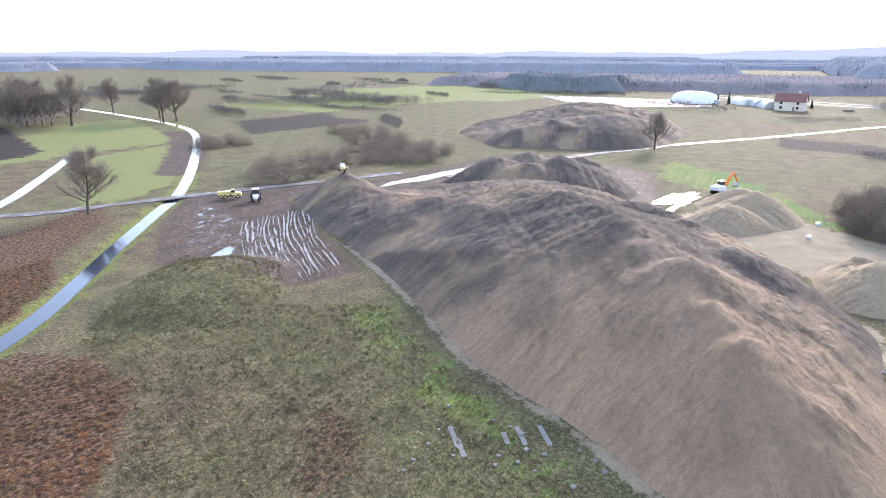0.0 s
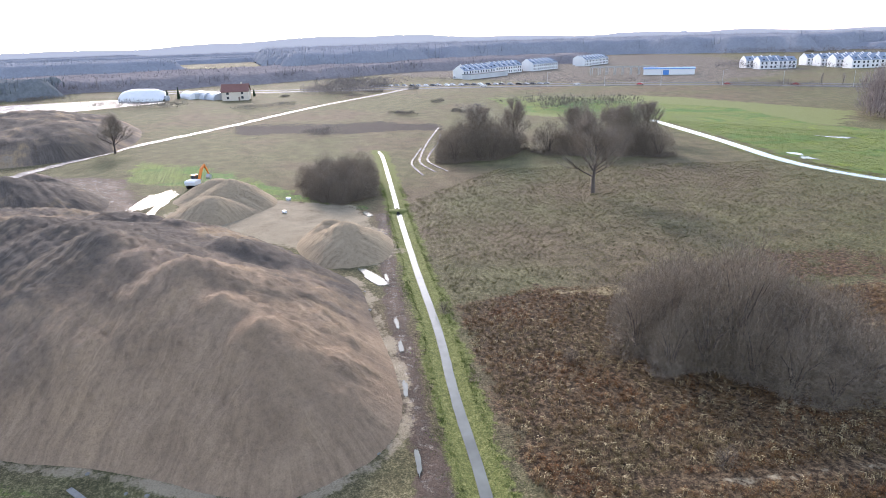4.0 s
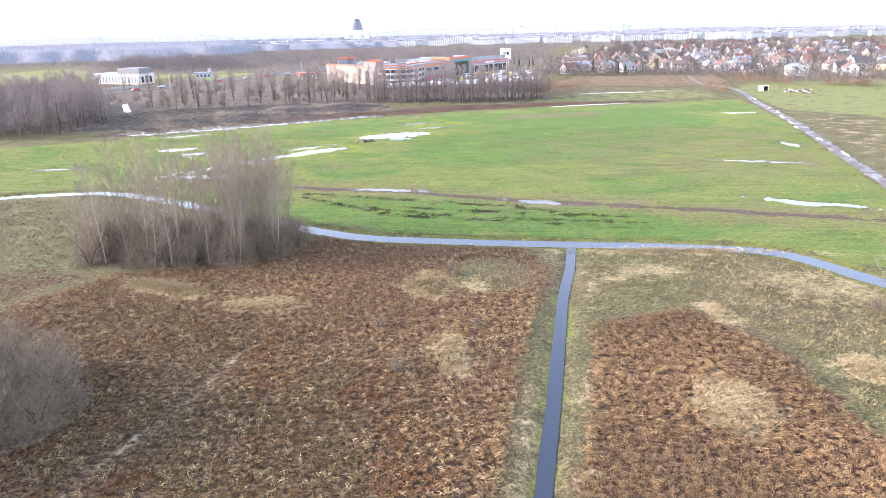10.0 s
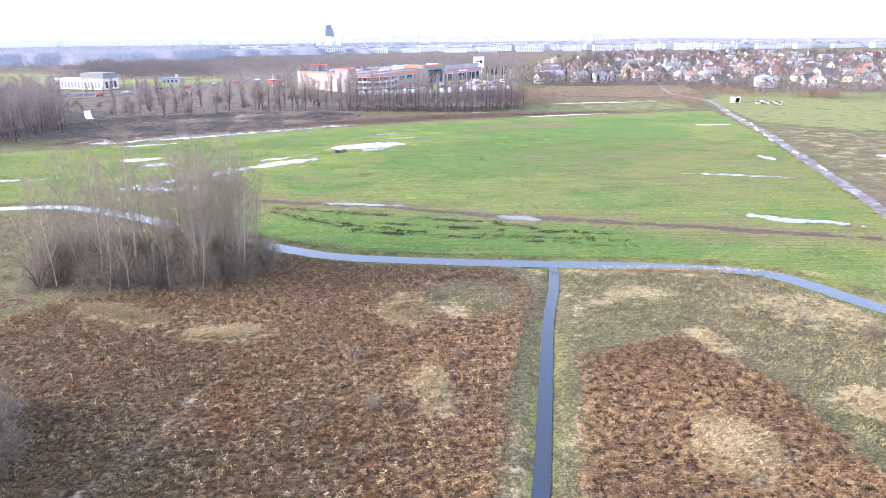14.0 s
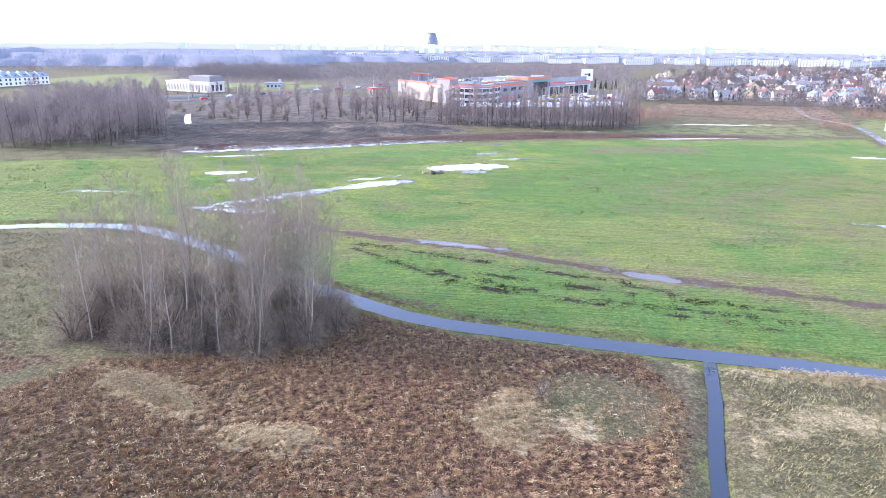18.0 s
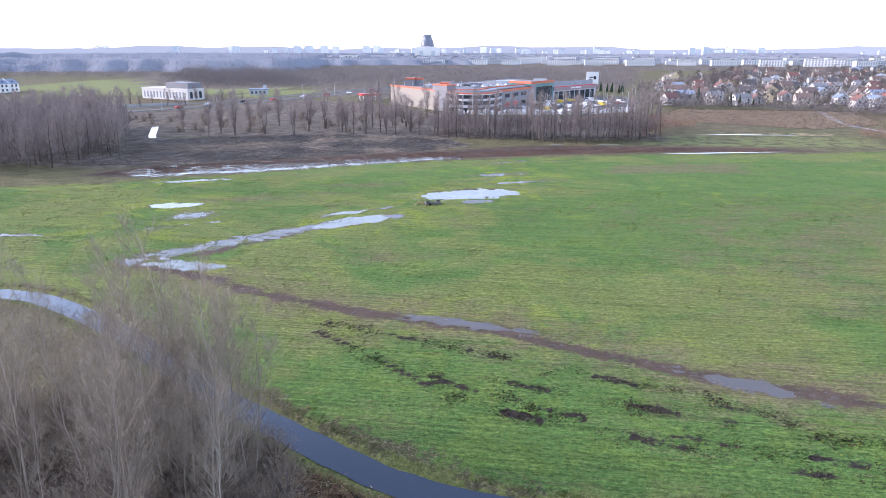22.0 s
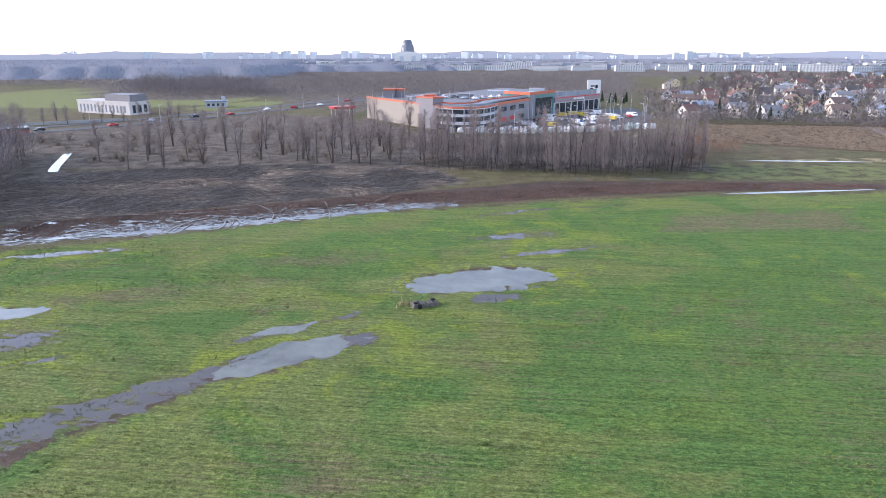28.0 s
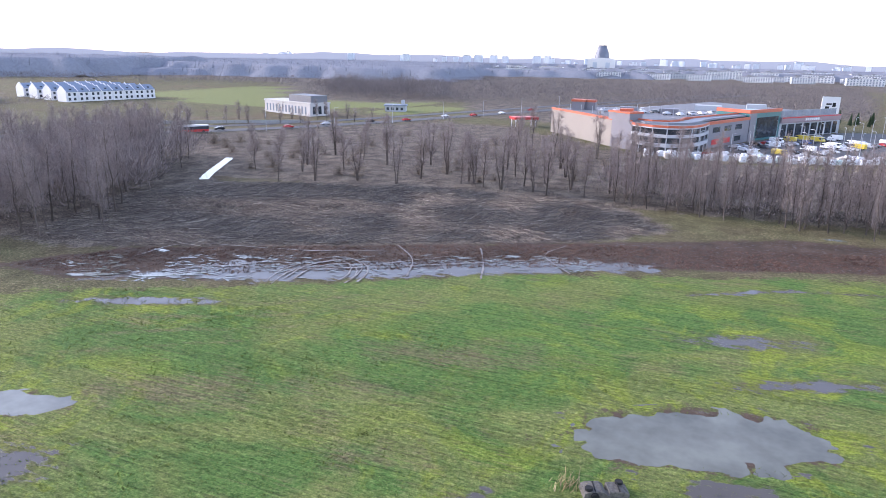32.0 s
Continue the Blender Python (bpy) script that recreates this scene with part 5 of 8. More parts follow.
shrubs = [bush("willow_shrub", "round bare brown willow shrub in wet grass", 40 + i, 4.6, 2.5, M_BARK_DARK, M_TWIG_DARK, 8000, 0.011) for i in range(4)]
thicket = plant(shrubs, spaced([(-44.5, 37), (-36.5, 45), (-35.4, 51.6), (-42.3, 56), (-54, 53), (-61, 43), (-59.5, 37), (-51.5, 35)], 38, 3.0, rng), rng, 1.0, 1.5, "round willow thicket in the reeds")
for ob in thicket:
    x, y = ob.matrix_basis.translation[:2]
    k = 2.12 - 1.15 * min(1.0, math.hypot(x + 48, y - 45) / 12.5) ** 2
    ob.matrix_basis = ob.matrix_basis @ Matrix.Diagonal((k ** 0.4, k ** 0.4, k, 1))
under = [bush("willow_shrub", "low bare brown shrub under taller trees", 60 + i, 3.6, 2.0, M_BARK_DARK, M_TWIG_DARK, 2100, 0.012) for i in range(3)]
plant(under, spaced([(-60, 95), (-56, 88), (-45, 86), (-33, 87), (-28, 96), (-31, 102), (-42, 109), (-54, 110), (-62, 96)], 84, 1.8, rng), rng, 0.9, 1.9, "shrubs under the birch grove")
plant([copy_thing(u, Matrix()) for u in birches], spaced(grove_edge, 14, 1.4, rng), rng, 0.62, 0.95, "birch grove by the stream", tilt=4)
plant([copy_thing(u, Matrix()) for u in under], spaced(grove_edge, 26, 1.3, rng), rng, 0.9, 1.7, "shrubs under the birch grove")
plant([copy_thing(u, Matrix()) for u in under], [(-2.5, 83.5), (-33, 31), (1, 66), (-7, 56), (36, 77), (41, 74), (47, 70), (-10, 66), (-69, 20), (-52, 28)], rng, 0.45, 0.75, "single shrubs among the reeds")
M_TWIG_BROAD = island("bare_umber_twigs", (0.15, (0.14, 0.112, 0.089)), (0.55, (0.245, 0.2, 0.158)), (0.9, (0.37, 0.31, 0.25)))
broad = [tree_model("broad_tree", "bare round-crowned tree standing in rough grass", "tree", M_BARK_DARK, M_TWIG_BROAD, seed=80 + i, tall=13.0, radius=0.36, limbs=40, lo=0.22, spread=0.52, rise=0.75, twigs=54, length=1.7, width=0.014, stems=1, lean=0.1, side_limbs=3) for i in range(3)]
plant(broad, [(-117, 68), (-176, 110), (-173, 64), (-81, -122), (-227, -37), (-160, 104), (-185, 80), (-166, 92), (-172, 118)], rng, 0.72, 0.92, "single trees in the rough pasture")
broad[0].matrix_basis = pose(-117, 68, 0, 0, 0, 40) @ Matrix.Diagonal((1.1, 1.1, 1.1, 1))
spots = spaced([(-163, 52), (-165, 70), (-176, 78), (-184, 70), (-178, 54)], 20, 3.6, rng) + spaced([(-166, 78), (-157, 91), (-149, 97), (-148, 106), (-156, 108), (-168, 98)], 18, 3.6, rng)
plant([copy_thing(u, Matrix()) for u in shrubs], spots, rng, 1.7, 2.5, "tall dense shrubs beside the pasture")
spots = spaced([(-150, 12), (-131, 16), (-130, 22), (-140, 26), (-156, 27), (-160, 20)], 22, 2.6, rng)
plant([copy_thing(u, Matrix()) for u in shrubs], spots, rng, 1.2, 1.9, "dense shrubs beside the pasture")
spots = spaced([(-118, -114), (-128, -106), (-155, -111), (-167, -88), (-190, -94), (-184, -122), (-138, -126)], 44, 4.4, rng) + spaced([(-158, -166), (-172, -164), (-176, -178), (-162, -180)], 10, 3, rng) + spaced([(-190, -100), (-230, -150), (-215, -160), (-180, -120)], 22, 6, rng)
hedge = [bush("willow_shrub", "grey-brown bare shrub in an overgrown hedge", 70 + i, 3.8, 3.0, M_BARK, M_TWIG, 3600, 0.017) for i in range(3)]
plant(hedge, spots, rng, 0.9, 1.5, "overgrown hedge behind the site")
alders = [tree_model("alder_tree", "slim bare alder in a dense winter wood", "tree", M_BARK_DARK, M_TWIG_FAR, seed=100 + i, tall=15.0, radius=0.16, limbs=15, lo=0.2, spread=0.17, rise=1.1, twigs=16, length=1.9, width=0.024, side_limbs=1) for i in range(5)]
plant(alders, spaced([(-172, 206), (-147, 211), (-130, 238), (-150, 262), (-165, 296), (-175, 312), (-200, 320), (-216, 300), (-198, 236)], 140, 3.2, rng), rng, 0.85, 1.2, "alder wood beside the felled strip")
belt = [tree_model("alder_tree", "slim bare alder in a straight dense row", "tree", M_BARK_DARK, M_TWIG_FAR, seed=120 + i, tall=12.5, radius=0.1, limbs=20, lo=0.12, spread=0.11, rise=2.2, twigs=13, length=1.3, width=0.017, side_limbs=1) for i in range(4)]
plant(belt, spaced([(-47, 303), (-20, 297), (7, 292), (34, 302), (38, 320), (0, 316), (-50, 326)], 120, 2.5, rng), rng, 0.95, 1.35, "alder belt before the shop")
alone = [tree_model("alder_tree", "single bare tree in scrubby waste ground", "tree", M_BARK_DARK, M_TWIG_FAR, seed=140 + i, tall=12.5, radius=0.15, limbs=24, lo=0.14, spread=0.2, rise=1.5, twigs=16, length=1.5, width=0.014, stems=(1, 3, 2, 3)[i], lean=0.08) for i in range(4)]
plant(alone, [(-130, 292), (-122, 297), (-112, 302), (-101, 303), (-86, 311), (-83, 313), (-79, 309), (-74, 308), (-70, 315), (-66, 309), (-62, 306), (-58, 316), (-53, 308)] + spaced([(-150, 300), (-60, 318), (-66, 350), (-150, 340)], 16, 9, rng) + [(-62, 380), (-75, 372), (-50, 378), (-88, 392), (-95, 400)], rng, 0.9, 1.25, "scattered trees before the street")
plant([copy_thing(u, Matrix()) for u in under], spaced([(-150, 300), (-60, 318), (-50, 370), (-90, 400), (-160, 400), (-200, 345)], 60, 5, rng), rng, 0.8, 1.5, "scrub before the street")
plant([copy_thing(u, Matrix()) for u in alone], [(-300 + 8.5 * i + rng.uniform(-3, 3), 318 + 9.2 * i + rng.uniform(-4, 4) - 0.0 * i) for i in range(14)] + [(-262 + 9 * i + rng.uniform(-3, 3), 372 + 11 * i + rng.uniform(-4, 4)) for i in range(9)], rng, 0.45, 0.8, "young trees along the street")
plant([copy_thing(u, Matrix()) for u in birches[:3]], [(47, 68), (49, 70), (51, 66), (54, 72), (57, 70)], rng, 0.55, 0.75, "young birches by the stream")
plant([copy_thing(u, Matrix()) for u in broad], spaced([(-165, -270), (-190, -270), (-180, -310), (-160, -310)], 12, 6, rng) + [(-232, -307), (-214, -251), (-217, -246), (-222, -262)], rng, 0.9, 1.35, "tall clump of trees at the canal bend")

for i, q in enumerate(((102.5, 218, 3.2), (99.6, 208, 2.2), (110.4, 246, 2.4), (96, 186, 2.6), (91.4, 164, 3.4), (106, 232, 4.0), (112.5, 258, 2.0), (119, 288, 2.4))):
    puddle(q[0] + 1.1, q[1], q[2], 0.5, 75, 800 + i, "long bright puddle in a muddy field road").location.z = 0.085

# ---- the paddock behind the field road ----
M_SHEET = plain("dull_white_sheeting", (0.62, 0.63, 0.64), 0.5, 0.3, 0, 0.12, 0.3)
# Near-black stands in for shade inside the shelter; also dark pile boards.
M_SHADE = plain("shade_black_boards", (0.03, 0.028, 0.026), 0.9, 0.1, 0, 0.1, 0.3)
M_JUNK = plain("weathered_grey_boards", (0.3, 0.275, 0.25), 0.85, 0.15, 0, 0.2, 0.4)


def centred(name, at, mat):
    """A box by its middle and its size."""
    x, y, z, w, d, h = at
    return boxes(name, [(x - w / 2, x + w / 2, y - d / 2, y + d / 2, z - h / 2, z + h / 2)], mat)


rng = np.random.RandomState(12)
shed = thing("field_shelter", "small white field shelter with a dark open front", "shelter", (137.5, 322, 0), -28)
put("back_wall", centred("back_wall", (0, 1.2, 1.15, 4.2, 0.1, 2.3), M_SHEET), shed)
for x in (-2.05, 2.05):
    put("side_wall", centred("side_wall", (x, 0, 1.15, 0.1, 2.3, 2.3), M_SHEET), shed)
put("front_board", centred("front_board", (-0.9, -1.2, 1.2, 2.2, 0.1, 2.4), M_SHEET), shed)
# added panel, painted dark as the shade behind the open front
put("lining", centred("lining", (0, 1.1, 1.1, 3.9, 0.06, 2.1), M_SHADE), shed)
put("roof", centred("roof", (0, 0, 2.42, 4.6, 2.9, 0.12), M_SHEET), shed, label="flat white sheet roof")
rr = random.Random(77)
for i in range(9):
    pile = thing("rubbish_pile", "low heap of pale boards and sheeting dumped on grass", "rubbish pile", (145.4 + 0.95 * i, 315.6 - 0.75 * i + rr.uniform(-0.7, 0.7), 0.0), rr.uniform(0, 90), "rubbish heaps in the paddock")
    for k in range(4):
        put("board", centred("board", (rr.uniform(-0.5, 0.5), rr.uniform(-0.5, 0.5), 0.2 + 0.34 * k, rr.uniform(0.7, 1.5), rr.uniform(0.4, 1.0), 0.36), (M_SHEET, M_JUNK, M_SHADE, M_JUNK)[(k + i) % 4]), pile)
plant([copy_thing(u, Matrix()) for u in birches[:3]], [(158 + 3.1 * i + rng.uniform(-1, 1), 352 - 1.5 * i + rng.uniform(-1, 1)) for i in range(9)], rng, 0.5, 0.7, "birch row behind the paddock")

# ---- buildings ----
# Well below cream: shade on the wall is put into its colour.
M_CREAM = plain("shaded_cream_cladding", (0.25, 0.222, 0.195), 0.6, 0.3, 0, 0.06, 0.2)
M_GREYWALL = plain("grey_cladding", (0.19, 0.185, 0.205), 0.5, 0.3, 0, 0.08, 0.2)
M_PANEL = plain("light_grey_panels", (0.42, 0.43, 0.45), 0.5, 0.3, 0, 0.06, 0.2)
M_ORANGE = plain("orange_red_trim", (0.46, 0.115, 0.06), 0.5, 0.3, 0, 0.08, 0.4)
M_TEAL = plain("teal_panels", (0.04, 0.16, 0.17), 0.3, 0.5, 0, 0.1, 0.3)
M_ROOF = plain("grey_flat_roof", (0.2, 0.2, 0.205), 0.8, 0.2, 0, 0.15, 0.3)
M_WHITE = plain("white_render", (0.68, 0.67, 0.66), 0.8, 0.2, 0, 0.06, 0.3)
M_BLUEROOF = plain("blue_grey_roof_tiles", (0.2, 0.24, 0.3), 0.6, 0.3, 0, 0.15, 0.8)
M_REDROOF = plain("red_roof_tiles", (0.185, 0.09, 0.072), 0.7, 0.3, 0, 0.2, 0.8)
M_BROWNROOF = plain("brown_roof_tiles", (0.165, 0.115, 0.095), 0.7, 0.3, 0, 0.2, 0.8)
M_DARKROOF = plain("dark_roof_tiles", (0.09, 0.085, 0.085), 0.7, 0.3, 0, 0.2, 0.8)
M_FLATS = plain("pale_grey_render", (0.5, 0.5, 0.5), 0.8, 0.2, 0, 0.15, 0.1)
M_HOUSE = plain("greyed_white_render", (0.5, 0.48, 0.46), 0.8, 0.2, 0, 0.12, 0.3)
M_YELLOWWALL = plain("pale_yellow_render", (0.62, 0.52, 0.34), 0.8, 0.2, 0, 0.08, 0.3)
M_BEIGE = plain("beige_render", (0.55, 0.48, 0.4), 0.8, 0.2, 0, 0.08, 0.3)
M_STEEL = plain("galvanised_steel", (0.45, 0.46, 0.47), 0.45, 0.5, 0.6, 0.1, 1.0)
M_RED = plain("red_paint", (0.5, 0.03, 0.03), 0.4, 0.4, 0, 0.1, 0.5)
M_BLUE = plain("blue_cladding", (0.06, 0.2, 0.5), 0.5, 0.4, 0, 0.1, 0.4)
M_CONCRETE = plain("grey_concrete", (0.36, 0.35, 0.33), 0.9, 0.2, 0, 0.25, 1.2)
M_TYRE = plain("black_rubber", (0.02, 0.02, 0.02), 0.85, 0.2, 0, 0.2, 3.0)
M_YELLOW = plain("yellow_machine_paint", (0.5, 0.43, 0.16), 0.45, 0.4, 0, 0.15, 1.5)
M_ORANGEPAINT = plain("orange_machine_paint", (0.7, 0.2, 0.03), 0.45, 0.4, 0, 0.15, 1.5)
n = Nodes("window_glass", 0.08, 0.6)
n.color(n.ramp(n.noise(0.3, 2), (0.35, (0.02, 0.026, 0.032)), (0.65, (0.05, 0.06, 0.07))))
M_GLASS = n.m
# Lighter than window_glass: far panes carry haze in the colour; also roof screens.
M_FARGLASS = plain("pale_window_glass", (0.2, 0.23, 0.27), 0.25, 0.5, 0, 0.2, 0.2)
M_DOME = plain("patinated_dome_metal", (0.17, 0.185, 0.225), 0.5, 0.4, 0.2, 0.1, 0.2)
M_CONIFER = island("dark_conifer_needles", (0.1, (0.015, 0.03, 0.015)), (0.6, (0.035, 0.06, 0.03)), (0.95, (0.07, 0.09, 0.05)))


def prism(name, pts, z0, z1, mat):
    """An upright block over a polygon (counter-clockwise)."""
    k = len(pts)
    if sum(a[0] * b[1] - b[0] * a[1] for a, b in zip(pts, pts[1:] + pts[:1])) < 0:
        pts = pts[::-1]
    v = [(x, y, z0) for x, y in pts] + [(x, y, z1) for x, y in pts]
    f = [tuple(range(k))[::-1], tuple(range(k, 2 * k))] + [(i, (i + 1) % k, k + (i + 1) % k, k + i) for i in range(k)]
    return mesh_of(name, v, f, mat)


def strip(name, pts, z0, z1, out, mat, inset=0.0):
    """A band along a line of wall, standing out to the right of the walking direction."""
    v, f = [], []
    for i, (x, y) in enumerate(pts):
        a, b = pts[max(0, i - 1)], pts[min(len(pts) - 1, i + 1)]
        d = Vector((b[0] - a[0], b[1] - a[1])).normalized()
        for o in (out, -inset - 0.3):
            v += [(x + d.y * o, y - d.x * o, z0), (x + d.y * o, y - d.x * o, z1)]
    for i in range(len(pts) - 1):
        k = 4 * i
        f += [(k, k + 4, k + 5, k + 1), (k + 1, k + 5, k + 7, k + 3), (k + 3, k + 7, k + 6, k + 2), (k + 2, k + 6, k + 4, k)]
    k = 4 * (len(pts) - 1)
    f += [(0, 1, 3, 2), (k, k + 2, k + 3, k + 1)]
    return mesh_of(name, v, f, mat)


def shop():
    s = thing("shop_building", "large shop with orange roof edge and curved glazed corner", "shop")
    left = [(-94, 446), (-62, 408), (-54, 401.5), (-38, 424), (-70, 474)]
    arc = [(-54, 401.5), (-50.5, 397.6), (-46, 394.8), (-41, 393.8), (-36.5, 395.6), (-33, 399.5), (-30.5, 405), (-29, 411), (-28, 418)]
    front = [(-28, 418), (-13, 452)]
    wall = put("wall", prism("wall", left, 0, 10.2, M_CREAM), s, label="cream clad blind wall")
    put("roof", prism("roof", [(-92, 446), (-62, 410), (-54.4, 403), (-39.5, 424), (-70, 472)], 10.2, 10.3, M_ROOF), wall)
    put("roof_edge", strip("roof_edge", left[:3], 9.9, 10.8, 0.18, M_ORANGE), s, label="orange roof edge")
    put("wall", prism("wall", [(-62, 407.6), (-53.6, 400.8), (-50, 407), (-58, 413)], 0, 10.25, M_GREYWALL), s, label="grey clad corner wall")
    tower = put("tower", prism("tower", [(-63.5, 408.5), (-55, 401.5), (-51, 406.5), (-59.5, 413.5)], 10.3, 12.9, M_GREYWALL), s)
    put("roof_edge", prism("roof_edge", [(-63.9, 408.5), (-55, 401.1), (-50.6, 406.5), (-59.5, 413.9)], 12.9, 13.5, M_ORANGE), tower)
    core = put("glass_corner", prism("glass_corner", [(x * 0.985 - 0.6, y + 0.9) for x, y in arc] + [(-38, 424)], 0, 9.2, M_GLASS), s, label="curved glazed corner with three storeys")
    for z0, z1, m in ((2.6, 3.9, M_PANEL), (5.9, 7.0, M_PANEL), (8.9, 9.3, M_PANEL), (9.3, 10.1, M_ORANGE)):
        put("parapet" if m is M_PANEL else "roof_edge", strip("band", arc, z0, z1, 0.25, m), core)
    for x, y in arc:
        put("column", boxes("column", [(x - 0.18, x + 0.18, y - 0.18, y + 0.18, 0, 9)], M_PANEL), core)
    put("roof", prism("roof", arc + [(-38, 424)], 9.95, 10.12, M_ROOF), core)
    put("inner_roof_edge", strip("inner_roof_edge", [(-52, 404.5), (-47, 401), (-41, 402), (-38, 408), (-37, 418), (-26, 440), (-14, 462)], 10.3, 11.3, 0.2, M_ORANGE), s, label="orange parapet round the roof car park")
    wing = put("wing", prism("wing", [(-28, 418), (-13, 452), (-55, 490), (-66, 470)], 0, 9.4, M_GREYWALL), s)
    put("roof_edge", strip("roof_edge", front, 9.0, 10.1, 0.2, M_ORANGE), wing)
    put("roof", prism("roof", [(-28.4, 419), (-14, 452), (-54, 489), (-65, 470)], 9.4, 9.6, M_ROOF), wing)
    d = Vector((15, 34)).normalized()
    for t in (4, 14, 24):
        for z in (1.2, 5.8):
            a = Vector((-28, 418)) + d * t
            b = a + d * 6
            put("window", strip("window", [tuple(a), tuple(b)], z, z + 2.0, 0.08, M_GLASS if z > 3 or t == 24 else M_RED), wing)
    portal = put("entrance_block", prism("entrance_block", [(-13, 452), (0, 475), (-12, 484), (-26, 462)], 0, 11.4, M_TEAL), s, label="dark teal glazed entrance block")
    put("roof_edge", strip("roof_edge", [(-13, 452), (0, 475)], 11.4, 12.8, 0.3, M_ORANGE), portal)
    put("roof_edge", strip("roof_edge", [(-26, 462), (-13, 452)], 11.4, 12.8, 0.3, M_ORANGE), portal)
    put("frame", strip("frame", [(-13, 452), (-10.5, 456.4)], 0, 11.4, 0.25, M_GREYWALL), portal)
    put("glazing", strip("glazing", [(-10, 457.3), (-1, 473.2)], 1, 9.5, 0.12, M_GLASS), portal)
    hall = put("sales_hall", prism("sales_hall", [(0, 475), (28, 514), (-30, 570), (-62, 500)], 0, 8.6, M_PANEL), s)
    put("roof", prism("roof", [(0, 476), (27, 514), (-30, 568), (-60, 500)], 8.6, 8.75, M_ROOF), hall)
    put("shop_glazing", strip("shop_glazing", [(1, 476.4), (27, 512.6)], 0.3, 5.6, 0.12, M_GLASS), hall)
    fascia = put("fascia", strip("fascia", [(0, 475), (28, 514)], 6.2, 8.8, 0.8, plain("mauve_grey_fascia", (0.27, 0.2, 0.215), 0.5, 0.3, 0, 0.08, 0.3)), hall, label="mauve fascia with red trim and pale sign")
    for k in range(7):
        t = 0.38 + 0.034 * k
        put("sign_bar", strip("sign_bar", [(28 * t, 475 + 39 * t), (28 * (t + 0.022), 475 + 39 * (t + 0.022))], 6.9, 7.9, 1.0, M_WHITE), fascia, label="pale bar of the sign")
    for k in range(10):
        t = 0.02 + 0.096 * k
        put("screen_panel", strip("screen_panel", [(28 * t - 1.2, 475 + 39 * t + 0.8), (28 * (t + 0.088) - 1.2, 475 + 39 * (t + 0.088) + 0.8)], 8.9, 11.4, 0.06, M_FARGLASS), hall, label="pale glass screen on the roof edge")
    put("trim", strip("trim", [(0.4, 475.6), (27.6, 513.4)], 8.25, 8.7, 0.9, M_RED), fascia)
    for k in range(8):
        x, y = 0 + 28 * (k + 0.5) / 8 + 1.4, 475 + 39 * (k + 0.5) / 8 - 1.0
        put("column", boxes("column", [(x - 0.25, x + 0.25, y - 0.25, y + 0.25, 0, 6)], M_PANEL), hall)
    for x, y, w, h, m in ((-78, 447, 6, 3.4, M_GREYWALL), (-60, 440, 7, 2.6, M_GREYWALL), (-45, 455, 8, 2.8, M_GREYWALL), (-30, 500, 12, 2.0, M_PANEL), (-8, 520, 9, 2.2, M_PANEL), (-20, 476, 5, 2.4, M_PANEL), (-70, 430, 2, 1.6, M_STEEL), (-58, 424, 2, 1.4, M_STEEL)):
        z = 10.25 if y < 448 else 9.0
        u = put("roof_unit", boxes("roof_unit", [(x - w / 2, x + w / 2, y - w / 3, y + w / 3, z - 0.6, z + h)], m), s, label="boxy plant room on the roof")
        if w == 6:
            put("roof_edge", boxes("roof_edge", [(x - 3.2, x + 3.2, y - 2.2, y + 2.2, z + h, z + h + 0.9)], M_ORANGE), u)
    for i in range(12):
        x, y = -84 + i * 5.2, 437 - (i % 5) * 6 + i * 3
        put("roof_pole", boxes("roof_pole", [(x - 0.08, x + 0.08, y - 0.08, y + 0.08, 9, 13.2)], M_STEEL), s)
    # tower blocks with orange caps on the roof deck, and the broad curved walk above the glazed corner
    for x, y, w, h in ((-82, 446, 5.5, 3.6), (-57, 408.5, 4.2, 3.2)):
        u = put("stair_tower", boxes("stair_tower", [(x - w / 2, x + w / 2, y - w / 2, y + w / 2, 10.2, 10.2 + h)], M_GREYWALL), s, label="grey stair tower with an orange cap")
        put("cap", boxes("cap", [(x - w / 2 - 0.25, x + w / 2 + 0.25, y - w / 2 - 0.25, y + w / 2 + 0.25, 10.2 + h, 11.1 + h)], M_ORANGE), u)
    inner_arc = [(-50, 408), (-46.5, 403.2), (-42, 402.2), (-38.5, 404.5), (-36.5, 409), (-35.2, 414), (-34.5, 420), (-28, 436), (-18, 456)]
    put("roof_walk", strip("roof_walk", inner_arc, 10.15, 10.75, 4.6, plain("blue_grey_membrane", (0.2, 0.215, 0.24), 0.6, 0.3, 0, 0.12, 0.3)), s, label="curved blue-grey roof band above the glazed corner")
    return s


shop()
tagged(new("car_park", prism("car_park", [(-37, 390), (-29, 404), (-27, 418), (-12, 451), (1, 473), (29, 512), (48, 520), (52, 470), (34, 412), (0, 392)], -0.1, 0.08, M_ASPHALT)), "asphalt car park full of cars before the shop", "car park", kind="structure")
b = thing("advertising_board", "tall white advertising board on two steel posts", "sign", (29, 556, 0), 12)
panel = put("panel", boxes("panel", [(-4.4, 4.4, -0.3, 0.3, 6.0, 14.6)], M_WHITE), b)
for x0, x1, z0, z1 in ((-2.6, -0.6, 8.2, 9.6), (0.8, 2.4, 9.4, 11.6), (-2.2, 0.4, 10.4, 11.2)):
    put("mark", boxes("mark", [(x0, x1, -0.36, -0.31, z0, z1)], M_TYRE), panel)
for x in (-2.5, 2.5):
    put("post", boxes("post", [(x - 0.25, x + 0.25, -0.25, 0.25, 0, 6.0)], M_STEEL), b)


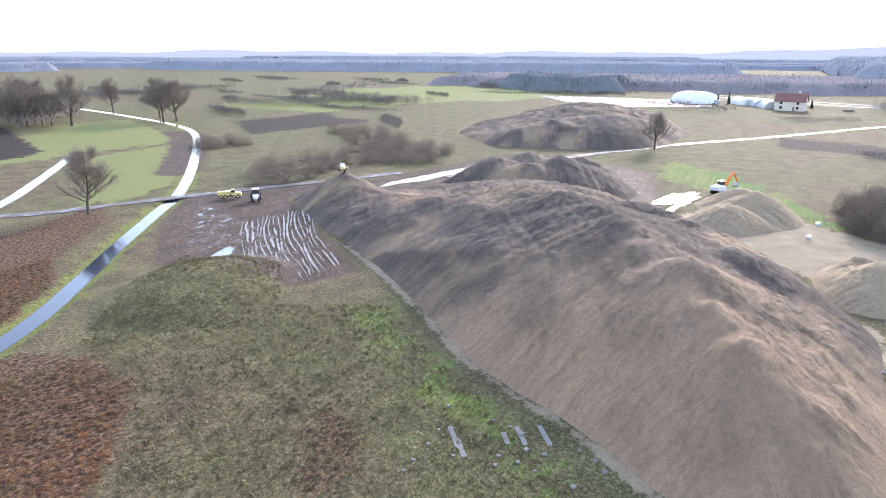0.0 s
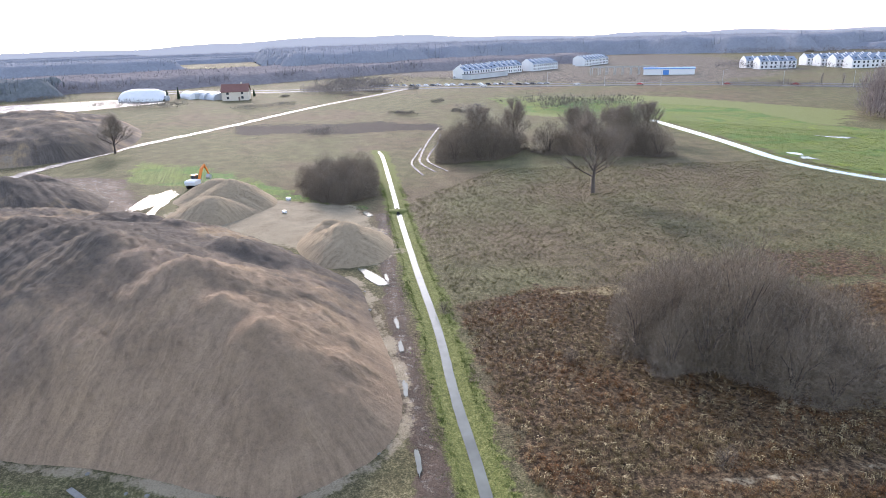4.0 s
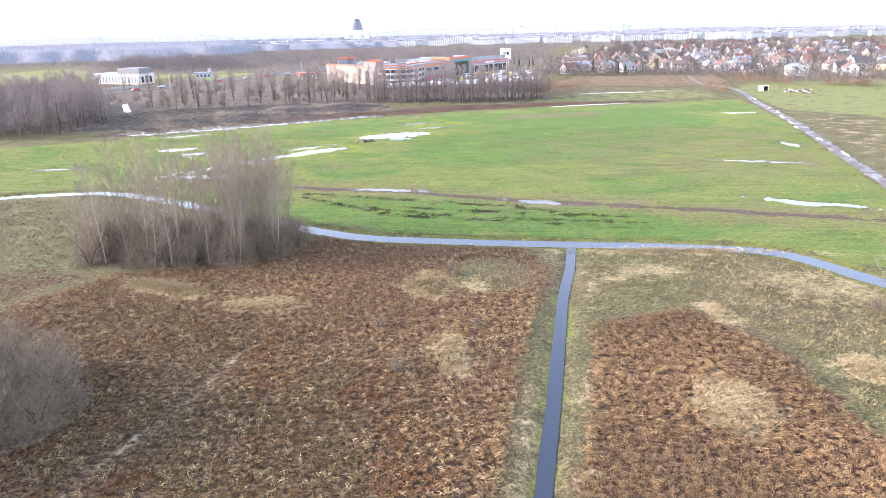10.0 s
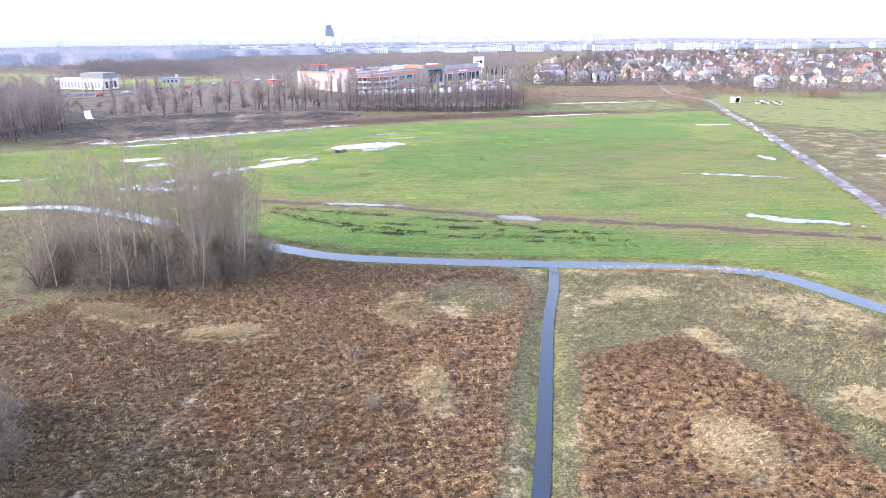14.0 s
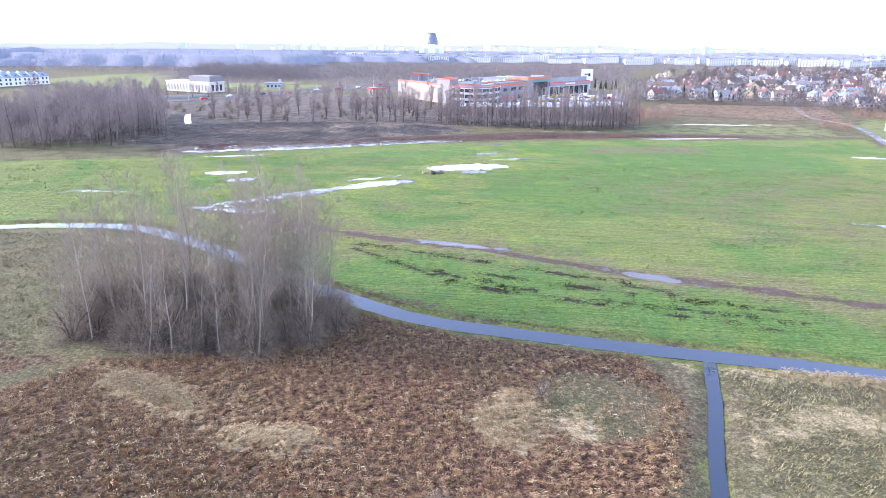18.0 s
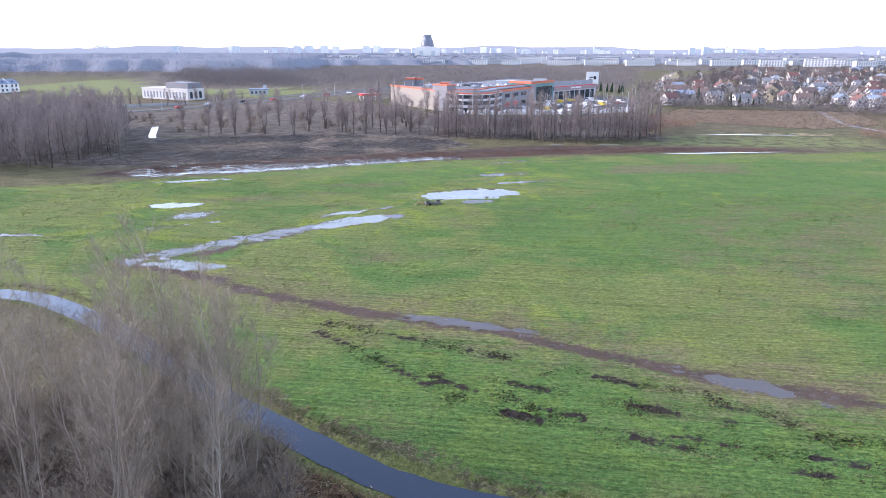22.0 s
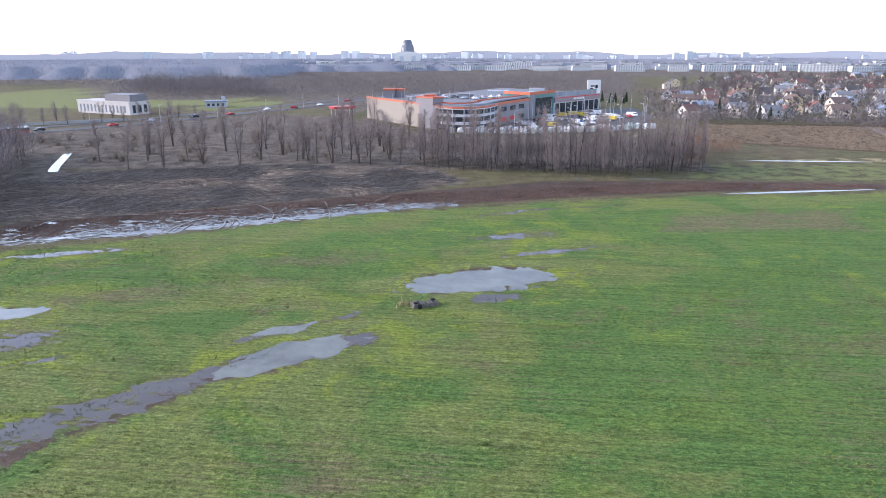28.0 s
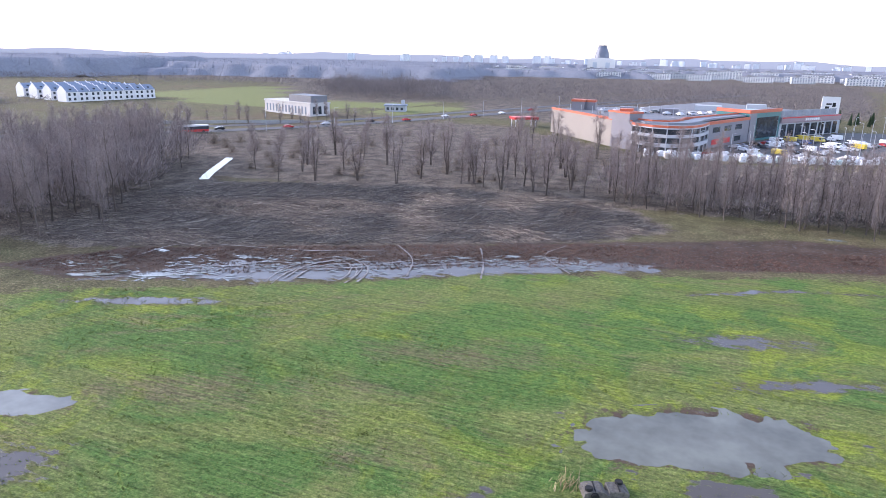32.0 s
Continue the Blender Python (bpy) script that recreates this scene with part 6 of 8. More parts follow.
def villa():
    s = thing("office_villa", "long white flat-roofed office with a dark upper storey", "building", (-221, 447, 0), 160)
    w = put("wall", boxes("wall", [(0, 41, -13, 0, 0, 6.2)], M_HOUSE), s)
    put("parapet", boxes("parapet", [(-0.3, 41.3, -13.3, 0.3, 6.2, 6.9)], M_HOUSE), s)
    put("upper_storey", boxes("upper_storey", [(0.8, 20, -12, -1.5, 6.9, 10.4)], plain("dark_grey_cladding", (0.15, 0.155, 0.17), 0.5, 0.3, 0, 0.1, 0.4)), s, label="dark grey clad upper storey")
    for i in range(13):
        put("window", boxes("window", [(3 + i * 2.9, 4.3 + i * 2.9, -0.02, 0.06, 1.0, 4.8)], M_FARGLASS), w)
    for i in range(3):
        put("window", boxes("window", [(-0.06, 0.02, -11 + i * 3.6, -9 + i * 3.6, 1.0, 5.0)], M_GLASS), w)
    return s


villa()


def house(wall, roof, wide=10.0, deep=8.5, eaves=5.2, ridge=8.6, label="detached village house with a pitched roof"):
    """A gabled house with windows, door, chimney and overhanging roof."""
    s = thing("house", label, "house")
    a, b = wide / 2, deep / 2
    v = [(-a, -b, 0), (a, -b, 0), (a, b, 0), (-a, b, 0), (-a, -b, eaves), (a, -b, eaves), (a, b, eaves), (-a, b, eaves), (-a, 0, ridge - 0.3), (a, 0, ridge - 0.3)]
    f = [(0, 1, 5, 4), (2, 3, 7, 6), (1, 2, 6, 9, 5), (3, 0, 4, 8, 7), (4, 5, 9, 8), (6, 7, 8, 9)]
    w = put("wall", mesh_of("wall", v, f, wall), s)
    o = 0.5
    sl = (ridge - eaves) / b
    v, f = [], []
    for sgn in (-1, 1):
        k = len(v)
        lo = eaves - o * sl
        v += [(-a - o, sgn * (b + o), lo), (a + o, sgn * (b + o), lo), (a + o, 0, ridge), (-a - o, 0, ridge), (-a - o, sgn * (b + o), lo + 0.25), (a + o, sgn * (b + o), lo + 0.25), (a + o, 0, ridge + 0.25), (-a - o, 0, ridge + 0.25)]
        f += [(k, k + 1, k + 2, k + 3), (k + 4, k + 7, k + 6, k + 5), (k, k + 4, k + 5, k + 1), (k + 1, k + 5, k + 6, k + 2), (k + 3, k + 7, k + 4, k)]
    r = put("roof", mesh_of("roof", v, f, roof), s)
    put("chimney", boxes("chimney", [(a * 0.4, a * 0.4 + 0.8, 0.4, 1.2, ridge - 1, ridge + 1.2)], M_BEIGE), r)
    win = boxes("window", [(-0.65, 0.65, -0.06, 0.02, 0, 1.4)], M_GLASS)
    for x in (-a * 0.55, a * 0.55):
        for z in ((1.0, 3.5) if eaves > 4.5 else (1.0,)):
            put("window", win, w, (x, -b, z))
    put("window", win, w, (-a, 0, eaves - 0.6), -90)
    put("window", win, w, (a, 0, eaves - 0.6), 90)
    put("door", boxes("door", [(a * 0.3 - 0.5, a * 0.3 + 0.5, -b - 0.05, -b + 0.02, 0, 2.1)], M_BROWNROOF), w)
    return s


def spread(models, places, rng, group, turns=(0, 90), lo=0.85, hi=1.2):
    for i, p in enumerate(places):
        m = models[i % len(models)]
        k = rng.uniform(lo, hi)
        at = pose(p[0], p[1], 0, 0, 0, (p[2] if len(p) > 2 else rng.choice(turns) + rng.normal(0, 8))) @ Matrix.Diagonal((k, k, k, 1))
        if i < len(models):
            m.matrix_basis = at
            ob = m
        else:
            ob = copy_thing(m, at)
            ob.scale = at.to_scale()
        tagged(ob, "", "", group)


rng = np.random.RandomState(23)
models = [house(M_HOUSE, M_REDROOF, label="white village house with a red tiled roof"), house(M_BEIGE, M_BROWNROOF, 11, 9, 5.4, 8.4, "beige village house with a brown tiled roof"), house(M_HOUSE, M_ROOF, 12, 9, 5.6, 8.0, "white house with a low grey roof"), house(M_HOUSE, M_DARKROOF, 11, 9, 3.4, 8.2, "white bungalow with a steep dark roof"), house(M_HOUSE, M_REDROOF, 9, 8, 5.6, 8.8, "white house with a faded red roof"), house(M_HOUSE, M_BLUEROOF, 13, 9, 5.8, 8.2, "white house with a blue-grey roof"), house(M_YELLOWWALL, M_BROWNROOF, 10, 9, 5.2, 8.6, "yellowish house with a brown roof")]
spread(models, [(66, 462, 30), (90, 468, 70), (106, 466, 20), (72, 486, 20)] + spaced([(62, 476), (100, 476), (130, 462), (210, 500), (340, 660), (300, 700), (170, 690), (80, 600)], 66, 15, rng), rng, "houses of the village", lo=0.66, hi=0.9)


def far_house(wall, roof, wide, deep, eaves, ridge, label):
    """A village house farther off: walls, roof and its rows of windows."""
    s = thing("house", label, "house")
    a, b = wide / 2, deep / 2
    v = [(-a, -b, 0), (a, -b, 0), (a, b, 0), (-a, b, 0), (-a, -b, eaves), (a, -b, eaves), (a, b, eaves), (-a, b, eaves), (-a, 0, ridge - 0.3), (a, 0, ridge - 0.3)]
    put("wall", mesh_of("wall", v, [(0, 1, 5, 4), (2, 3, 7, 6), (1, 2, 6, 9, 5), (3, 0, 4, 8, 7), (4, 5, 9, 8), (6, 7, 8, 9)], wall), s)
    lo = eaves - 0.5 * (ridge - eaves) / b
    v = [(-a - 0.5, -b - 0.5, lo), (a + 0.5, -b - 0.5, lo), (a + 0.5, 0, ridge), (-a - 0.5, 0, ridge), (-a - 0.5, b + 0.5, lo), (a + 0.5, b + 0.5, lo), (a * 0.3, 0.2, ridge - 0.5), (a * 0.3 + 0.9, 0.2, ridge - 0.5), (a * 0.3 + 0.9, 1.1, ridge - 0.5), (a * 0.3, 1.1, ridge - 0.5), (a * 0.3, 0.2, ridge + 1), (a * 0.3 + 0.9, 0.2, ridge + 1), (a * 0.3 + 0.9, 1.1, ridge + 1), (a * 0.3, 1.1, ridge + 1)]
    put("roof", mesh_of("roof", v, [(0, 1, 2, 3), (3, 2, 5, 4), (6, 7, 11, 10), (7, 8, 12, 11), (8, 9, 13, 12), (9, 6, 10, 13), (10, 11, 12, 13)], roof), s)
    rows = [(x - 0.6, x + 0.6, -b - 0.05, -b + 0.02, z, z + 1.3) for x in (-a * 0.6, 0, a * 0.6) for z in ((1.0, 3.4) if eaves > 5 else (1.0,))]
    rows += [(-a - 0.05, -a + 0.02, y - 0.5, y + 0.5, eaves - 1.6, eaves - 0.3) for y in (-b * 0.45, b * 0.45)] + [(a - 0.02, a + 0.05, y - 0.5, y + 0.5, eaves - 1.6, eaves - 0.3) for y in (-b * 0.45, b * 0.45)]
    tagged(put("glazing_band", boxes("glazing_band", rows, M_GLASS), s), kind="stuff")
    return s


models = [far_house(M_HOUSE, M_REDROOF, 10, 8.5, 5.2, 8.6, "white village house with a red roof"), far_house(M_BEIGE, M_BROWNROOF, 11, 9, 5.4, 8.4, "beige village house with a brown roof"), far_house(M_HOUSE, M_DARKROOF, 12, 9, 3.6, 8.2, "white house with a steep dark roof"), far_house(M_FLATS, M_BLUEROOF, 14, 10, 6.0, 7.6, "grey house with a low blue-grey roof"), far_house(M_YELLOWWALL, M_DARKROOF, 10, 9, 5.2, 8.6, "yellowish house with a dark roof")]
spread(models, spaced([(80, 610), (170, 690), (300, 700), (340, 660), (520, 880), (430, 1010), (240, 960), (110, 760)], 55, 22, rng) + spaced([(140, 452), (195, 402), (265, 385), (430, 470), (620, 720), (520, 880), (340, 660), (210, 500)], 92, 16, rng), rng, "houses of the village", lo=0.66, hi=0.92)
M_GARDENTWIG = island("dark_garden_twigs", (0.1, (0.075, 0.063, 0.058)), (0.6, (0.13, 0.112, 0.105)), (0.95, (0.205, 0.178, 0.168)))
plants = [tree_model("garden_tree", "bare garden tree between village houses", "tree", M_BARK_DARK, M_GARDENTWIG, seed=200 + i, tall=8.5, radius=0.16, limbs=14, lo=0.25, spread=0.34, rise=0.8, twigs=9, length=1.4, width=0.035) for i in range(3)]
plant(plants, spaced([(50, 455), (130, 442), (195, 396), (268, 380), (420, 470), (600, 720), (540, 900), (240, 960), (70, 620)], 170, 8, rng), rng, 0.8, 1.5, "garden trees of the village")


def conifer(seed, tall=9.0, wide=1.9):
    g = np.random.RandomState(seed)
    root = thing("spruce_tree", "dark green spruce with drooping boughs", "tree")
    v, f = [], []
    tube(v, f, [(0, 0, -0.1), (0, 0, tall * 0.5), (0, 0, tall * 0.97)], [0.18, 0.1, 0.02], 5)
    put("trunk", mesh_of("trunk", v, f, M_BARK, True), root)
    k = 900
    h = g.uniform(0.06, 1, k)
    a = g.uniform(0, 6.28, k)
    r0 = wide * (1 - h) ** 0.85 * g.uniform(0.75, 1.15, k) + 0.08
    inner = np.stack([np.cos(a) * r0 * 0.25, np.sin(a) * r0 * 0.25, h * tall + 0.15], 1)
    tip = np.stack([np.cos(a) * r0, np.sin(a) * r0, h * tall - 0.35 * r0], 1)
    sd = np.stack([-np.sin(a), np.cos(a), 0 * a], 1) * (0.28 + 0.15 * g.uniform(0, 1, k))[:, None]
    put("crown", soup("crown", np.stack([inner, tip - sd, tip + sd], 1), M_CONIFER), root)
    return root


firs = [conifer(300), conifer(301, 8.0, 2.2), conifer(302, 11.0, 2.0)]
plant(firs, [(40, 560), (44, 566), (48, 555), (37, 575), (52, 572), (98, 455), (102, 452), (110, 455), (86, 480), (78, 500), (120, 500), (140, 520), (170, 560), (200, 600), (240, 640), (-48, 500), (-440, 15), (-452, -30), (-447, -36), (-443, -44)], rng, 0.5, 0.85, "dark spruces")
# ---- town houses in rows ----
def row_house(seed):
    r = random.Random(seed)
    s = thing("town_house", "white terraced house with a blue-grey roof", "house")
    w = put("wall", boxes("wall", [(0, 7.4, -5, 5, 0, 6.2)], M_WHITE), s)
    v = [(0, -5.4, 6.0), (7.4, -5.4, 6.0), (7.4, 0, 9.0), (0, 0, 9.0), (0, 5.4, 6.0), (7.4, 5.4, 6.0), (0, -5.4, 5.8), (7.4, -5.4, 5.8), (0, 5.4, 5.8), (7.4, 5.4, 5.8)]
    put("roof", mesh_of("roof", v, [(0, 1, 2, 3), (3, 2, 5, 4), (6, 7, 1, 0), (4, 5, 9, 8), (6, 8, 9, 7), (0, 3, 4, 8, 6), (1, 7, 9, 5, 2)], M_BLUEROOF), s)
    put("party_wall", mesh_of("party_wall", [(-0.2, -5.3, 0), (0.2, -5.3, 0), (0.2, 5.3, 0), (-0.2, 5.3, 0), (-0.2, -5.3, 6.4), (0.2, -5.3, 6.4), (0.2, 5.3, 6.4), (-0.2, 5.3, 6.4), (-0.2, 0, 9.7), (0.2, 0, 9.7)], [(0, 1, 5, 4), (1, 2, 6, 9, 5), (2, 3, 7, 6), (3, 0, 4, 8, 7), (4, 5, 9, 8), (6, 7, 8, 9)], M_WHITE), s)
    win = boxes("window", [(-0.7, 0.7, -0.06, 0.02, 0, 1.6)], M_GLASS)
    for x in (2.0, 5.2):
        for z in (0.9, 3.7):
            put("window", win, w, (x, -5, z))
    put("roof_window", boxes("roof_window", [(3.2, 4.3, -3.6, -2.4, 7.0, 7.75)], M_GLASS), s)
    return s


shed = thing("long_shed", "long low white shed before the terraces", "building", (-494, 176, 0), 124)
put("wall", boxes("wall", [(0, 52, -4, 4, 0, 3.6)], M_FLATS), shed)
put("roof", boxes("roof", [(-0.4, 52.4, -4.4, 4.4, 3.6, 4.0)], M_ROOF), shed)
first = row_house(1)
places = []
for ox, oy, dx, dy, rows, units, gx2, gy2 in ((-399, 447, 0.22, 0.975, 4, 8, -19, 5), (-440, 400, 0.25, 0.97, 2, 4, -22, 6), (-508, 174, -0.55, 0.835, 2, 20, -34, 14), (-606, 336, -0.6, 0.8, 2, 8, -24, 10)):
    for q in range(rows):
        for u in range(units):
            if units < 15 or u % 7 != 6:
                o = 7.0 * (u // 7 % 2) if units > 15 else 0.0
                places.append((ox + gx2 * q + dx * 7.4 * u - dy * o, oy + gy2 * q + dy * 7.4 * u + dx * o, math.degrees(math.atan2(dy, dx))))
for i, p in enumerate(places):
    at = pose(p[0], p[1], 0, 0, 0, p[2])
    ob = first if i == 0 else copy_thing(first, at)
    ob.matrix_basis = at
    tagged(ob, "", "", "white terraces beyond the street")

# ---- apartment blocks, the domed hall and the skyline ----
def flats(wide, deep, storeys, wall, label="long white apartment block with rows of windows"):
    s = thing("apartment_block", label, "building")
    h = storeys * 3.0
    w = put("wall", boxes("wall", [(-wide / 2, wide / 2, 0, deep, 0, h + 0.4)], wall), s)
    put("roof", boxes("roof", [(-wide / 2 - 0.3, wide / 2 + 0.3, -0.3, deep + 0.3, h + 0.4, h + 0.8), (-wide * 0.3, -wide * 0.2, deep * 0.3, deep * 0.7, h + 0.8, h + 3), (wide * 0.2, wide * 0.28, deep * 0.3, deep * 0.7, h + 0.8, h + 2.6)], M_ROOF), s)
    k = int(wide / 5)
    rows = [(-wide / 2 + (i + 0.25) * wide / k, -wide / 2 + (i + 0.75) * wide / k, -0.12, 0.02, z * 3.0 + 0.8, z * 3.0 + 2.5) for i in range(k) for z in range(storeys)]
    tagged(put("glazing_band", boxes("glazing_band", rows, M_FARGLASS), w), kind="stuff")
    if storeys < 8:
        tagged(put("balcony_band", boxes("balcony_band", [(-wide / 2 + (i + 0.1) * wide / k, -wide / 2 + (i + 0.6) * wide / k, -1.3, -0.14, z * 3.0 + 0.1, z * 3.0 + 1.0) for i in range(0, k, 2) for z in range(1, storeys)], M_PANEL), w), kind="stuff")
    return s


models = [flats(78, 14, 3, M_WHITE), flats(60, 14, 4, M_WHITE, "pale grey apartment block with rows of windows"), flats(92, 15, 3, M_FLATS, "long pale apartment block with rows of windows"), flats(46, 16, 4, M_WHITE, "taller white apartment block with a set-back top")]
places = [(-500 + 30 * i, 1330 - 28 * i, rng.uniform(-8, 8)) for i in range(5)]
for i in range(132):
    places.append((-540 + i * 11.6 + rng.uniform(-6, 6), 1225 + 75 * (i % 6) + rng.uniform(-15, 15), rng.uniform(-14, 14)))
spread(models, places, rng, "far apartment blocks", lo=0.62, hi=0.92)
# Skyline walls and panes paled and blued: distance haze put into the colour.
M_HAZE = plain("haze_tinted_render", (0.62, 0.66, 0.72), 0.8, 0.2, 0, 0.06, 0.05)
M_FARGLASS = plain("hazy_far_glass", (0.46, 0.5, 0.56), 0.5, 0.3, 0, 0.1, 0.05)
tower = [flats(30, 16, 12, M_HAZE, "tall tower block on the far skyline, paled for haze")]
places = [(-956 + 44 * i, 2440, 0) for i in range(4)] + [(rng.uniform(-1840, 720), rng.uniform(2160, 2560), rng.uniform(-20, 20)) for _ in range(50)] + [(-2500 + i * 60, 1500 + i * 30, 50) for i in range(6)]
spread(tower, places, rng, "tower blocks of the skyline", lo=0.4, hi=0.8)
far = [flats(34, 16, 11, M_HAZE, "small far tower block, paled for haze")]
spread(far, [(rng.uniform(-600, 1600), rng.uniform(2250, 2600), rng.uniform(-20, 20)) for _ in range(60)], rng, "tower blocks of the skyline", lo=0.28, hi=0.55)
d = thing("domed_church", "white monumental hall with a tall grey ribbed dome", "church", (-324, 1988, 0), 8)
d.scale = (1.8, 1.8, 1.3)
put("base", boxes("base", [(-19, 19, -17, 17, 0, 17), (-15, 15, -13, 13, 17, 21)], M_WHITE), d)
put("portal", boxes("portal", [(-19.5, -13, -17.6, -16.8, 0, 20), (13, 19.5, -17.6, -16.8, 0, 20), (-5, 5, -17.6, -16.9, 0, 22)], M_WHITE), d)
for x in (-12, 6):
    put("glazing", boxes("glazing", [(x, x + 6, -17.2, -16.9, 2, 13)], M_FARGLASS), d)
v, f = [], []
tube(v, f, [(0, 0, 21), (0, 0, 25), (0, 0, 31), (0, 0, 38), (0, 0, 43), (0, 0, 46)], [10.5, 10.2, 9.2, 7.6, 6.0, 5.6], 24)
v.append((0, 0, 46))
f += [(len(v) - 1, len(v) - 25 + j, len(v) - 25 + (j + 1) % 24) for j in range(24)]
dome = put("dome", mesh_of("dome", v, f, M_DOME), d, label="blue-grey ribbed dome")
for j in range(24):
    a = 2 * math.pi * j / 24
    v2, f2 = [], []
    tube(v2, f2, [(10.6 * math.cos(a), 10.6 * math.sin(a), 21), (9.3 * math.cos(a), 9.3 * math.sin(a), 31), (6.1 * math.cos(a), 6.1 * math.sin(a), 43), (5.7 * math.cos(a), 5.7 * math.sin(a), 46.6)], [0.3, 0.25, 0.2, 0.15], 4)
    put("rib", mesh_of("rib", v2, f2, M_DOME), dome)

# ---- yard by the dirt road: membrane hall, tunnels, red-roofed house ----
h = thing("membrane_hall", "white air-supported membrane hall", "hall", (-452, -50, 0), 60)
v, f = [], []
for i in range(13):
    t = math.pi * i / 12
    for j in range(9):
        s = -1 + 2 * j / 8
        e = math.sqrt(max(0.0, 1 - abs(s) ** 4))
        v.append((15 * s, 11 * math.cos(t) * (0.35 + 0.65 * e), 7.2 * math.sin(t) * (0.15 + 0.85 * e)))
for i in range(12):
    for j in range(8):
        f.append((i * 9 + j, i * 9 + j + 1, i * 9 + j + 10, i * 9 + j + 9))
put("membrane", mesh_of("membrane", v, f, M_WHITE, True), h)
put("door", boxes("door", [(15.0, 16.5, -1.5, 1.5, 0, 2.8)], M_STEEL), h)
for i, (x, y) in enumerate([(-452, -22), (-446, -14), (-434, -8)]):
    g = thing("storage_tunnel", "pale rounded storage tunnel", "shed", (x, y, 0), 20, "storage tunnels in the yard")
    v, f = [], []
    for k in range(10):
        t = math.pi * k / 9
        v += [(-10, 5 * math.cos(t), 4.2 * math.sin(t)), (10, 5 * math.cos(t), 4.2 * math.sin(t))]
    f = [(2 * k, 2 * k + 1, 2 * k + 3, 2 * k + 2) for k in range(9)] + [tuple(range(0, 20, 2))[::-1], tuple(range(1, 20, 2))]
    put("cover", mesh_of("cover", v, f, M_PANEL if i else M_WHITE), g)
    put("door", boxes("door", [(10.0, 10.1, -1.6, 1.6, 0, 3)], M_STEEL), g)
y = house(M_BEIGE, M_REDROOF, 15, 10, 5.2, 9.0, "large pale house with a red hipped roof")
y.matrix_basis = pose(-418, 4, 0, 0, 0, 80)
tagged(new("yard", prism("yard", [(-420, -125), (-394, -84), (-425, -35), (-470, -60), (-470, -160)], -0.1, 0.1, M_DIRT)), "wet muddy storage yard", "yard", kind="structure")

# ---- far woods ----
M_FARWOOD = island("far_bare_woodland", (0.1, (0.11, 0.094, 0.09)), (0.6, (0.175, 0.152, 0.147)), (0.95, (0.25, 0.222, 0.213)))
# The blue-grey lift is aerial haze mixed into the twig colour.
M_FARBLUE = island("haze_blue_woodland", (0.1, (0.24, 0.26, 0.31)), (0.9, (0.34, 0.365, 0.42)))


def woodland(name, pts, count, tall, wide, mat, rng, label):
    """A distant wood: a tangle of upright twigs over an area, with an uneven top and darker gaps."""
    k = count * 3
    px, py = np.array([p[0] for p in pts]), np.array([p[1] for p in pts])
    area = abs(np.dot(px, np.roll(py, -1)) - np.dot(py, np.roll(px, -1))) / 2
    size = max(tall * 0.34, math.sqrt(area * 14 / k) * 0.8)
    m = max(6, int(area / size ** 2 * 0.9))
    mid = scatter(pts, m, rng)
    high = tall * (0.8 + 0.2 * wave(mid[:, 0], mid[:, 1], 60, 5)) * rng.uniform(0.55, 1.1, m)
    i = rng.randint(0, m, k)
    d = rng.normal(0, 1, (k, 3))
    d /= np.linalg.norm(d, axis=1)[:, None]
    rho = rng.uniform(0.1, 1, k) ** 0.5
    half = high[i] * 0.46
    base = np.stack([mid[i, 0] + d[:, 0] * rho * size, mid[i, 1] + d[:, 1] * rho * size, np.maximum(0.05, half + d[:, 2] * rho * half * 0.95)], 1)
    ln = high[i] * rng.uniform(0.12, 0.3, k)
    u = d * 0.45 + rng.normal(0, 0.3, (k, 3)) + np.array([0, 0, 0.6])
    tip = base + u * ln[:, None]
    w = wide * rng.uniform(0.12, 0.34, k)
    b = rng.uniform(0, 6.28, k)
    side = np.stack([np.cos(b) * w, np.sin(b) * w, np.zeros(k)], 1)
    return tagged(new(name, soup(name, np.stack([base - side, base + side, tip], 1), mat)), label, "woodland", kind="stuff")


def canopy_material(name, dark, light):
    n = Nodes(name, 1.0, 0.0)
    f = n.math("ADD", n.math("MULTIPLY", n.noise(0.03, 4), 0.4), n.math("MULTIPLY", n.noise(0.35, 4, 0.7), 0.6))
    n.color(n.ramp(f, (0.36, dark), (0.64, light)))
    n.bump(n.noise(0.3, 5, 0.7), 0.8, 0.9)
    return n.m


# Tops lightened for haze in the colour; the distant set is also bluer.
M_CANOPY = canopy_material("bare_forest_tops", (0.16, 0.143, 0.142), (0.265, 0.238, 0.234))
M_CANOPY_FAR = canopy_material("haze_tinted_forest_tops", (0.2, 0.206, 0.228), (0.262, 0.268, 0.29))


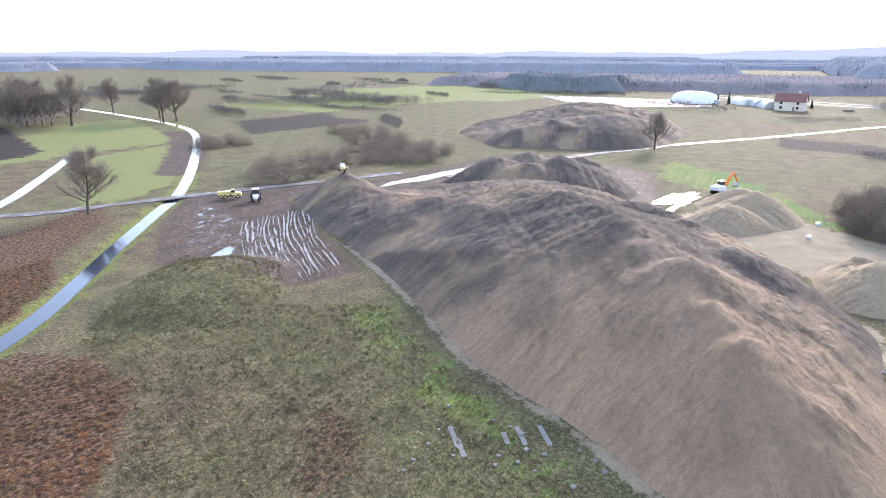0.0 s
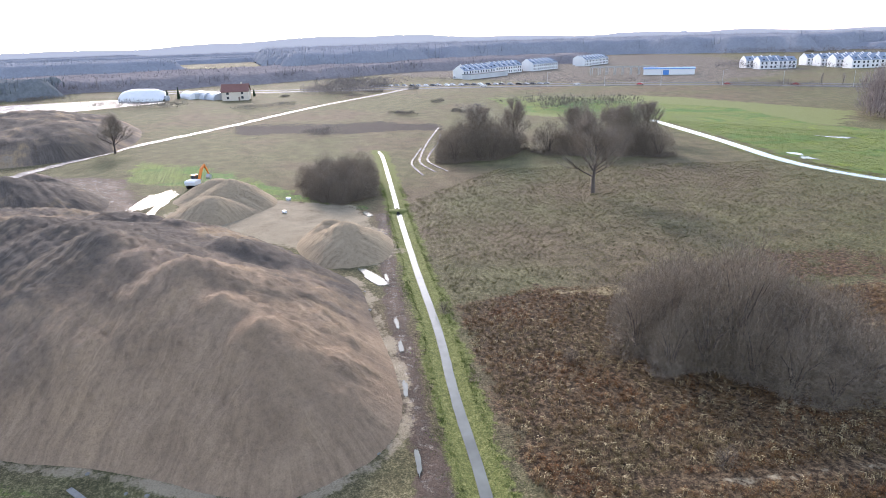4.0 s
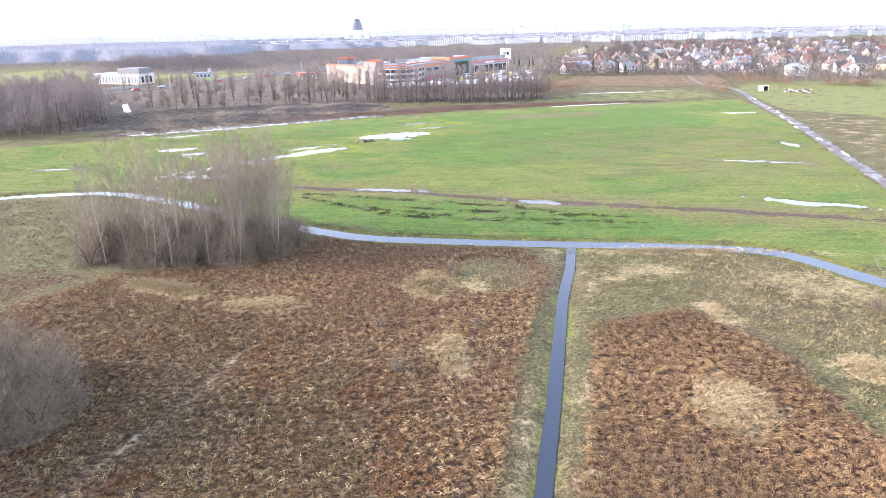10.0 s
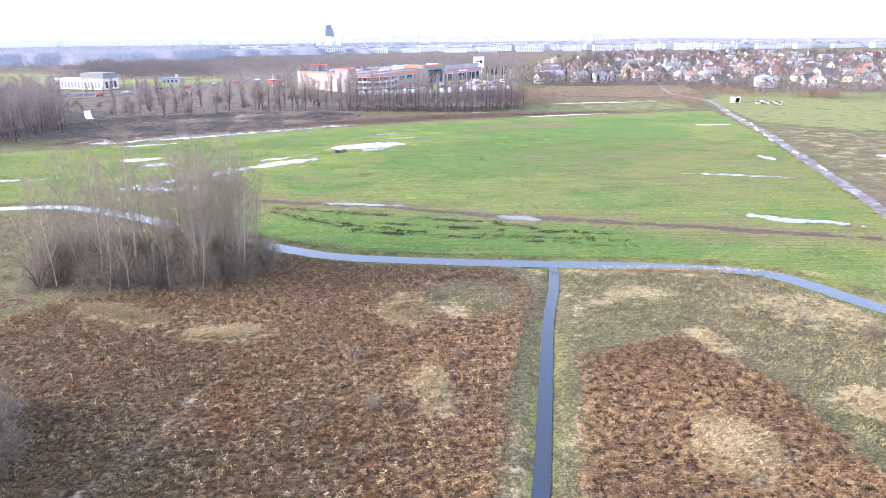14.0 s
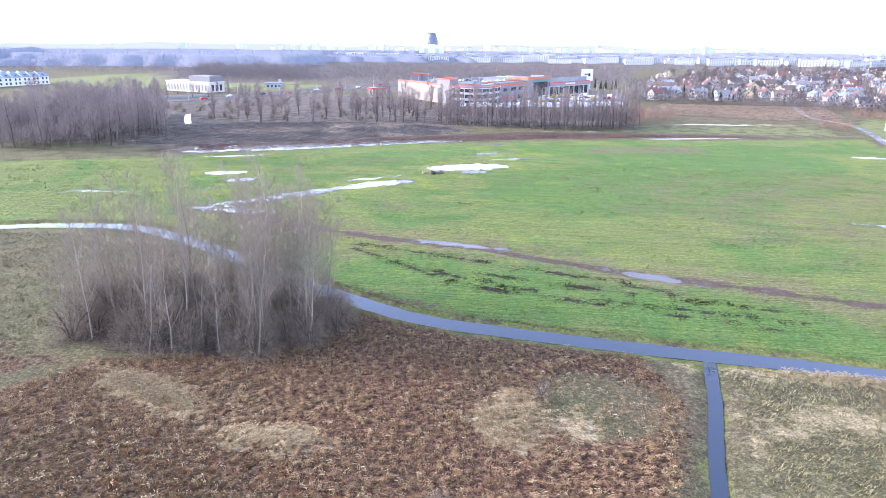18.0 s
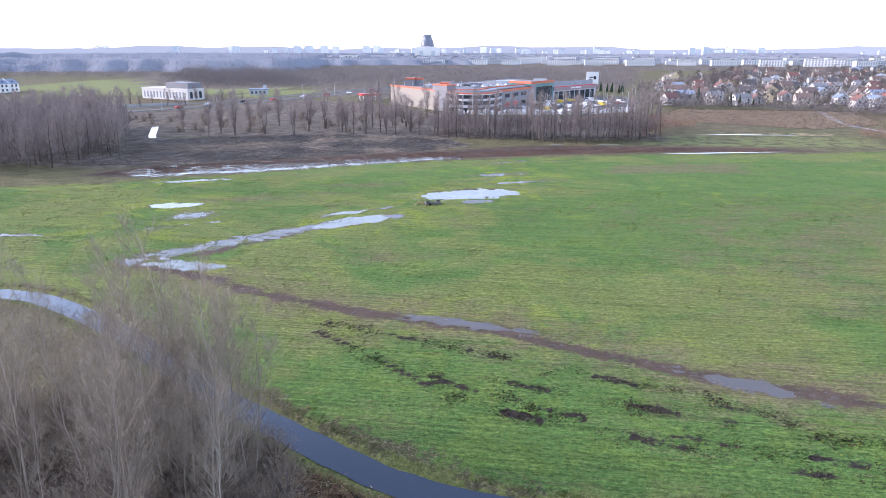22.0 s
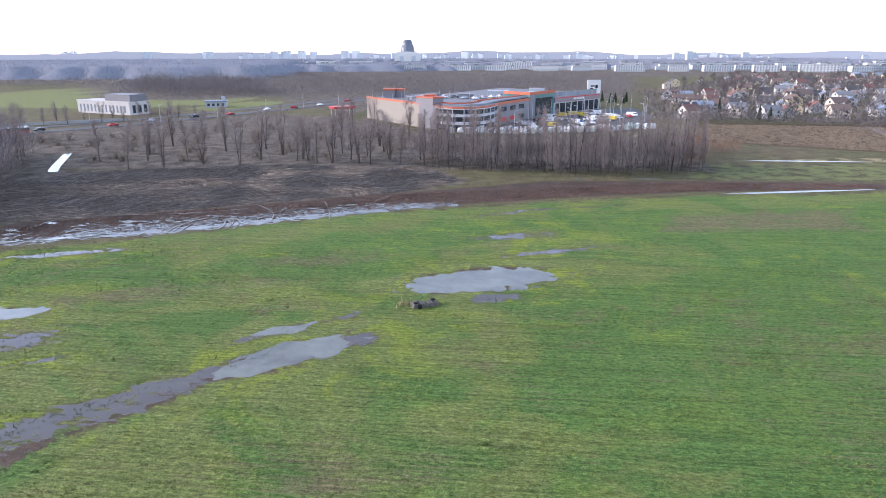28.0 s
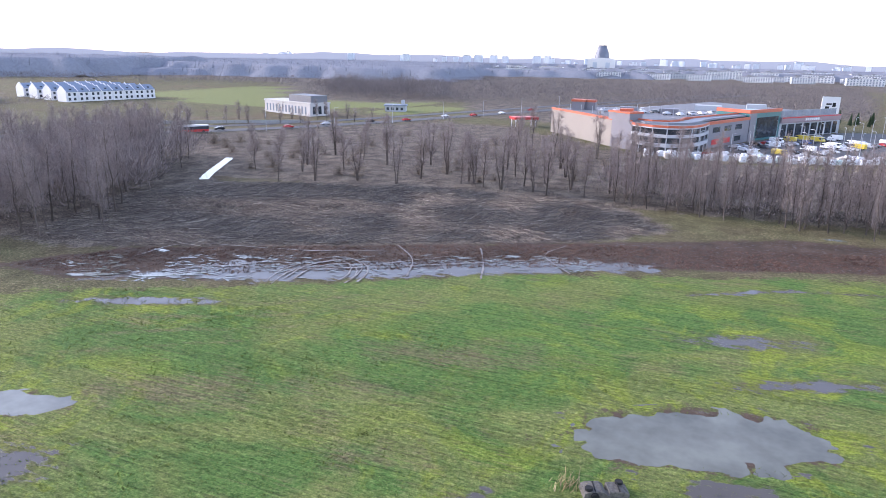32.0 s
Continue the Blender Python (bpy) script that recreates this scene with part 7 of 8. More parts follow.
def forest(name, pts, tall, mat, rng, label, step=9.0):
    """A wide far forest: an uneven roof of crowns with ragged edges, falling to the ground round its border."""
    px, py = [p[0] for p in pts], [p[1] for p in pts]
    xs, ys = np.arange(min(px) - step, max(px) + step * 2, step), np.arange(min(py) - step, max(py) + step * 2, step)
    x, y = np.meshgrid(xs, ys)
    d = -area_distance(pts, x, y) + 14 * wave(x, y, 70, 8) + rng.normal(0, 1.0, x.shape)
    z = tall * (0.86 + 0.06 * wave(x, y, 55, 3) + 0.05 * wave(x, y, 23, 4)) * rng.uniform(0.9, 1.06, x.shape)
    z = soften(np.where(d > 0, z, -1.0), 1)
    k = min(14000, int((z > 0).sum() * step * step / 18))
    a = scatter(pts, k, rng)
    top = tall * (0.9 + 0.06 * wave(a[:, 0], a[:, 1], 55, 3) + 0.05 * wave(a[:, 0], a[:, 1], 23, 4)) * rng.uniform(0.8, 1.22, k)
    low = top * rng.uniform(0.2, 0.75, k)
    b, w = rng.uniform(0, 6.28, k), rng.uniform(0.2, 0.6, k)
    base = np.stack([a[:, 0], a[:, 1], low], 1)
    side = np.stack([np.cos(b) * w, np.sin(b) * w, 0 * w], 1)
    tip = np.stack([a[:, 0] + rng.normal(0, 1, k), a[:, 1] + rng.normal(0, 1, k), top], 1)
    tagged(new("tree_tops", soup("tree_tops", np.stack([base - side, base + side, tip], 1), mat)), "bare tops of a distant winter wood", "woodland", kind="stuff")
    return tagged(new(name, sheet(name, xs, ys, z, mat)), label, "woodland", kind="stuff")


rng = np.random.RandomState(31)
M_DARKWOOD = island("dense_dark_woodland", (0.1, (0.09, 0.09, 0.085)), (0.9, (0.17, 0.165, 0.16)))
# Pine colours greyed and lifted to stand in for haze.
forest("conifer_wood", [(-500, -140), (-545, -215), (-600, -200), (-560, -110)], 14, canopy_material("haze_lifted_pine_tops", (0.1, 0.108, 0.112), (0.17, 0.178, 0.18)), rng, "dark dense clump of pine wood", 4.0)
woodland("alder_wood", [(-174, 208), (-150, 215), (-148, 262), (-166, 296), (-180, 318), (-216, 302), (-200, 236)], 16000, 14.5, 0.36, M_TWIG_FAR, rng, "bare violet-brown tops of a dense alder wood")
woodland("alder_wood", [(-48, 306), (-20, 300), (7, 296), (34, 306), (38, 322), (0, 320), (-50, 330)], 4500, 10.5, 0.36, M_TWIG_FAR, rng, "bare violet-brown tops of the alder belt")
woodland("bramble_scrub", [(-165, 298), (-100, 306), (-46, 308), (-40, 340), (-60, 395), (-110, 440), (-160, 450), (-190, 400), (-215, 340)], 4500, 2.0, 0.4, M_TWIG_FAR, rng, "low tangled grey-brown scrub before the street")
# Tone darkened for shade within the crowns, then greyed for haze.
M_GARDEN = island("shade_toned_branches", (0.1, (0.095, 0.08, 0.077)), (0.6, (0.16, 0.137, 0.133)), (0.95, (0.24, 0.21, 0.2)))
for pts, k, t in (([(45, 455), (130, 440), (190, 392), (270, 376), (430, 460), (620, 700), (560, 920), (240, 960), (70, 620)], 34000, 8.5), ([(45, 442), (130, 428), (195, 380), (270, 362), (290, 376), (195, 398), (130, 446), (50, 460)], 2600, 6), ([(300, 380), (440, 452), (620, 690), (600, 700), (420, 470), (290, 392)], 2500, 7)):
    woodland("garden_scrub", pts, k, t, 1.5, M_GARDEN, rng, "dark bare garden trees and shrubs among village houses")
for pts, k, t in (([(-300, 520), (-180, 600), (-60, 620), (-20, 660), (-40, 720), (-300, 640)], 2600, 9), ([(-60, 600), (60, 590), (60, 680), (-60, 690)], 1200, 9), ([(-230, 700), (60, 740), (60, 800), (-230, 780)], 2600, 12), ([(100, 900), (500, 1000), (480, 1040), (90, 960)], 1500, 8), ([(-430, 180), (-360, 262), (-350, 240), (-415, 160)], 500, 6), ([(-300, 295), (-330, 262), (-300, 262), (-262, 300)], 600, 6), ([(-235, 320), (-195, 330), (-190, 345), (-225, 350)], 400, 5), ([(115, 380), (200, 420), (280, 500), (260, 520), (180, 460), (105, 430)], 1300, 5), ([(-540, -150), (-560, -30), (-600, 60), (-640, 40), (-600, -160)], 2200, 11), ([(-560, -220), (-640, -240), (-640, -60), (-580, -140)], 2000, 12), ([(-330, -250), (-290, -288), (-300, -296), (-380, -212), (-370, -204)], 700, 5), ([(-380, -330), (-500, -330), (-520, -300), (-400, -300)], 800, 8), ([(-250, -420), (-400, -440), (-420, -420), (-260, -390)], 900, 7), ([(-130, -300), (-60, -330), (-100, -420), (-160, -380)], 1200, 14), ([(-520, 60), (-470, 160), (-480, 165), (-540, 70)], 700, 8), ([(-300, 100), (-270, 92), (-262, 104), (-296, 112)], 150, 3), ([(-470, 380), (-380, 420), (-390, 435), (-480, 400)], 700, 8), ([(-700, 560), (-420, 640), (-300, 760), (-420, 800), (-760, 660)], 4500, 11)):
    woodland("scrub_wood", pts, k, t, 0.7, M_FARWOOD, rng, "bare grey-brown winter scrub in the middle distance")
# Tall enough that tops meet the horizon from the camera; colour carries haze.
forest("escarpment_forest", [(-700, 700), (-890, 555), (-915, 407), (-850, 305), (-725, 175), (-700, 60), (-1250, 60), (-1500, 100), (-1560, 500), (-1150, 960), (-760, 1000)], 24, M_CANOPY_FAR, rng, "wide forest on the far rise, tinted blue-grey for haze")
forest("escarpment_forest", [(-330, 900), (-700, 850), (-1000, 1150), (-800, 1500), (-420, 1400)], 17, M_CANOPY_FAR, rng, "wide forest on the far rise, tinted blue-grey for haze")
forest("far_forest", [(-900, -420), (-760, -900), (-1000, -1100), (-1300, -500), (-1200, -100), (-1000, -60)], 16, M_CANOPY_FAR, rng, "wide forest beyond the fields, tinted for haze")
M_REDTWIG = island("reddish_willow_twigs", (0.1, (0.14, 0.08, 0.06)), (0.6, (0.24, 0.15, 0.11)), (0.95, (0.34, 0.24, 0.18)))
woodland("willow_scrub", [(20, 318), (31, 308), (41, 330), (44, 352), (30, 340)], 1500, 7, 0.3, M_REDTWIG, rng, "reddish bare willow scrub beside the alder belt")
woodland("willow_scrub", [(42, 343), (54, 338), (58, 356), (45, 360)], 700, 4, 0.3, M_REDTWIG, rng, "low reddish willow scrub in tall reeds")
for pts, k in (([(140, 364), (163, 351), (168, 358), (144, 372)], 1100), ([(176, 344), (194, 330), (199, 336), (181, 351)], 1300)):
    woodland("willow_scrub", pts, k, 5.5, 0.3, M_REDTWIG, rng, "reddish bare hedge behind the paddock")
woodland("willow_scrub", [(113, 312), (119, 306), (122, 324), (116, 336), (109, 326)], 900, 4.5, 0.2, M_REDTWIG, rng, "reddish bare scrub beside the field road")
woodland("garden_scrub", [(160, 353), (207, 316), (300, 290), (420, 300), (420, 330), (300, 320), (210, 345), (168, 374)], 9000, 9.5, 0.3, M_GARDEN, rng, "grey-brown bare hedge between paddock and gardens")
forest("tree_belt", [(-560, -280), (-700, -300), (-800, 200), (-760, 420), (-690, 420), (-660, 200), (-590, 60), (-560, -60)], 10, M_CANOPY, rng, "wide belt of bare trees behind the yard", 7.0)
M_SCRUB = island("dark_bare_bushes", (0.1, (0.1, 0.087, 0.074)), (0.6, (0.165, 0.143, 0.122)), (0.95, (0.24, 0.21, 0.18)))
for i in range(52):
    x, y = (rng.uniform(-620, -250), rng.uniform(-560, -120)) if i < 44 else (rng.uniform(-430, -215), rng.uniform(-20, 120))
    w, q, t = rng.uniform(5, 45) if i < 44 else rng.uniform(3, 14), rng.uniform(3, 9), rng.uniform(-0.5, 0.9) + (1.0 if i < 44 else 0.4)
    ux, uy = math.cos(t), math.sin(t)
    woodland("scrub_wood", [(x - ux * w, y - uy * w), (x + uy * q, y - ux * q), (x + ux * w, y + uy * w), (x - uy * q, y + ux * q)], int(260 + w * 46), rng.uniform(2.2, 6.0) if i < 44 else rng.uniform(1.2, 3.0), 0.34, M_SCRUB, rng, "low bare bushes scattered over rough pasture")
woodland("scrub_wood", [(-330, 600), (-180, 610), (-60, 640), (60, 620), (100, 780), (120, 1060), (-330, 1060), (-420, 760)], 26000, 6.5, 0.8, M_FARWOOD, rng, "wide violet-brown birch and willow scrub before the flats")
for a, b in zip(STREET[5:11], STREET[6:12]):
    woodland("hedge", [(a[0] + 9, a[1] - 7), (b[0] + 9, b[1] - 7), (b[0] + 13, b[1] - 9), (a[0] + 13, a[1] - 9)], 420, 1.9, 0.3, M_GARDEN, rng, "low dark bare hedge beside the street")
woodland("birch_wood", [(-304, 590), (-194, 602), (-240, 690), (-257, 769), (-392, 756)], 15000, 15, 0.34, M_FARWOOD, rng, "tall hazy birch wood behind the white office")
woodland("scrub_wood", [(-430, 40), (-380, 62), (-440, 112), (-500, 84)], 5000, 9, 0.34, M_FARWOOD, rng, "bare grey-brown trees beside the dirt road")
woodland("scrub_wood", [(-160, -284), (-182, -264), (-224, -325), (-204, -360)], 3000, 14, 0.5, M_TWIG_FAR, rng, "tall fuzzy clump of bare trees by the canal")
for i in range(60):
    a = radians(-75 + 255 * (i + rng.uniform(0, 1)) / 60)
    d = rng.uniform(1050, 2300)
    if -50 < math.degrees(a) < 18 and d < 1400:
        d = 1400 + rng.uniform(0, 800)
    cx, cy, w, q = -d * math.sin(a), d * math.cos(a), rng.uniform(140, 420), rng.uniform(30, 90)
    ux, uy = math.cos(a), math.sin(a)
    forest("far_wood", [(cx - ux * w + uy * q, cy - uy * w - ux * q), (cx + ux * w + uy * q, cy + uy * w - ux * q), (cx + ux * w * 0.8 - uy * q, cy + uy * w * 0.8 + ux * q), (cx - ux * w * 0.9 - uy * q, cy - uy * w * 0.9 + ux * q)], rng.uniform(8, 14), M_CANOPY_FAR if d > 1100 else M_CANOPY, rng, "far belt of winter woodland, tinted for haze", 7.0)
for pts, k, t in (([(-288, -296), (-303, -250), (-355, -226), (-384, -240), (-330, -275)], 2200, 7), ([(-392, -454), (-406, -398), (-430, -400), (-420, -460)], 900, 6), ([(-316, -445), (-340, -403), (-352, -408), (-330, -450)], 700, 5), ([(-300, 118), (-281, 142), (-262, 124), (-250, 172), (-270, 172), (-310, 140)], 1500, 6), ([(-395, -20), (-420, -70), (-400, -80), (-372, -30)], 900, 6), ([(-352, 0), (-372, 30), (-360, 34), (-338, 8)], 500, 3), ([(-240, 20), (-250, 34), (-240, 38), (-230, 26)], 300, 3), ([(-700, 1120), (620, 1120), (620, 1160), (-700, 1160)], 5000, 5), ([(60, 440), (180, 450), (260, 520), (240, 540), (150, 480), (60, 462)], 1500, 5)):
    woodland("scrub_wood", pts, k, t, 0.6, M_SCRUB, rng, "bare grey-brown bushes in the middle distance")
# the rim of the plain: a flat glowing band added for haze under the skyline
M_RIM = Nodes("glowing_haze_band", 1.0, 0.0)
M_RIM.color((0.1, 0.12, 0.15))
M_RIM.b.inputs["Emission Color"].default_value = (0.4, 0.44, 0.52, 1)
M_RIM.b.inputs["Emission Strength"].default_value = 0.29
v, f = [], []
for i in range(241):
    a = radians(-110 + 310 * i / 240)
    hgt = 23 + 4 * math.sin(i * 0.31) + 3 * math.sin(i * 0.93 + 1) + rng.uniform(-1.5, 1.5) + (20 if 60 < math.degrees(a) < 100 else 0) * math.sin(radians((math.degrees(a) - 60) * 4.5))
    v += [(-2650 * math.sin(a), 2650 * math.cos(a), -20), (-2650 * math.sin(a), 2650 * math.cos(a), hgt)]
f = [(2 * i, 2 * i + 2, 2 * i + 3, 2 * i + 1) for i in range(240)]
tagged(new("backdrop", mesh_of("backdrop", v, f, M_RIM.m)), "flat glowing band for a hazy wooded rise on the horizon", "backdrop", kind="structure")

# ---- cars, vans, bus ----
def car_body(long, wide, tall, hood, van=False):
    """A car's painted shell: a side outline swept across, drawn in at the roof."""
    h = tall
    if van:
        side = [(-0.5, 0.28), (0.5, 0.28), (0.5, 0.42), (0.46, 0.55), (0.36, 0.96), (0.3, 1.0), (-0.49, 1.0), (-0.5, 0.9)]
    else:
        side = [(-0.5, 0.22), (0.5, 0.22), (0.5, 0.48), (0.47, 0.56), (0.22, 0.64), (0.06, 0.97), (-0.22, 1.0), (-0.38, 0.7), (-0.49, 0.62), (-0.5, 0.5)]
    v, k = [], len(side)
    for sgn in (-1, 1):
        for x, z in side:
            pull = 0.12 * max(0.0, z - 0.6) / 0.4
            v.append((x * long, sgn * wide / 2 * (1 - pull), z * h))
    f = [tuple(range(k)), tuple(range(k, 2 * k))[::-1]] + [(i, k + i, k + (i + 1) % k, (i + 1) % k) for i in range(k)]
    return v, f


WHEEL_V, WHEEL_F = [], []
tube(WHEEL_V, WHEEL_F, [(0, -0.11, 0), (0, 0.11, 0)], [0.32, 0.32], 12)
WHEEL_F += [tuple(range(12)), tuple(range(12, 24))[::-1]]
WHEEL = mesh_of("wheel", WHEEL_V, WHEEL_F, M_TYRE)


def car(paint, label, van=False):
    s = thing("van" if van else "car", label, "van" if van else "car")
    long, wide, tall = (5.4, 2.0, 2.3) if van else (4.4, 1.8, 1.46)
    v, f = car_body(long, wide, tall, 1.0, van)
    put("body", mesh_of("body", v, f, paint), s)
    glass = [(1.0, 2.3, -0.99, 0.99, 1.38, 2.0)] if van else [(-1.45, 0.66, -0.84, 0.84, 0.98, 1.32)]
    put("glasshouse", boxes("glasshouse", glass, M_GLASS), s)
    for x in (-0.3 * long, 0.31 * long):
        for y in (-wide / 2 + 0.06, wide / 2 - 0.06):
            put("wheel", WHEEL, s, (x, y, 0.32))
    return s


paints = [("white", (0.75, 0.75, 0.74)), ("silver", (0.45, 0.46, 0.48)), ("dark grey", (0.08, 0.085, 0.095)), ("black", (0.02, 0.02, 0.022)), ("red", (0.4, 0.03, 0.03)), ("blue", (0.04, 0.1, 0.28))]
fleet = [car(plain(nm.replace(" ", "_") + "_car_paint", c, 0.25, 0.5, 0.2, 0.05, 1.0), nm + " parked car on grey asphalt") for nm, c in paints]
vans = [car(plain("white_van_paint", (0.78, 0.78, 0.77), 0.3, 0.5, 0, 0.05, 1.0), "white delivery van on the car park", True), car(plain("yellow_van_paint", (0.6, 0.45, 0.05), 0.3, 0.5, 0, 0.05, 1.0), "yellow delivery van on the car park", True)]
rng = np.random.RandomState(77)
spots = []
for row in range(4):
    for k in range(15):
        t = (k + 0.5) / 15
        x, y = -22 + 40 * t + row * 5.6 + (6 if row > 1 else 0), 420 + 62 * t - row * 3.4 - (3 if row > 1 else 0)
        if rng.uniform() < 0.82 and x < 44:
            spots.append((x, y, -33 + rng.choice([0, 180]) + rng.normal(0, 2)))
spots += [(-34, 397, 60), (-30.5, 399.5, 60), (-27, 402, 60), (-23, 404, 62), (-18, 406, 58), (-12, 408, 60)]
deck = [(-70 + 5 * i, 442 + 3 * (i % 3), 40) for i in range(6)] + [(-40 + 4 * i, 447 + 6 * i, 120) for i in range(5)]
all_cars = fleet + vans
weights = [0.3, 0.18, 0.16, 0.12, 0.06, 0.05, 0.1, 0.03]
used = set()


def park(p, z, group, choice=None):
    i = rng.choice(8, p=weights) if choice is None else choice
    at = pose(p[0], p[1], z, 0, 0, p[2])
    ob = all_cars[i] if i not in used else copy_thing(all_cars[i], at)
    ob.matrix_basis = at
    used.add(i)
    tagged(ob, "", "", group)


for i, p in enumerate(spots):
    park(p, 0.08, "cars on the car park", i if i < 8 else None)
for p in deck:
    park(p, 10.3 if p[1] < 447 else 9.6, "cars on the roof deck", rng.choice([0, 1, 2]))
road = smooth_line(STREET, 4.0)
for k in (118, 130, 137, 142, 148, 153, 160, 165, 171, 178, 60, 74, 83, 95, 104):
    if k + 1 < len(road):
        (x, y), (x2, y2) = road[k], road[k + 1]
        a = math.degrees(math.atan2(y2 - y, x2 - x))
        o = 2.2 if k % 2 else -2.2
        park((x + o * math.sin(radians(a)), y - o * math.cos(radians(a)), a + (0 if o > 0 else 180)), 0.12, "cars on the street", rng.choice(6))
for k in range(26):
    park((-470 + rng.uniform(-3, 3) + k * 2.6, 96 + k * 4.2, 20 + rng.normal(0, 3)), 0.0, "cars parked by the terraces", rng.choice([0, 1, 2, 3]))
bus = thing("bus", "long red and cream city bus on the street", "bus", (-222, 363, 0.12), 55)
put("body", boxes("body", [(-6, 6, -1.25, 1.25, 0.35, 1.3)], M_RED), bus)
put("body", boxes("body", [(-6, 6, -1.24, 1.24, 2.5, 3.05)], M_WHITE), bus)
put("windows", boxes("windows", [(-5.95, 5.95, -1.22, 1.22, 1.3, 2.5)], M_GLASS), bus)
for x in (-3.6, 3.8):
    for y in (-1.15, 1.15):
        w = put("wheel", WHEEL, bus, (x, y, 0.48))
        w.scale = (1.5, 1.3, 1.5)


# ---- street lamps, goods on pallets, canopy ----
def lamp(tall=8.5):
    s = thing("street_lamp", "slim galvanised street lamp with a short arm", "lamp")
    v, f = [], []
    tube(v, f, [(0, 0, 0), (0, 0, tall * 0.5), (0, 0, tall)], [0.11, 0.09, 0.06], 6)
    put("pole", mesh_of("pole", v, f, M_STEEL), s)
    v, f = [], []
    tube(v, f, [(0, 0, tall - 0.05), (0.8, 0, tall + 0.2), (1.5, 0, tall + 0.25)], [0.05, 0.045, 0.04], 5)
    put("arm", mesh_of("arm", v, f, M_STEEL), s)
    put("head", boxes("head", [(1.3, 2.0, -0.14, 0.14, tall + 0.16, tall + 0.3)], M_PANEL), s)
    return s


post = lamp()
places = [(-30, 398), (-14, 404), (4, 410), (22, 418), (-12, 428), (6, 438), (24, 450), (-2, 458), (16, 476), (36, 480), (44, 500), (40, 440), (-20, 394), (10, 400), (28, 430), (-4, 418), (14, 452), (30, 466), (32, 496), (46, 470), (50, 486), (38, 424), (20, 440), (8, 424)]
places += [(road[k][0] + 6, road[k][1] - 4) for k in range(70, min(len(road), 190), 8)]
for i, p in enumerate(places):
    at = pose(p[0], p[1], 0, 0, 0, 60 + 37 * (i % 3))
    ob = post if i == 0 else copy_thing(post, at)
    ob.matrix_basis = at
    tagged(ob, "", "", "street lamps")


def stack(mat, label):
    s = thing("pallet_stack", label, "pallet")
    put("pallet", boxes("pallet", [(-0.6, 0.6, -0.5 + 0.22 * k, -0.36 + 0.22 * k, 0.1, 0.14) for k in range(5)] + [(-0.6, 0.6, y, y + 0.1, 0, 0.1) for y in (-0.5, -0.05, 0.4)], M_BEIGE), s)
    bm = bmesh.new()
    bmesh.ops.create_cube(bm, size=1.0, matrix=Matrix.Translation((0, 0, 0.8)) @ Matrix.Diagonal((1.15, 1.0, 1.3, 1)))
    bmesh.ops.bevel(bm, geom=bm.edges[:], offset=0.08, segments=1, affect="EDGES")
    me = bpy.data.meshes.new("load")
    bm.to_mesh(me)
    bm.free()
    me.materials.append(mat)
    put("load", me, s)
    return s


M_WRAP = plain("white_shrink_wrap", (0.72, 0.73, 0.74), 0.35, 0.4, 0, 0.12, 1.0)
M_WRAPG = plain("pale_green_shrink_wrap", (0.5, 0.6, 0.55), 0.4, 0.4, 0, 0.12, 1.0)
kinds = [stack(M_WRAP, "white wrapped goods stacked on a pallet"), stack(M_WRAPG, "pale green wrapped goods on a pallet"), stack(M_BEIGE, "beige sacks stacked on a pallet")]
for i in range(110):
    t = rng.uniform(0, 1)
    x, y = -44 + 84 * t + rng.normal(0, 1.5), 388 + 26 * t ** 2 + rng.uniform(-3, 4.5)
    at = pose(x, y, 0.08 if t > 0.1 else 0, 0, 0, rng.uniform(-10, 10) + 20) @ Matrix.Diagonal((1.5, 1.5, rng.uniform(1.0, 1.9), 1))
    k = i if i < 3 else rng.choice(3, p=[0.65, 0.15, 0.2])
    ob = kinds[k] if i < 3 else copy_thing(kinds[k], at)
    ob.matrix_basis = at
    tagged(ob, "", "", "goods before the shop")
c = thing("petrol_canopy", "red filling station canopy on posts", "canopy", (-111, 462, 0), 35)
put("roof", boxes("roof", [(-6, 6, -4, 4, 3.4, 4.5)], M_RED), c)
for x in (-5, 5):
    for y in (-3, 3):
        put("post", boxes("post", [(x - 0.2, x + 0.2, y - 0.2, y + 0.2, 0, 3.4)], M_WHITE), c)
p = thing("pavilion", "small pale pavilion with a blue-grey roof", "building", (-199, 503, 0), 20)
put("wall", boxes("wall", [(-6, 6, -4, 4, 0, 3.2)], M_PANEL), p)
put("roof", boxes("roof", [(-6.6, 6.6, -4.6, 4.6, 3.2, 3.9)], M_BLUEROOF), p)
put("turret", boxes("turret", [(3.2, 5.2, -1, 1, 3.9, 6.4)], M_PANEL), p)
for k in range(4):
    put("window", boxes("window", [(-5 + 2.7 * k, -3.6 + 2.7 * k, -4.06, -3.98, 0.9, 2.4)], M_GLASS), p)
b = thing("warehouse", "low blue and white warehouse behind the street", "building", (-436, 316, 0), 55)
put("wall", boxes("wall", [(-18, 18, -7, 7, 0, 4.2)], M_WHITE), b)
put("roof", boxes("roof", [(-18.4, 18.4, -7.4, 7.4, 4.2, 4.8)], M_BLUE), b)
put("door", boxes("door", [(-4, 0, -7.08, -6.98, 0, 3.4)], M_BLUE), b)
f2 = thing("skeleton_building", "unfinished concrete frame of a low building", "building", (-455, 288, 0), 50)
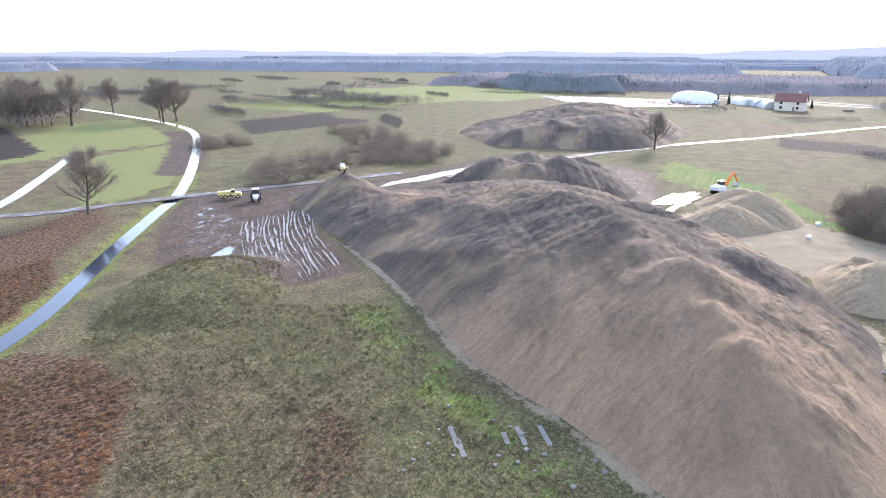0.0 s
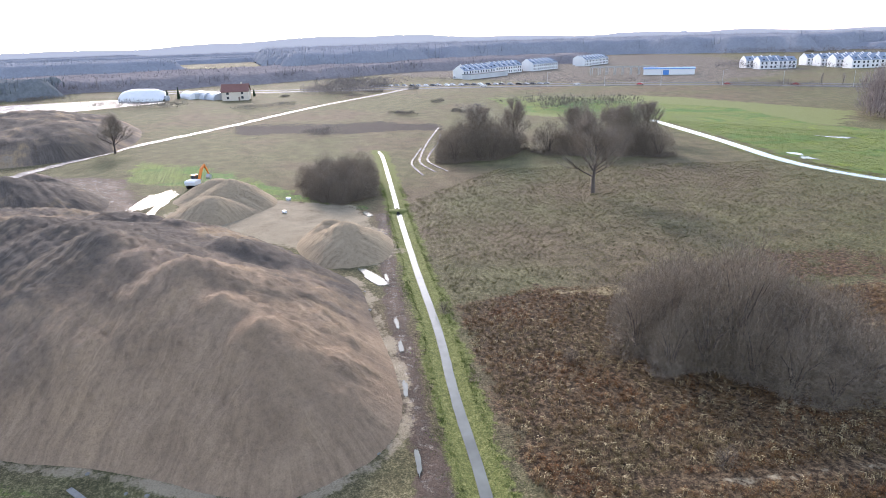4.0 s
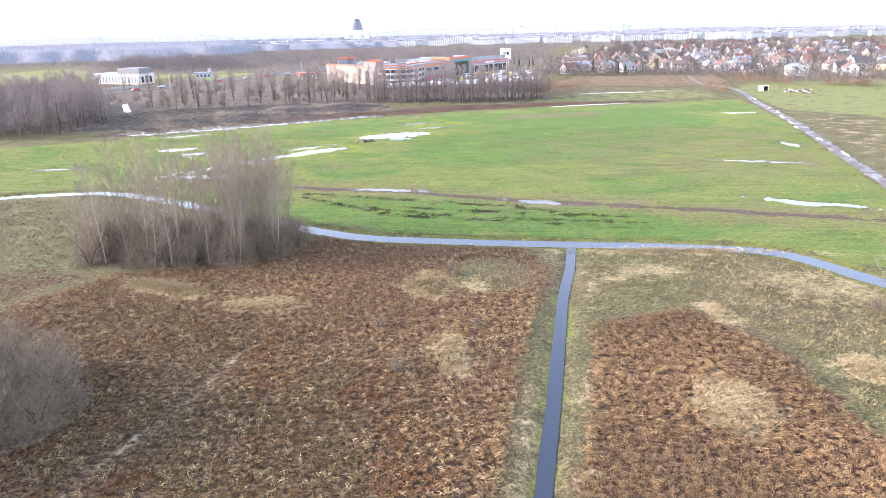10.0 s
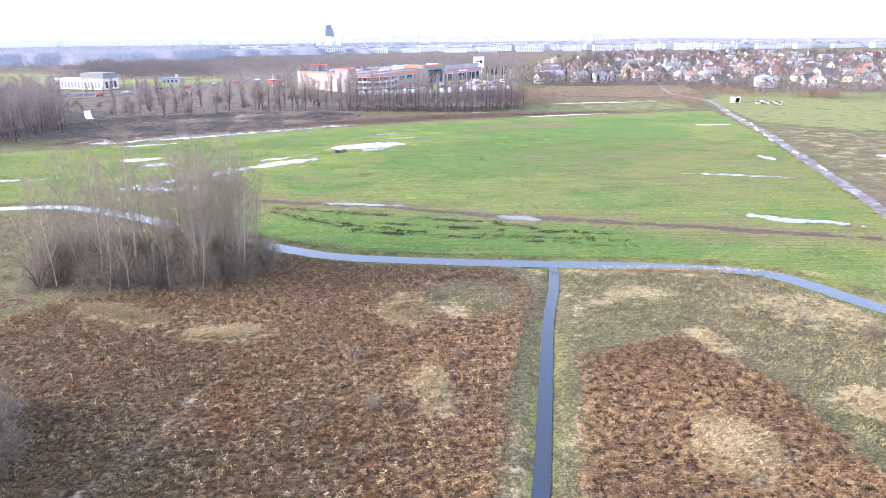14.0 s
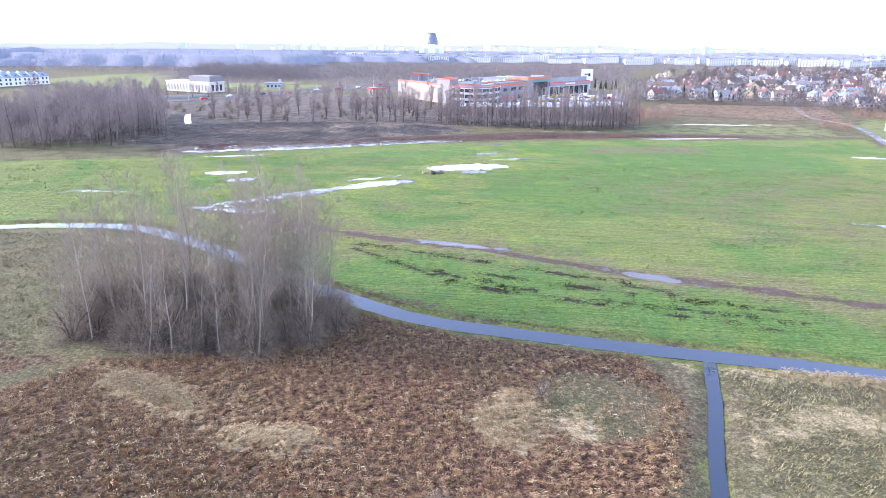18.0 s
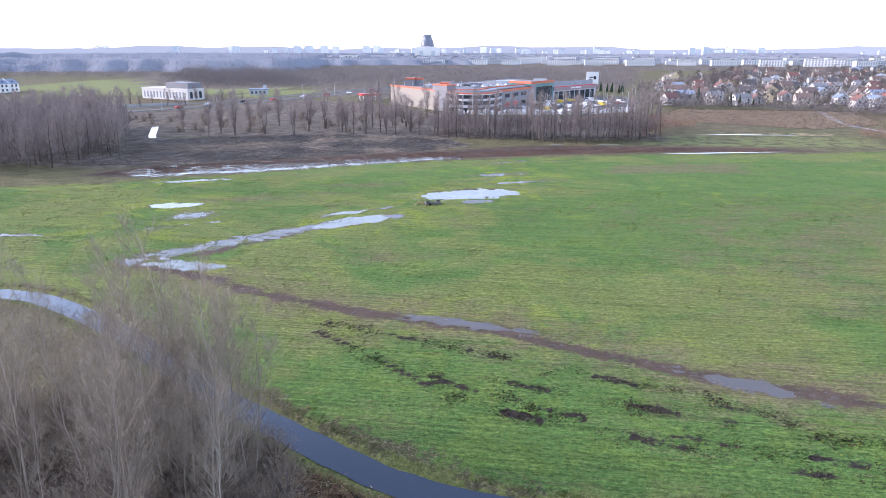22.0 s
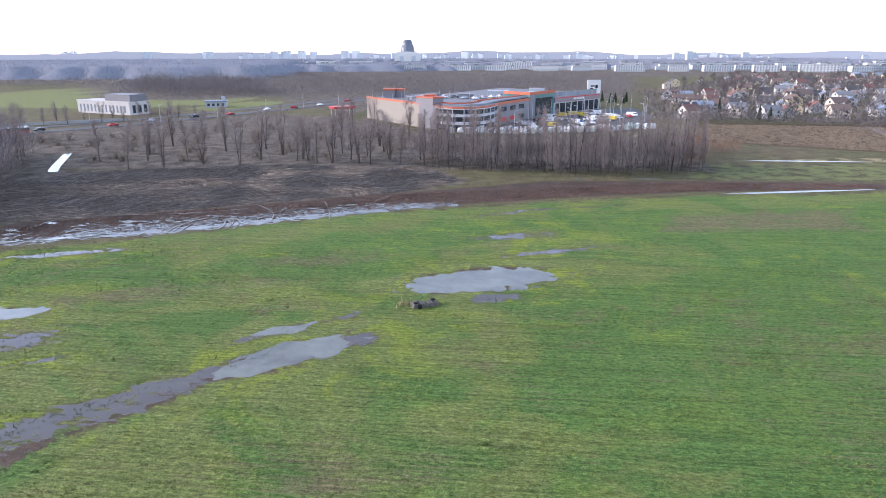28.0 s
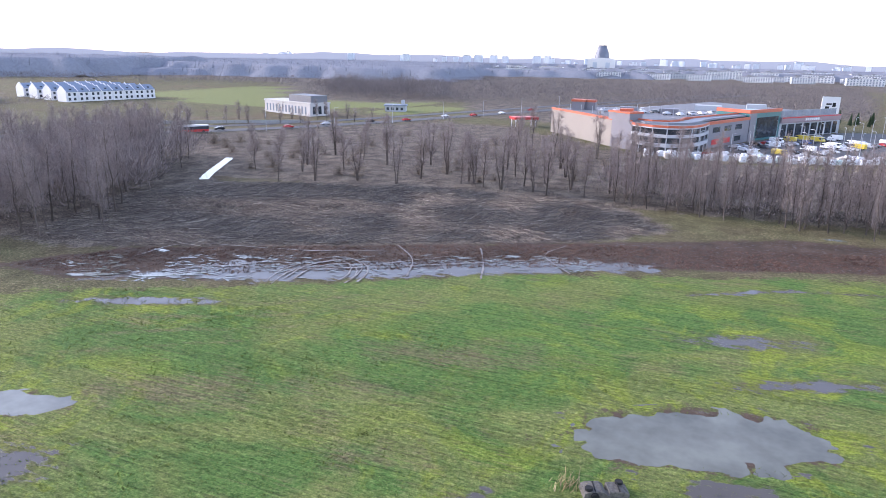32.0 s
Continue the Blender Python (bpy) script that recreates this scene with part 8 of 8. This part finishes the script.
for k in range(9):
    put("column", boxes("column", [(-24 + 6 * k - 0.3, -24 + 6 * k + 0.3, -0.3, 0.3, 0, 5.5)], M_CONCRETE), f2)
    put("column", boxes("column", [(-24 + 6 * k - 0.3, -24 + 6 * k + 0.3, 8.7, 9.3, 0, 5.5)], M_CONCRETE), f2)
put("beam", boxes("beam", [(-24.3, 24.3, -0.3, 0.3, 5.5, 6.1)], M_CONCRETE), f2)
put("beam", boxes("beam", [(-24.3, 24.3, 8.7, 9.3, 5.5, 6.1)], M_CONCRETE), f2)
tagged(new("ditch", ribbon("ditch", [(-148, 284.5), (-152, 291), (-158, 302), (-166, 317)], 2.6, 0.14, M_WATER, 0.05, 0.2)), "short bright ditch cut through the scrub", "water", kind="structure")
fence = thing("site_hoarding", "long low grey panelled hoarding beside the street", "fence", (0, 0, 0))
for k in range(18):
    x, y = -282 + 4.2 * k, 362 + 3.2 * k
    put("panel", strip("panel", [(x, y), (x + 4.1, y + 3.15)], 0.1, 1.5, 0.05, M_CONCRETE), fence)


# ---- machines on the spoil site ----
def big_wheel(parent, x, y, r, w):
    v, f = [], []
    tube(v, f, [(0, -w / 2, 0), (0, -w * 0.3, 0), (0, w * 0.3, 0), (0, w / 2, 0)], [r * 0.8, r, r, r * 0.8], 14)
    f += [tuple(range(14)), tuple(range(42, 56))[::-1]]
    ob = put("wheel", mesh_of("wheel", v, f, M_TYRE), parent, (x, y, r))
    v, f = [], []
    tube(v, f, [(0, -w / 2 - 0.02, 0), (0, w / 2 + 0.02, 0)], [r * 0.45, r * 0.45], 10)
    f += [tuple(range(10)), tuple(range(10, 20))[::-1]]
    put("rim", mesh_of("rim", v, f, M_YELLOW), ob)


def wedge(name, side, y0, y1, mat):
    """A solid from a side outline (x, z) between two widths."""
    k = len(side)
    v = [(x, y0, z) for x, z in side] + [(x, y1, z) for x, z in side]
    return mesh_of(name, v, [tuple(range(k)), tuple(range(k, 2 * k))[::-1]] + [(i, k + i, k + (i + 1) % k, (i + 1) % k) for i in range(k)], mat)


g = thing("dump_truck", "pale yellow articulated dump truck with a tipping body", "truck", (-105, -107.5, 0.1), 128)
g.scale = (0.55, 0.55, 0.6)
put("skip", wedge("skip", [(-4.8, 2.2), (-3.9, 1.2), (-0.2, 1.1), (0.4, 1.9), (0.5, 2.7), (-4.6, 2.5)], -1.35, 1.35, M_YELLOW), g)
put("chassis", boxes("chassis", [(-4, 3.2, -0.5, 0.5, 0.7, 1.15)], M_TYRE), g)
put("bonnet", wedge("bonnet", [(2.0, 1.0), (4.6, 1.0), (4.6, 1.6), (4.0, 2.1), (2.0, 2.2)], -1.1, 1.1, M_YELLOW), g)
cab = put("cab", boxes("cab", [(0.7, 2.1, -1.0, 1.0, 1.1, 2.2), (0.65, 2.15, -1.05, 1.05, 3.1, 3.25)], M_YELLOW), g)
put("windows", boxes("windows", [(0.75, 2.05, -0.95, 0.95, 2.2, 3.1)], M_GLASS), cab)
for x in (-3.2, -1.6, 3.2):
    for y in (-1.15, 1.15):
        big_wheel(g, x, y, 0.75, 0.6)
g = thing("tractor", "small white tractor seen from behind", "tractor", (-105.5, -100.5, 0.1), 40)
put("bonnet", wedge("bonnet", [(0.2, 0.8), (2.2, 0.8), (2.2, 1.3), (0.2, 1.5)], -0.45, 0.45, M_WHITE), g)
cab = put("cab", boxes("cab", [(-1.2, 0.2, -0.75, 0.75, 0.8, 1.5), (-1.3, 0.3, -0.8, 0.8, 2.5, 2.65)], M_WHITE), g)
put("windows", boxes("windows", [(-1.15, 0.15, -0.7, 0.7, 1.5, 2.5)], M_GLASS), cab)
for x, y, r in ((-0.7, -0.95, 0.8), (-0.7, 0.95, 0.8), (1.6, -0.7, 0.5), (1.6, 0.7, 0.5)):
    big_wheel(g, x, y, r, 0.4)
g = thing("excavator", "orange tracked excavator with a white rear", "excavator", (-160, -11, 0.1), 150)
for y in (-1.1, 1.1):
    put("track", wedge("track", [(-1.9, 0.25), (-1.6, 0), (1.6, 0), (1.9, 0.25), (1.9, 0.6), (1.6, 0.85), (-1.6, 0.85), (-1.9, 0.6)], y - 0.3, y + 0.3, M_TYRE), g)
put("counterweight", wedge("counterweight", [(-2.4, 1.0), (0.2, 1.0), (0.2, 2.0), (-2.2, 2.0), (-2.5, 1.7)], -1.3, 1.3, M_WHITE), g)
cab = put("cab", boxes("cab", [(0.2, 1.7, 0.2, 1.3, 1.0, 1.6), (0.15, 1.75, 0.15, 1.35, 2.7, 2.85)], M_ORANGEPAINT), g)
put("windows", boxes("windows", [(0.25, 1.65, 0.25, 1.25, 1.6, 2.7)], M_GLASS), cab)
v, f = [], []
tube(v, f, [(0.6, -0.5, 1.5), (2.2, -0.5, 3.9), (3.6, -0.5, 4.7)], [0.32, 0.36, 0.26], 4)
put("boom", mesh_of("boom", v, f, M_ORANGEPAINT), g)
v, f = [], []
tube(v, f, [(3.4, -0.5, 4.8), (4.6, -0.5, 3.2), (5.0, -0.5, 2.2)], [0.26, 0.22, 0.16], 4)
put("stick", mesh_of("stick", v, f, M_ORANGEPAINT), g)
put("bucket", wedge("bucket", [(4.7, 2.3), (5.4, 2.0), (5.2, 1.2), (4.5, 1.1), (4.3, 1.6)], -1.0, 0.0, M_STEEL), g)
g = thing("bulldozer", "white-cabbed bulldozer on top of the heap", "bulldozer", (-112, -82, 7.2), 200)
g.scale = (0.6, 0.6, 0.6)
for y in (-0.9, 0.9):
    put("track", wedge("track", [(-1.6, 0.2), (-1.3, 0), (1.3, 0), (1.6, 0.2), (1.5, 0.7), (-1.5, 0.7)], y - 0.25, y + 0.25, M_TYRE), g)
put("body", wedge("body", [(-1.4, 0.6), (1.7, 0.6), (1.7, 1.3), (0.2, 1.5), (-1.4, 1.4)], -0.7, 0.7, M_YELLOW), g)
put("cab", boxes("cab", [(-1.2, 0.1, -0.65, 0.65, 1.4, 2.5)], M_WHITE), g)
put("blade", wedge("blade", [(2.0, 0.0), (2.2, 0.1), (2.1, 0.6), (2.25, 1.1), (2.05, 1.1)], -1.5, 1.5, M_STEEL), g)

# ---- slabs, stones, wreck and pale debris ----
slab_bm = bmesh.new()
bmesh.ops.create_cube(slab_bm, size=1.0)
bmesh.ops.bevel(slab_bm, geom=slab_bm.edges[:], offset=0.06, segments=1, affect="EDGES")
for q in slab_bm.verts:
    q.co += Vector((math.sin(q.co.x * 9 + q.co.z), math.cos(q.co.y * 7), math.sin(q.co.z * 8))) * 0.05
SLAB = bpy.data.meshes.new("block")
slab_bm.to_mesh(SLAB)
slab_bm.free()
SLAB.materials.append(plain("weathered_concrete", (0.21, 0.205, 0.185), 0.9, 0.2, 0, 0.3, 2.0))
rng = np.random.RandomState(91)
n = Nodes("crushed_concrete", 0.9, 0.2)
n.color(n.ramp(n.noise(2.0, 5), (0.35, (0.2, 0.2, 0.19)), (0.65, (0.42, 0.42, 0.4))))
for x, y, l, t in ((-42.2, -22.6, 3.6, 38), (-41.0, -21.4, 3.0, 38), (-45.0, -17.6, 3.2, 36), (-46.0, -15.8, 3.4, 36), (-44.0, -18.6, 2.0, 36)):
    ob = put("slab_track", SLAB, None, (x, y, 0.02), t)
    ob.scale = (l, 0.45, 0.12)
    tagged(ob, "half-buried grey concrete track slab in grass", "slab", "slab tracks")
for i in range(70):
    if i < 45:
        k = rng.randint(0, len(HEAP_FOOT) - 1)
        x, y = HEAP_FOOT[k]
        if x < -88:
            continue
        x, y = x + rng.normal(0, 0.8) + 0.6, y + rng.normal(0, 0.8) - 0.6
    else:
        x, y = rng.uniform(-47, -36), rng.uniform(-26, -10)
    sz = rng.uniform(0.15, 0.42)
    ob = put("stone", SLAB, None, (x, y, sz * 0.2), rng.uniform(0, 360))
    ob.scale = (sz * rng.uniform(0.8, 1.5), sz, sz * 0.6)
    tagged(ob, "loose pale stone at the foot of the heap", "stone", "stones round the heap")
for x, y, w in ((-138, 8, 0.95), (-127, 6.2, 0.8), (-152, -2.5, 0.8)):
    ob = put("big_bag", SLAB, None, (x, y, 0.28), 25)
    ob.scale = (w, w * 0.8, w * 0.6)
    ob.data = SLAB.copy()
    ob.data.materials[0] = M_WRAP
    tagged(ob, "white bulk bag lying on the ground", "bag")
cv = thing("culvert", "grassed earth crossing over a dark pipe in the ditch", "culvert", (-119.6, 27.0, 0), 80)
v, f = [], []
for j in range(9):
    y = -1.5 + 3 * j / 8
    for x in (-1.7, -0.9, 0.0, 0.9, 1.7):
        v.append((x + 0.1 * math.sin(5 * y + x), y, -0.35 + (0.5 + 0.05 * math.sin(3 * x + 2 * y)) * (1 - (abs(y) / 1.5) ** 4)))
f = [(j * 5 + k, j * 5 + k + 1, j * 5 + k + 6, j * 5 + k + 5) for j in range(8) for k in range(4)]
put("earth_bank", mesh_of("earth_bank", v, f, plain("grassy_earth", (0.13, 0.14, 0.045), 0.95, 0.1, 0, 0.4, 1.5), True), cv)
# Black capped discs stand in for the shade inside the pipe.
for y in (-1.55, 1.35):
    v, f = [], []
    tube(v, f, [(0, y, -0.2), (0, y + 0.2, -0.2)], [0.32, 0.32], 10)
    f += [tuple(range(10)), tuple(range(10, 20))[::-1]]
    put("pipe_end", mesh_of("pipe_end", v, f, M_TYRE), cv, label="closed black end for the shaded mouth of a pipe")
wk = thing("car_wreck", "overturned grey-brown car wreck lying in the grass", "wreck", (-30.2, 195.3, 0), 26)
M_RUST = plain("weathered_wreck_metal", (0.12, 0.11, 0.095), 0.85, 0.15, 0, 0.6, 3.5)
put("body", wedge("body", [(-1.9, 0.0), (-0.1, 0.0), (-0.1, 0.42), (-0.4, 0.62), (-1.4, 0.66), (-1.85, 0.5)], -0.75, 0.7, M_RUST), wk)
put("bonnet", wedge("bonnet", [(0.1, 0.0), (1.7, 0.0), (1.75, 0.3), (1.3, 0.5), (0.15, 0.56)], -0.68, 0.66, M_RUST), wk)
put("door", boxes("door", [(-0.12, 0.14, -0.8, -0.1, 0.1, 0.34), (-1.2, -0.5, -0.86, -0.78, 0.05, 0.5)], M_RUST), wk)
for x, y, z, up in ((-1.45, -0.35, 0.72, True), (-1.05, -0.84, 0.3, False), (1.2, 0.5, 0.6, True)):
    w = put("wheel", WHEEL, wk, (x, y, z))
    if up:
        w.rotation_euler = (radians(82), 0, 0)
for x in (-1.0, 0.9):
    v, f = [], []
    tube(v, f, [(x, -0.7, 0.64), (x + 0.1, 0.65, 0.62)], [0.06, 0.06], 6)
    put("axle", mesh_of("axle", v, f, M_TYRE), wk)
a = np.array([(-33.4, 195.0)] * 5)
tagged(new("stalks", soup("stalks", blades(a, rng, 14, 0.8, 0.04, 0.8, 1.0), M_STRAW)), "dry pale weed stalks beside the wreck", "weeds", kind="stuff")
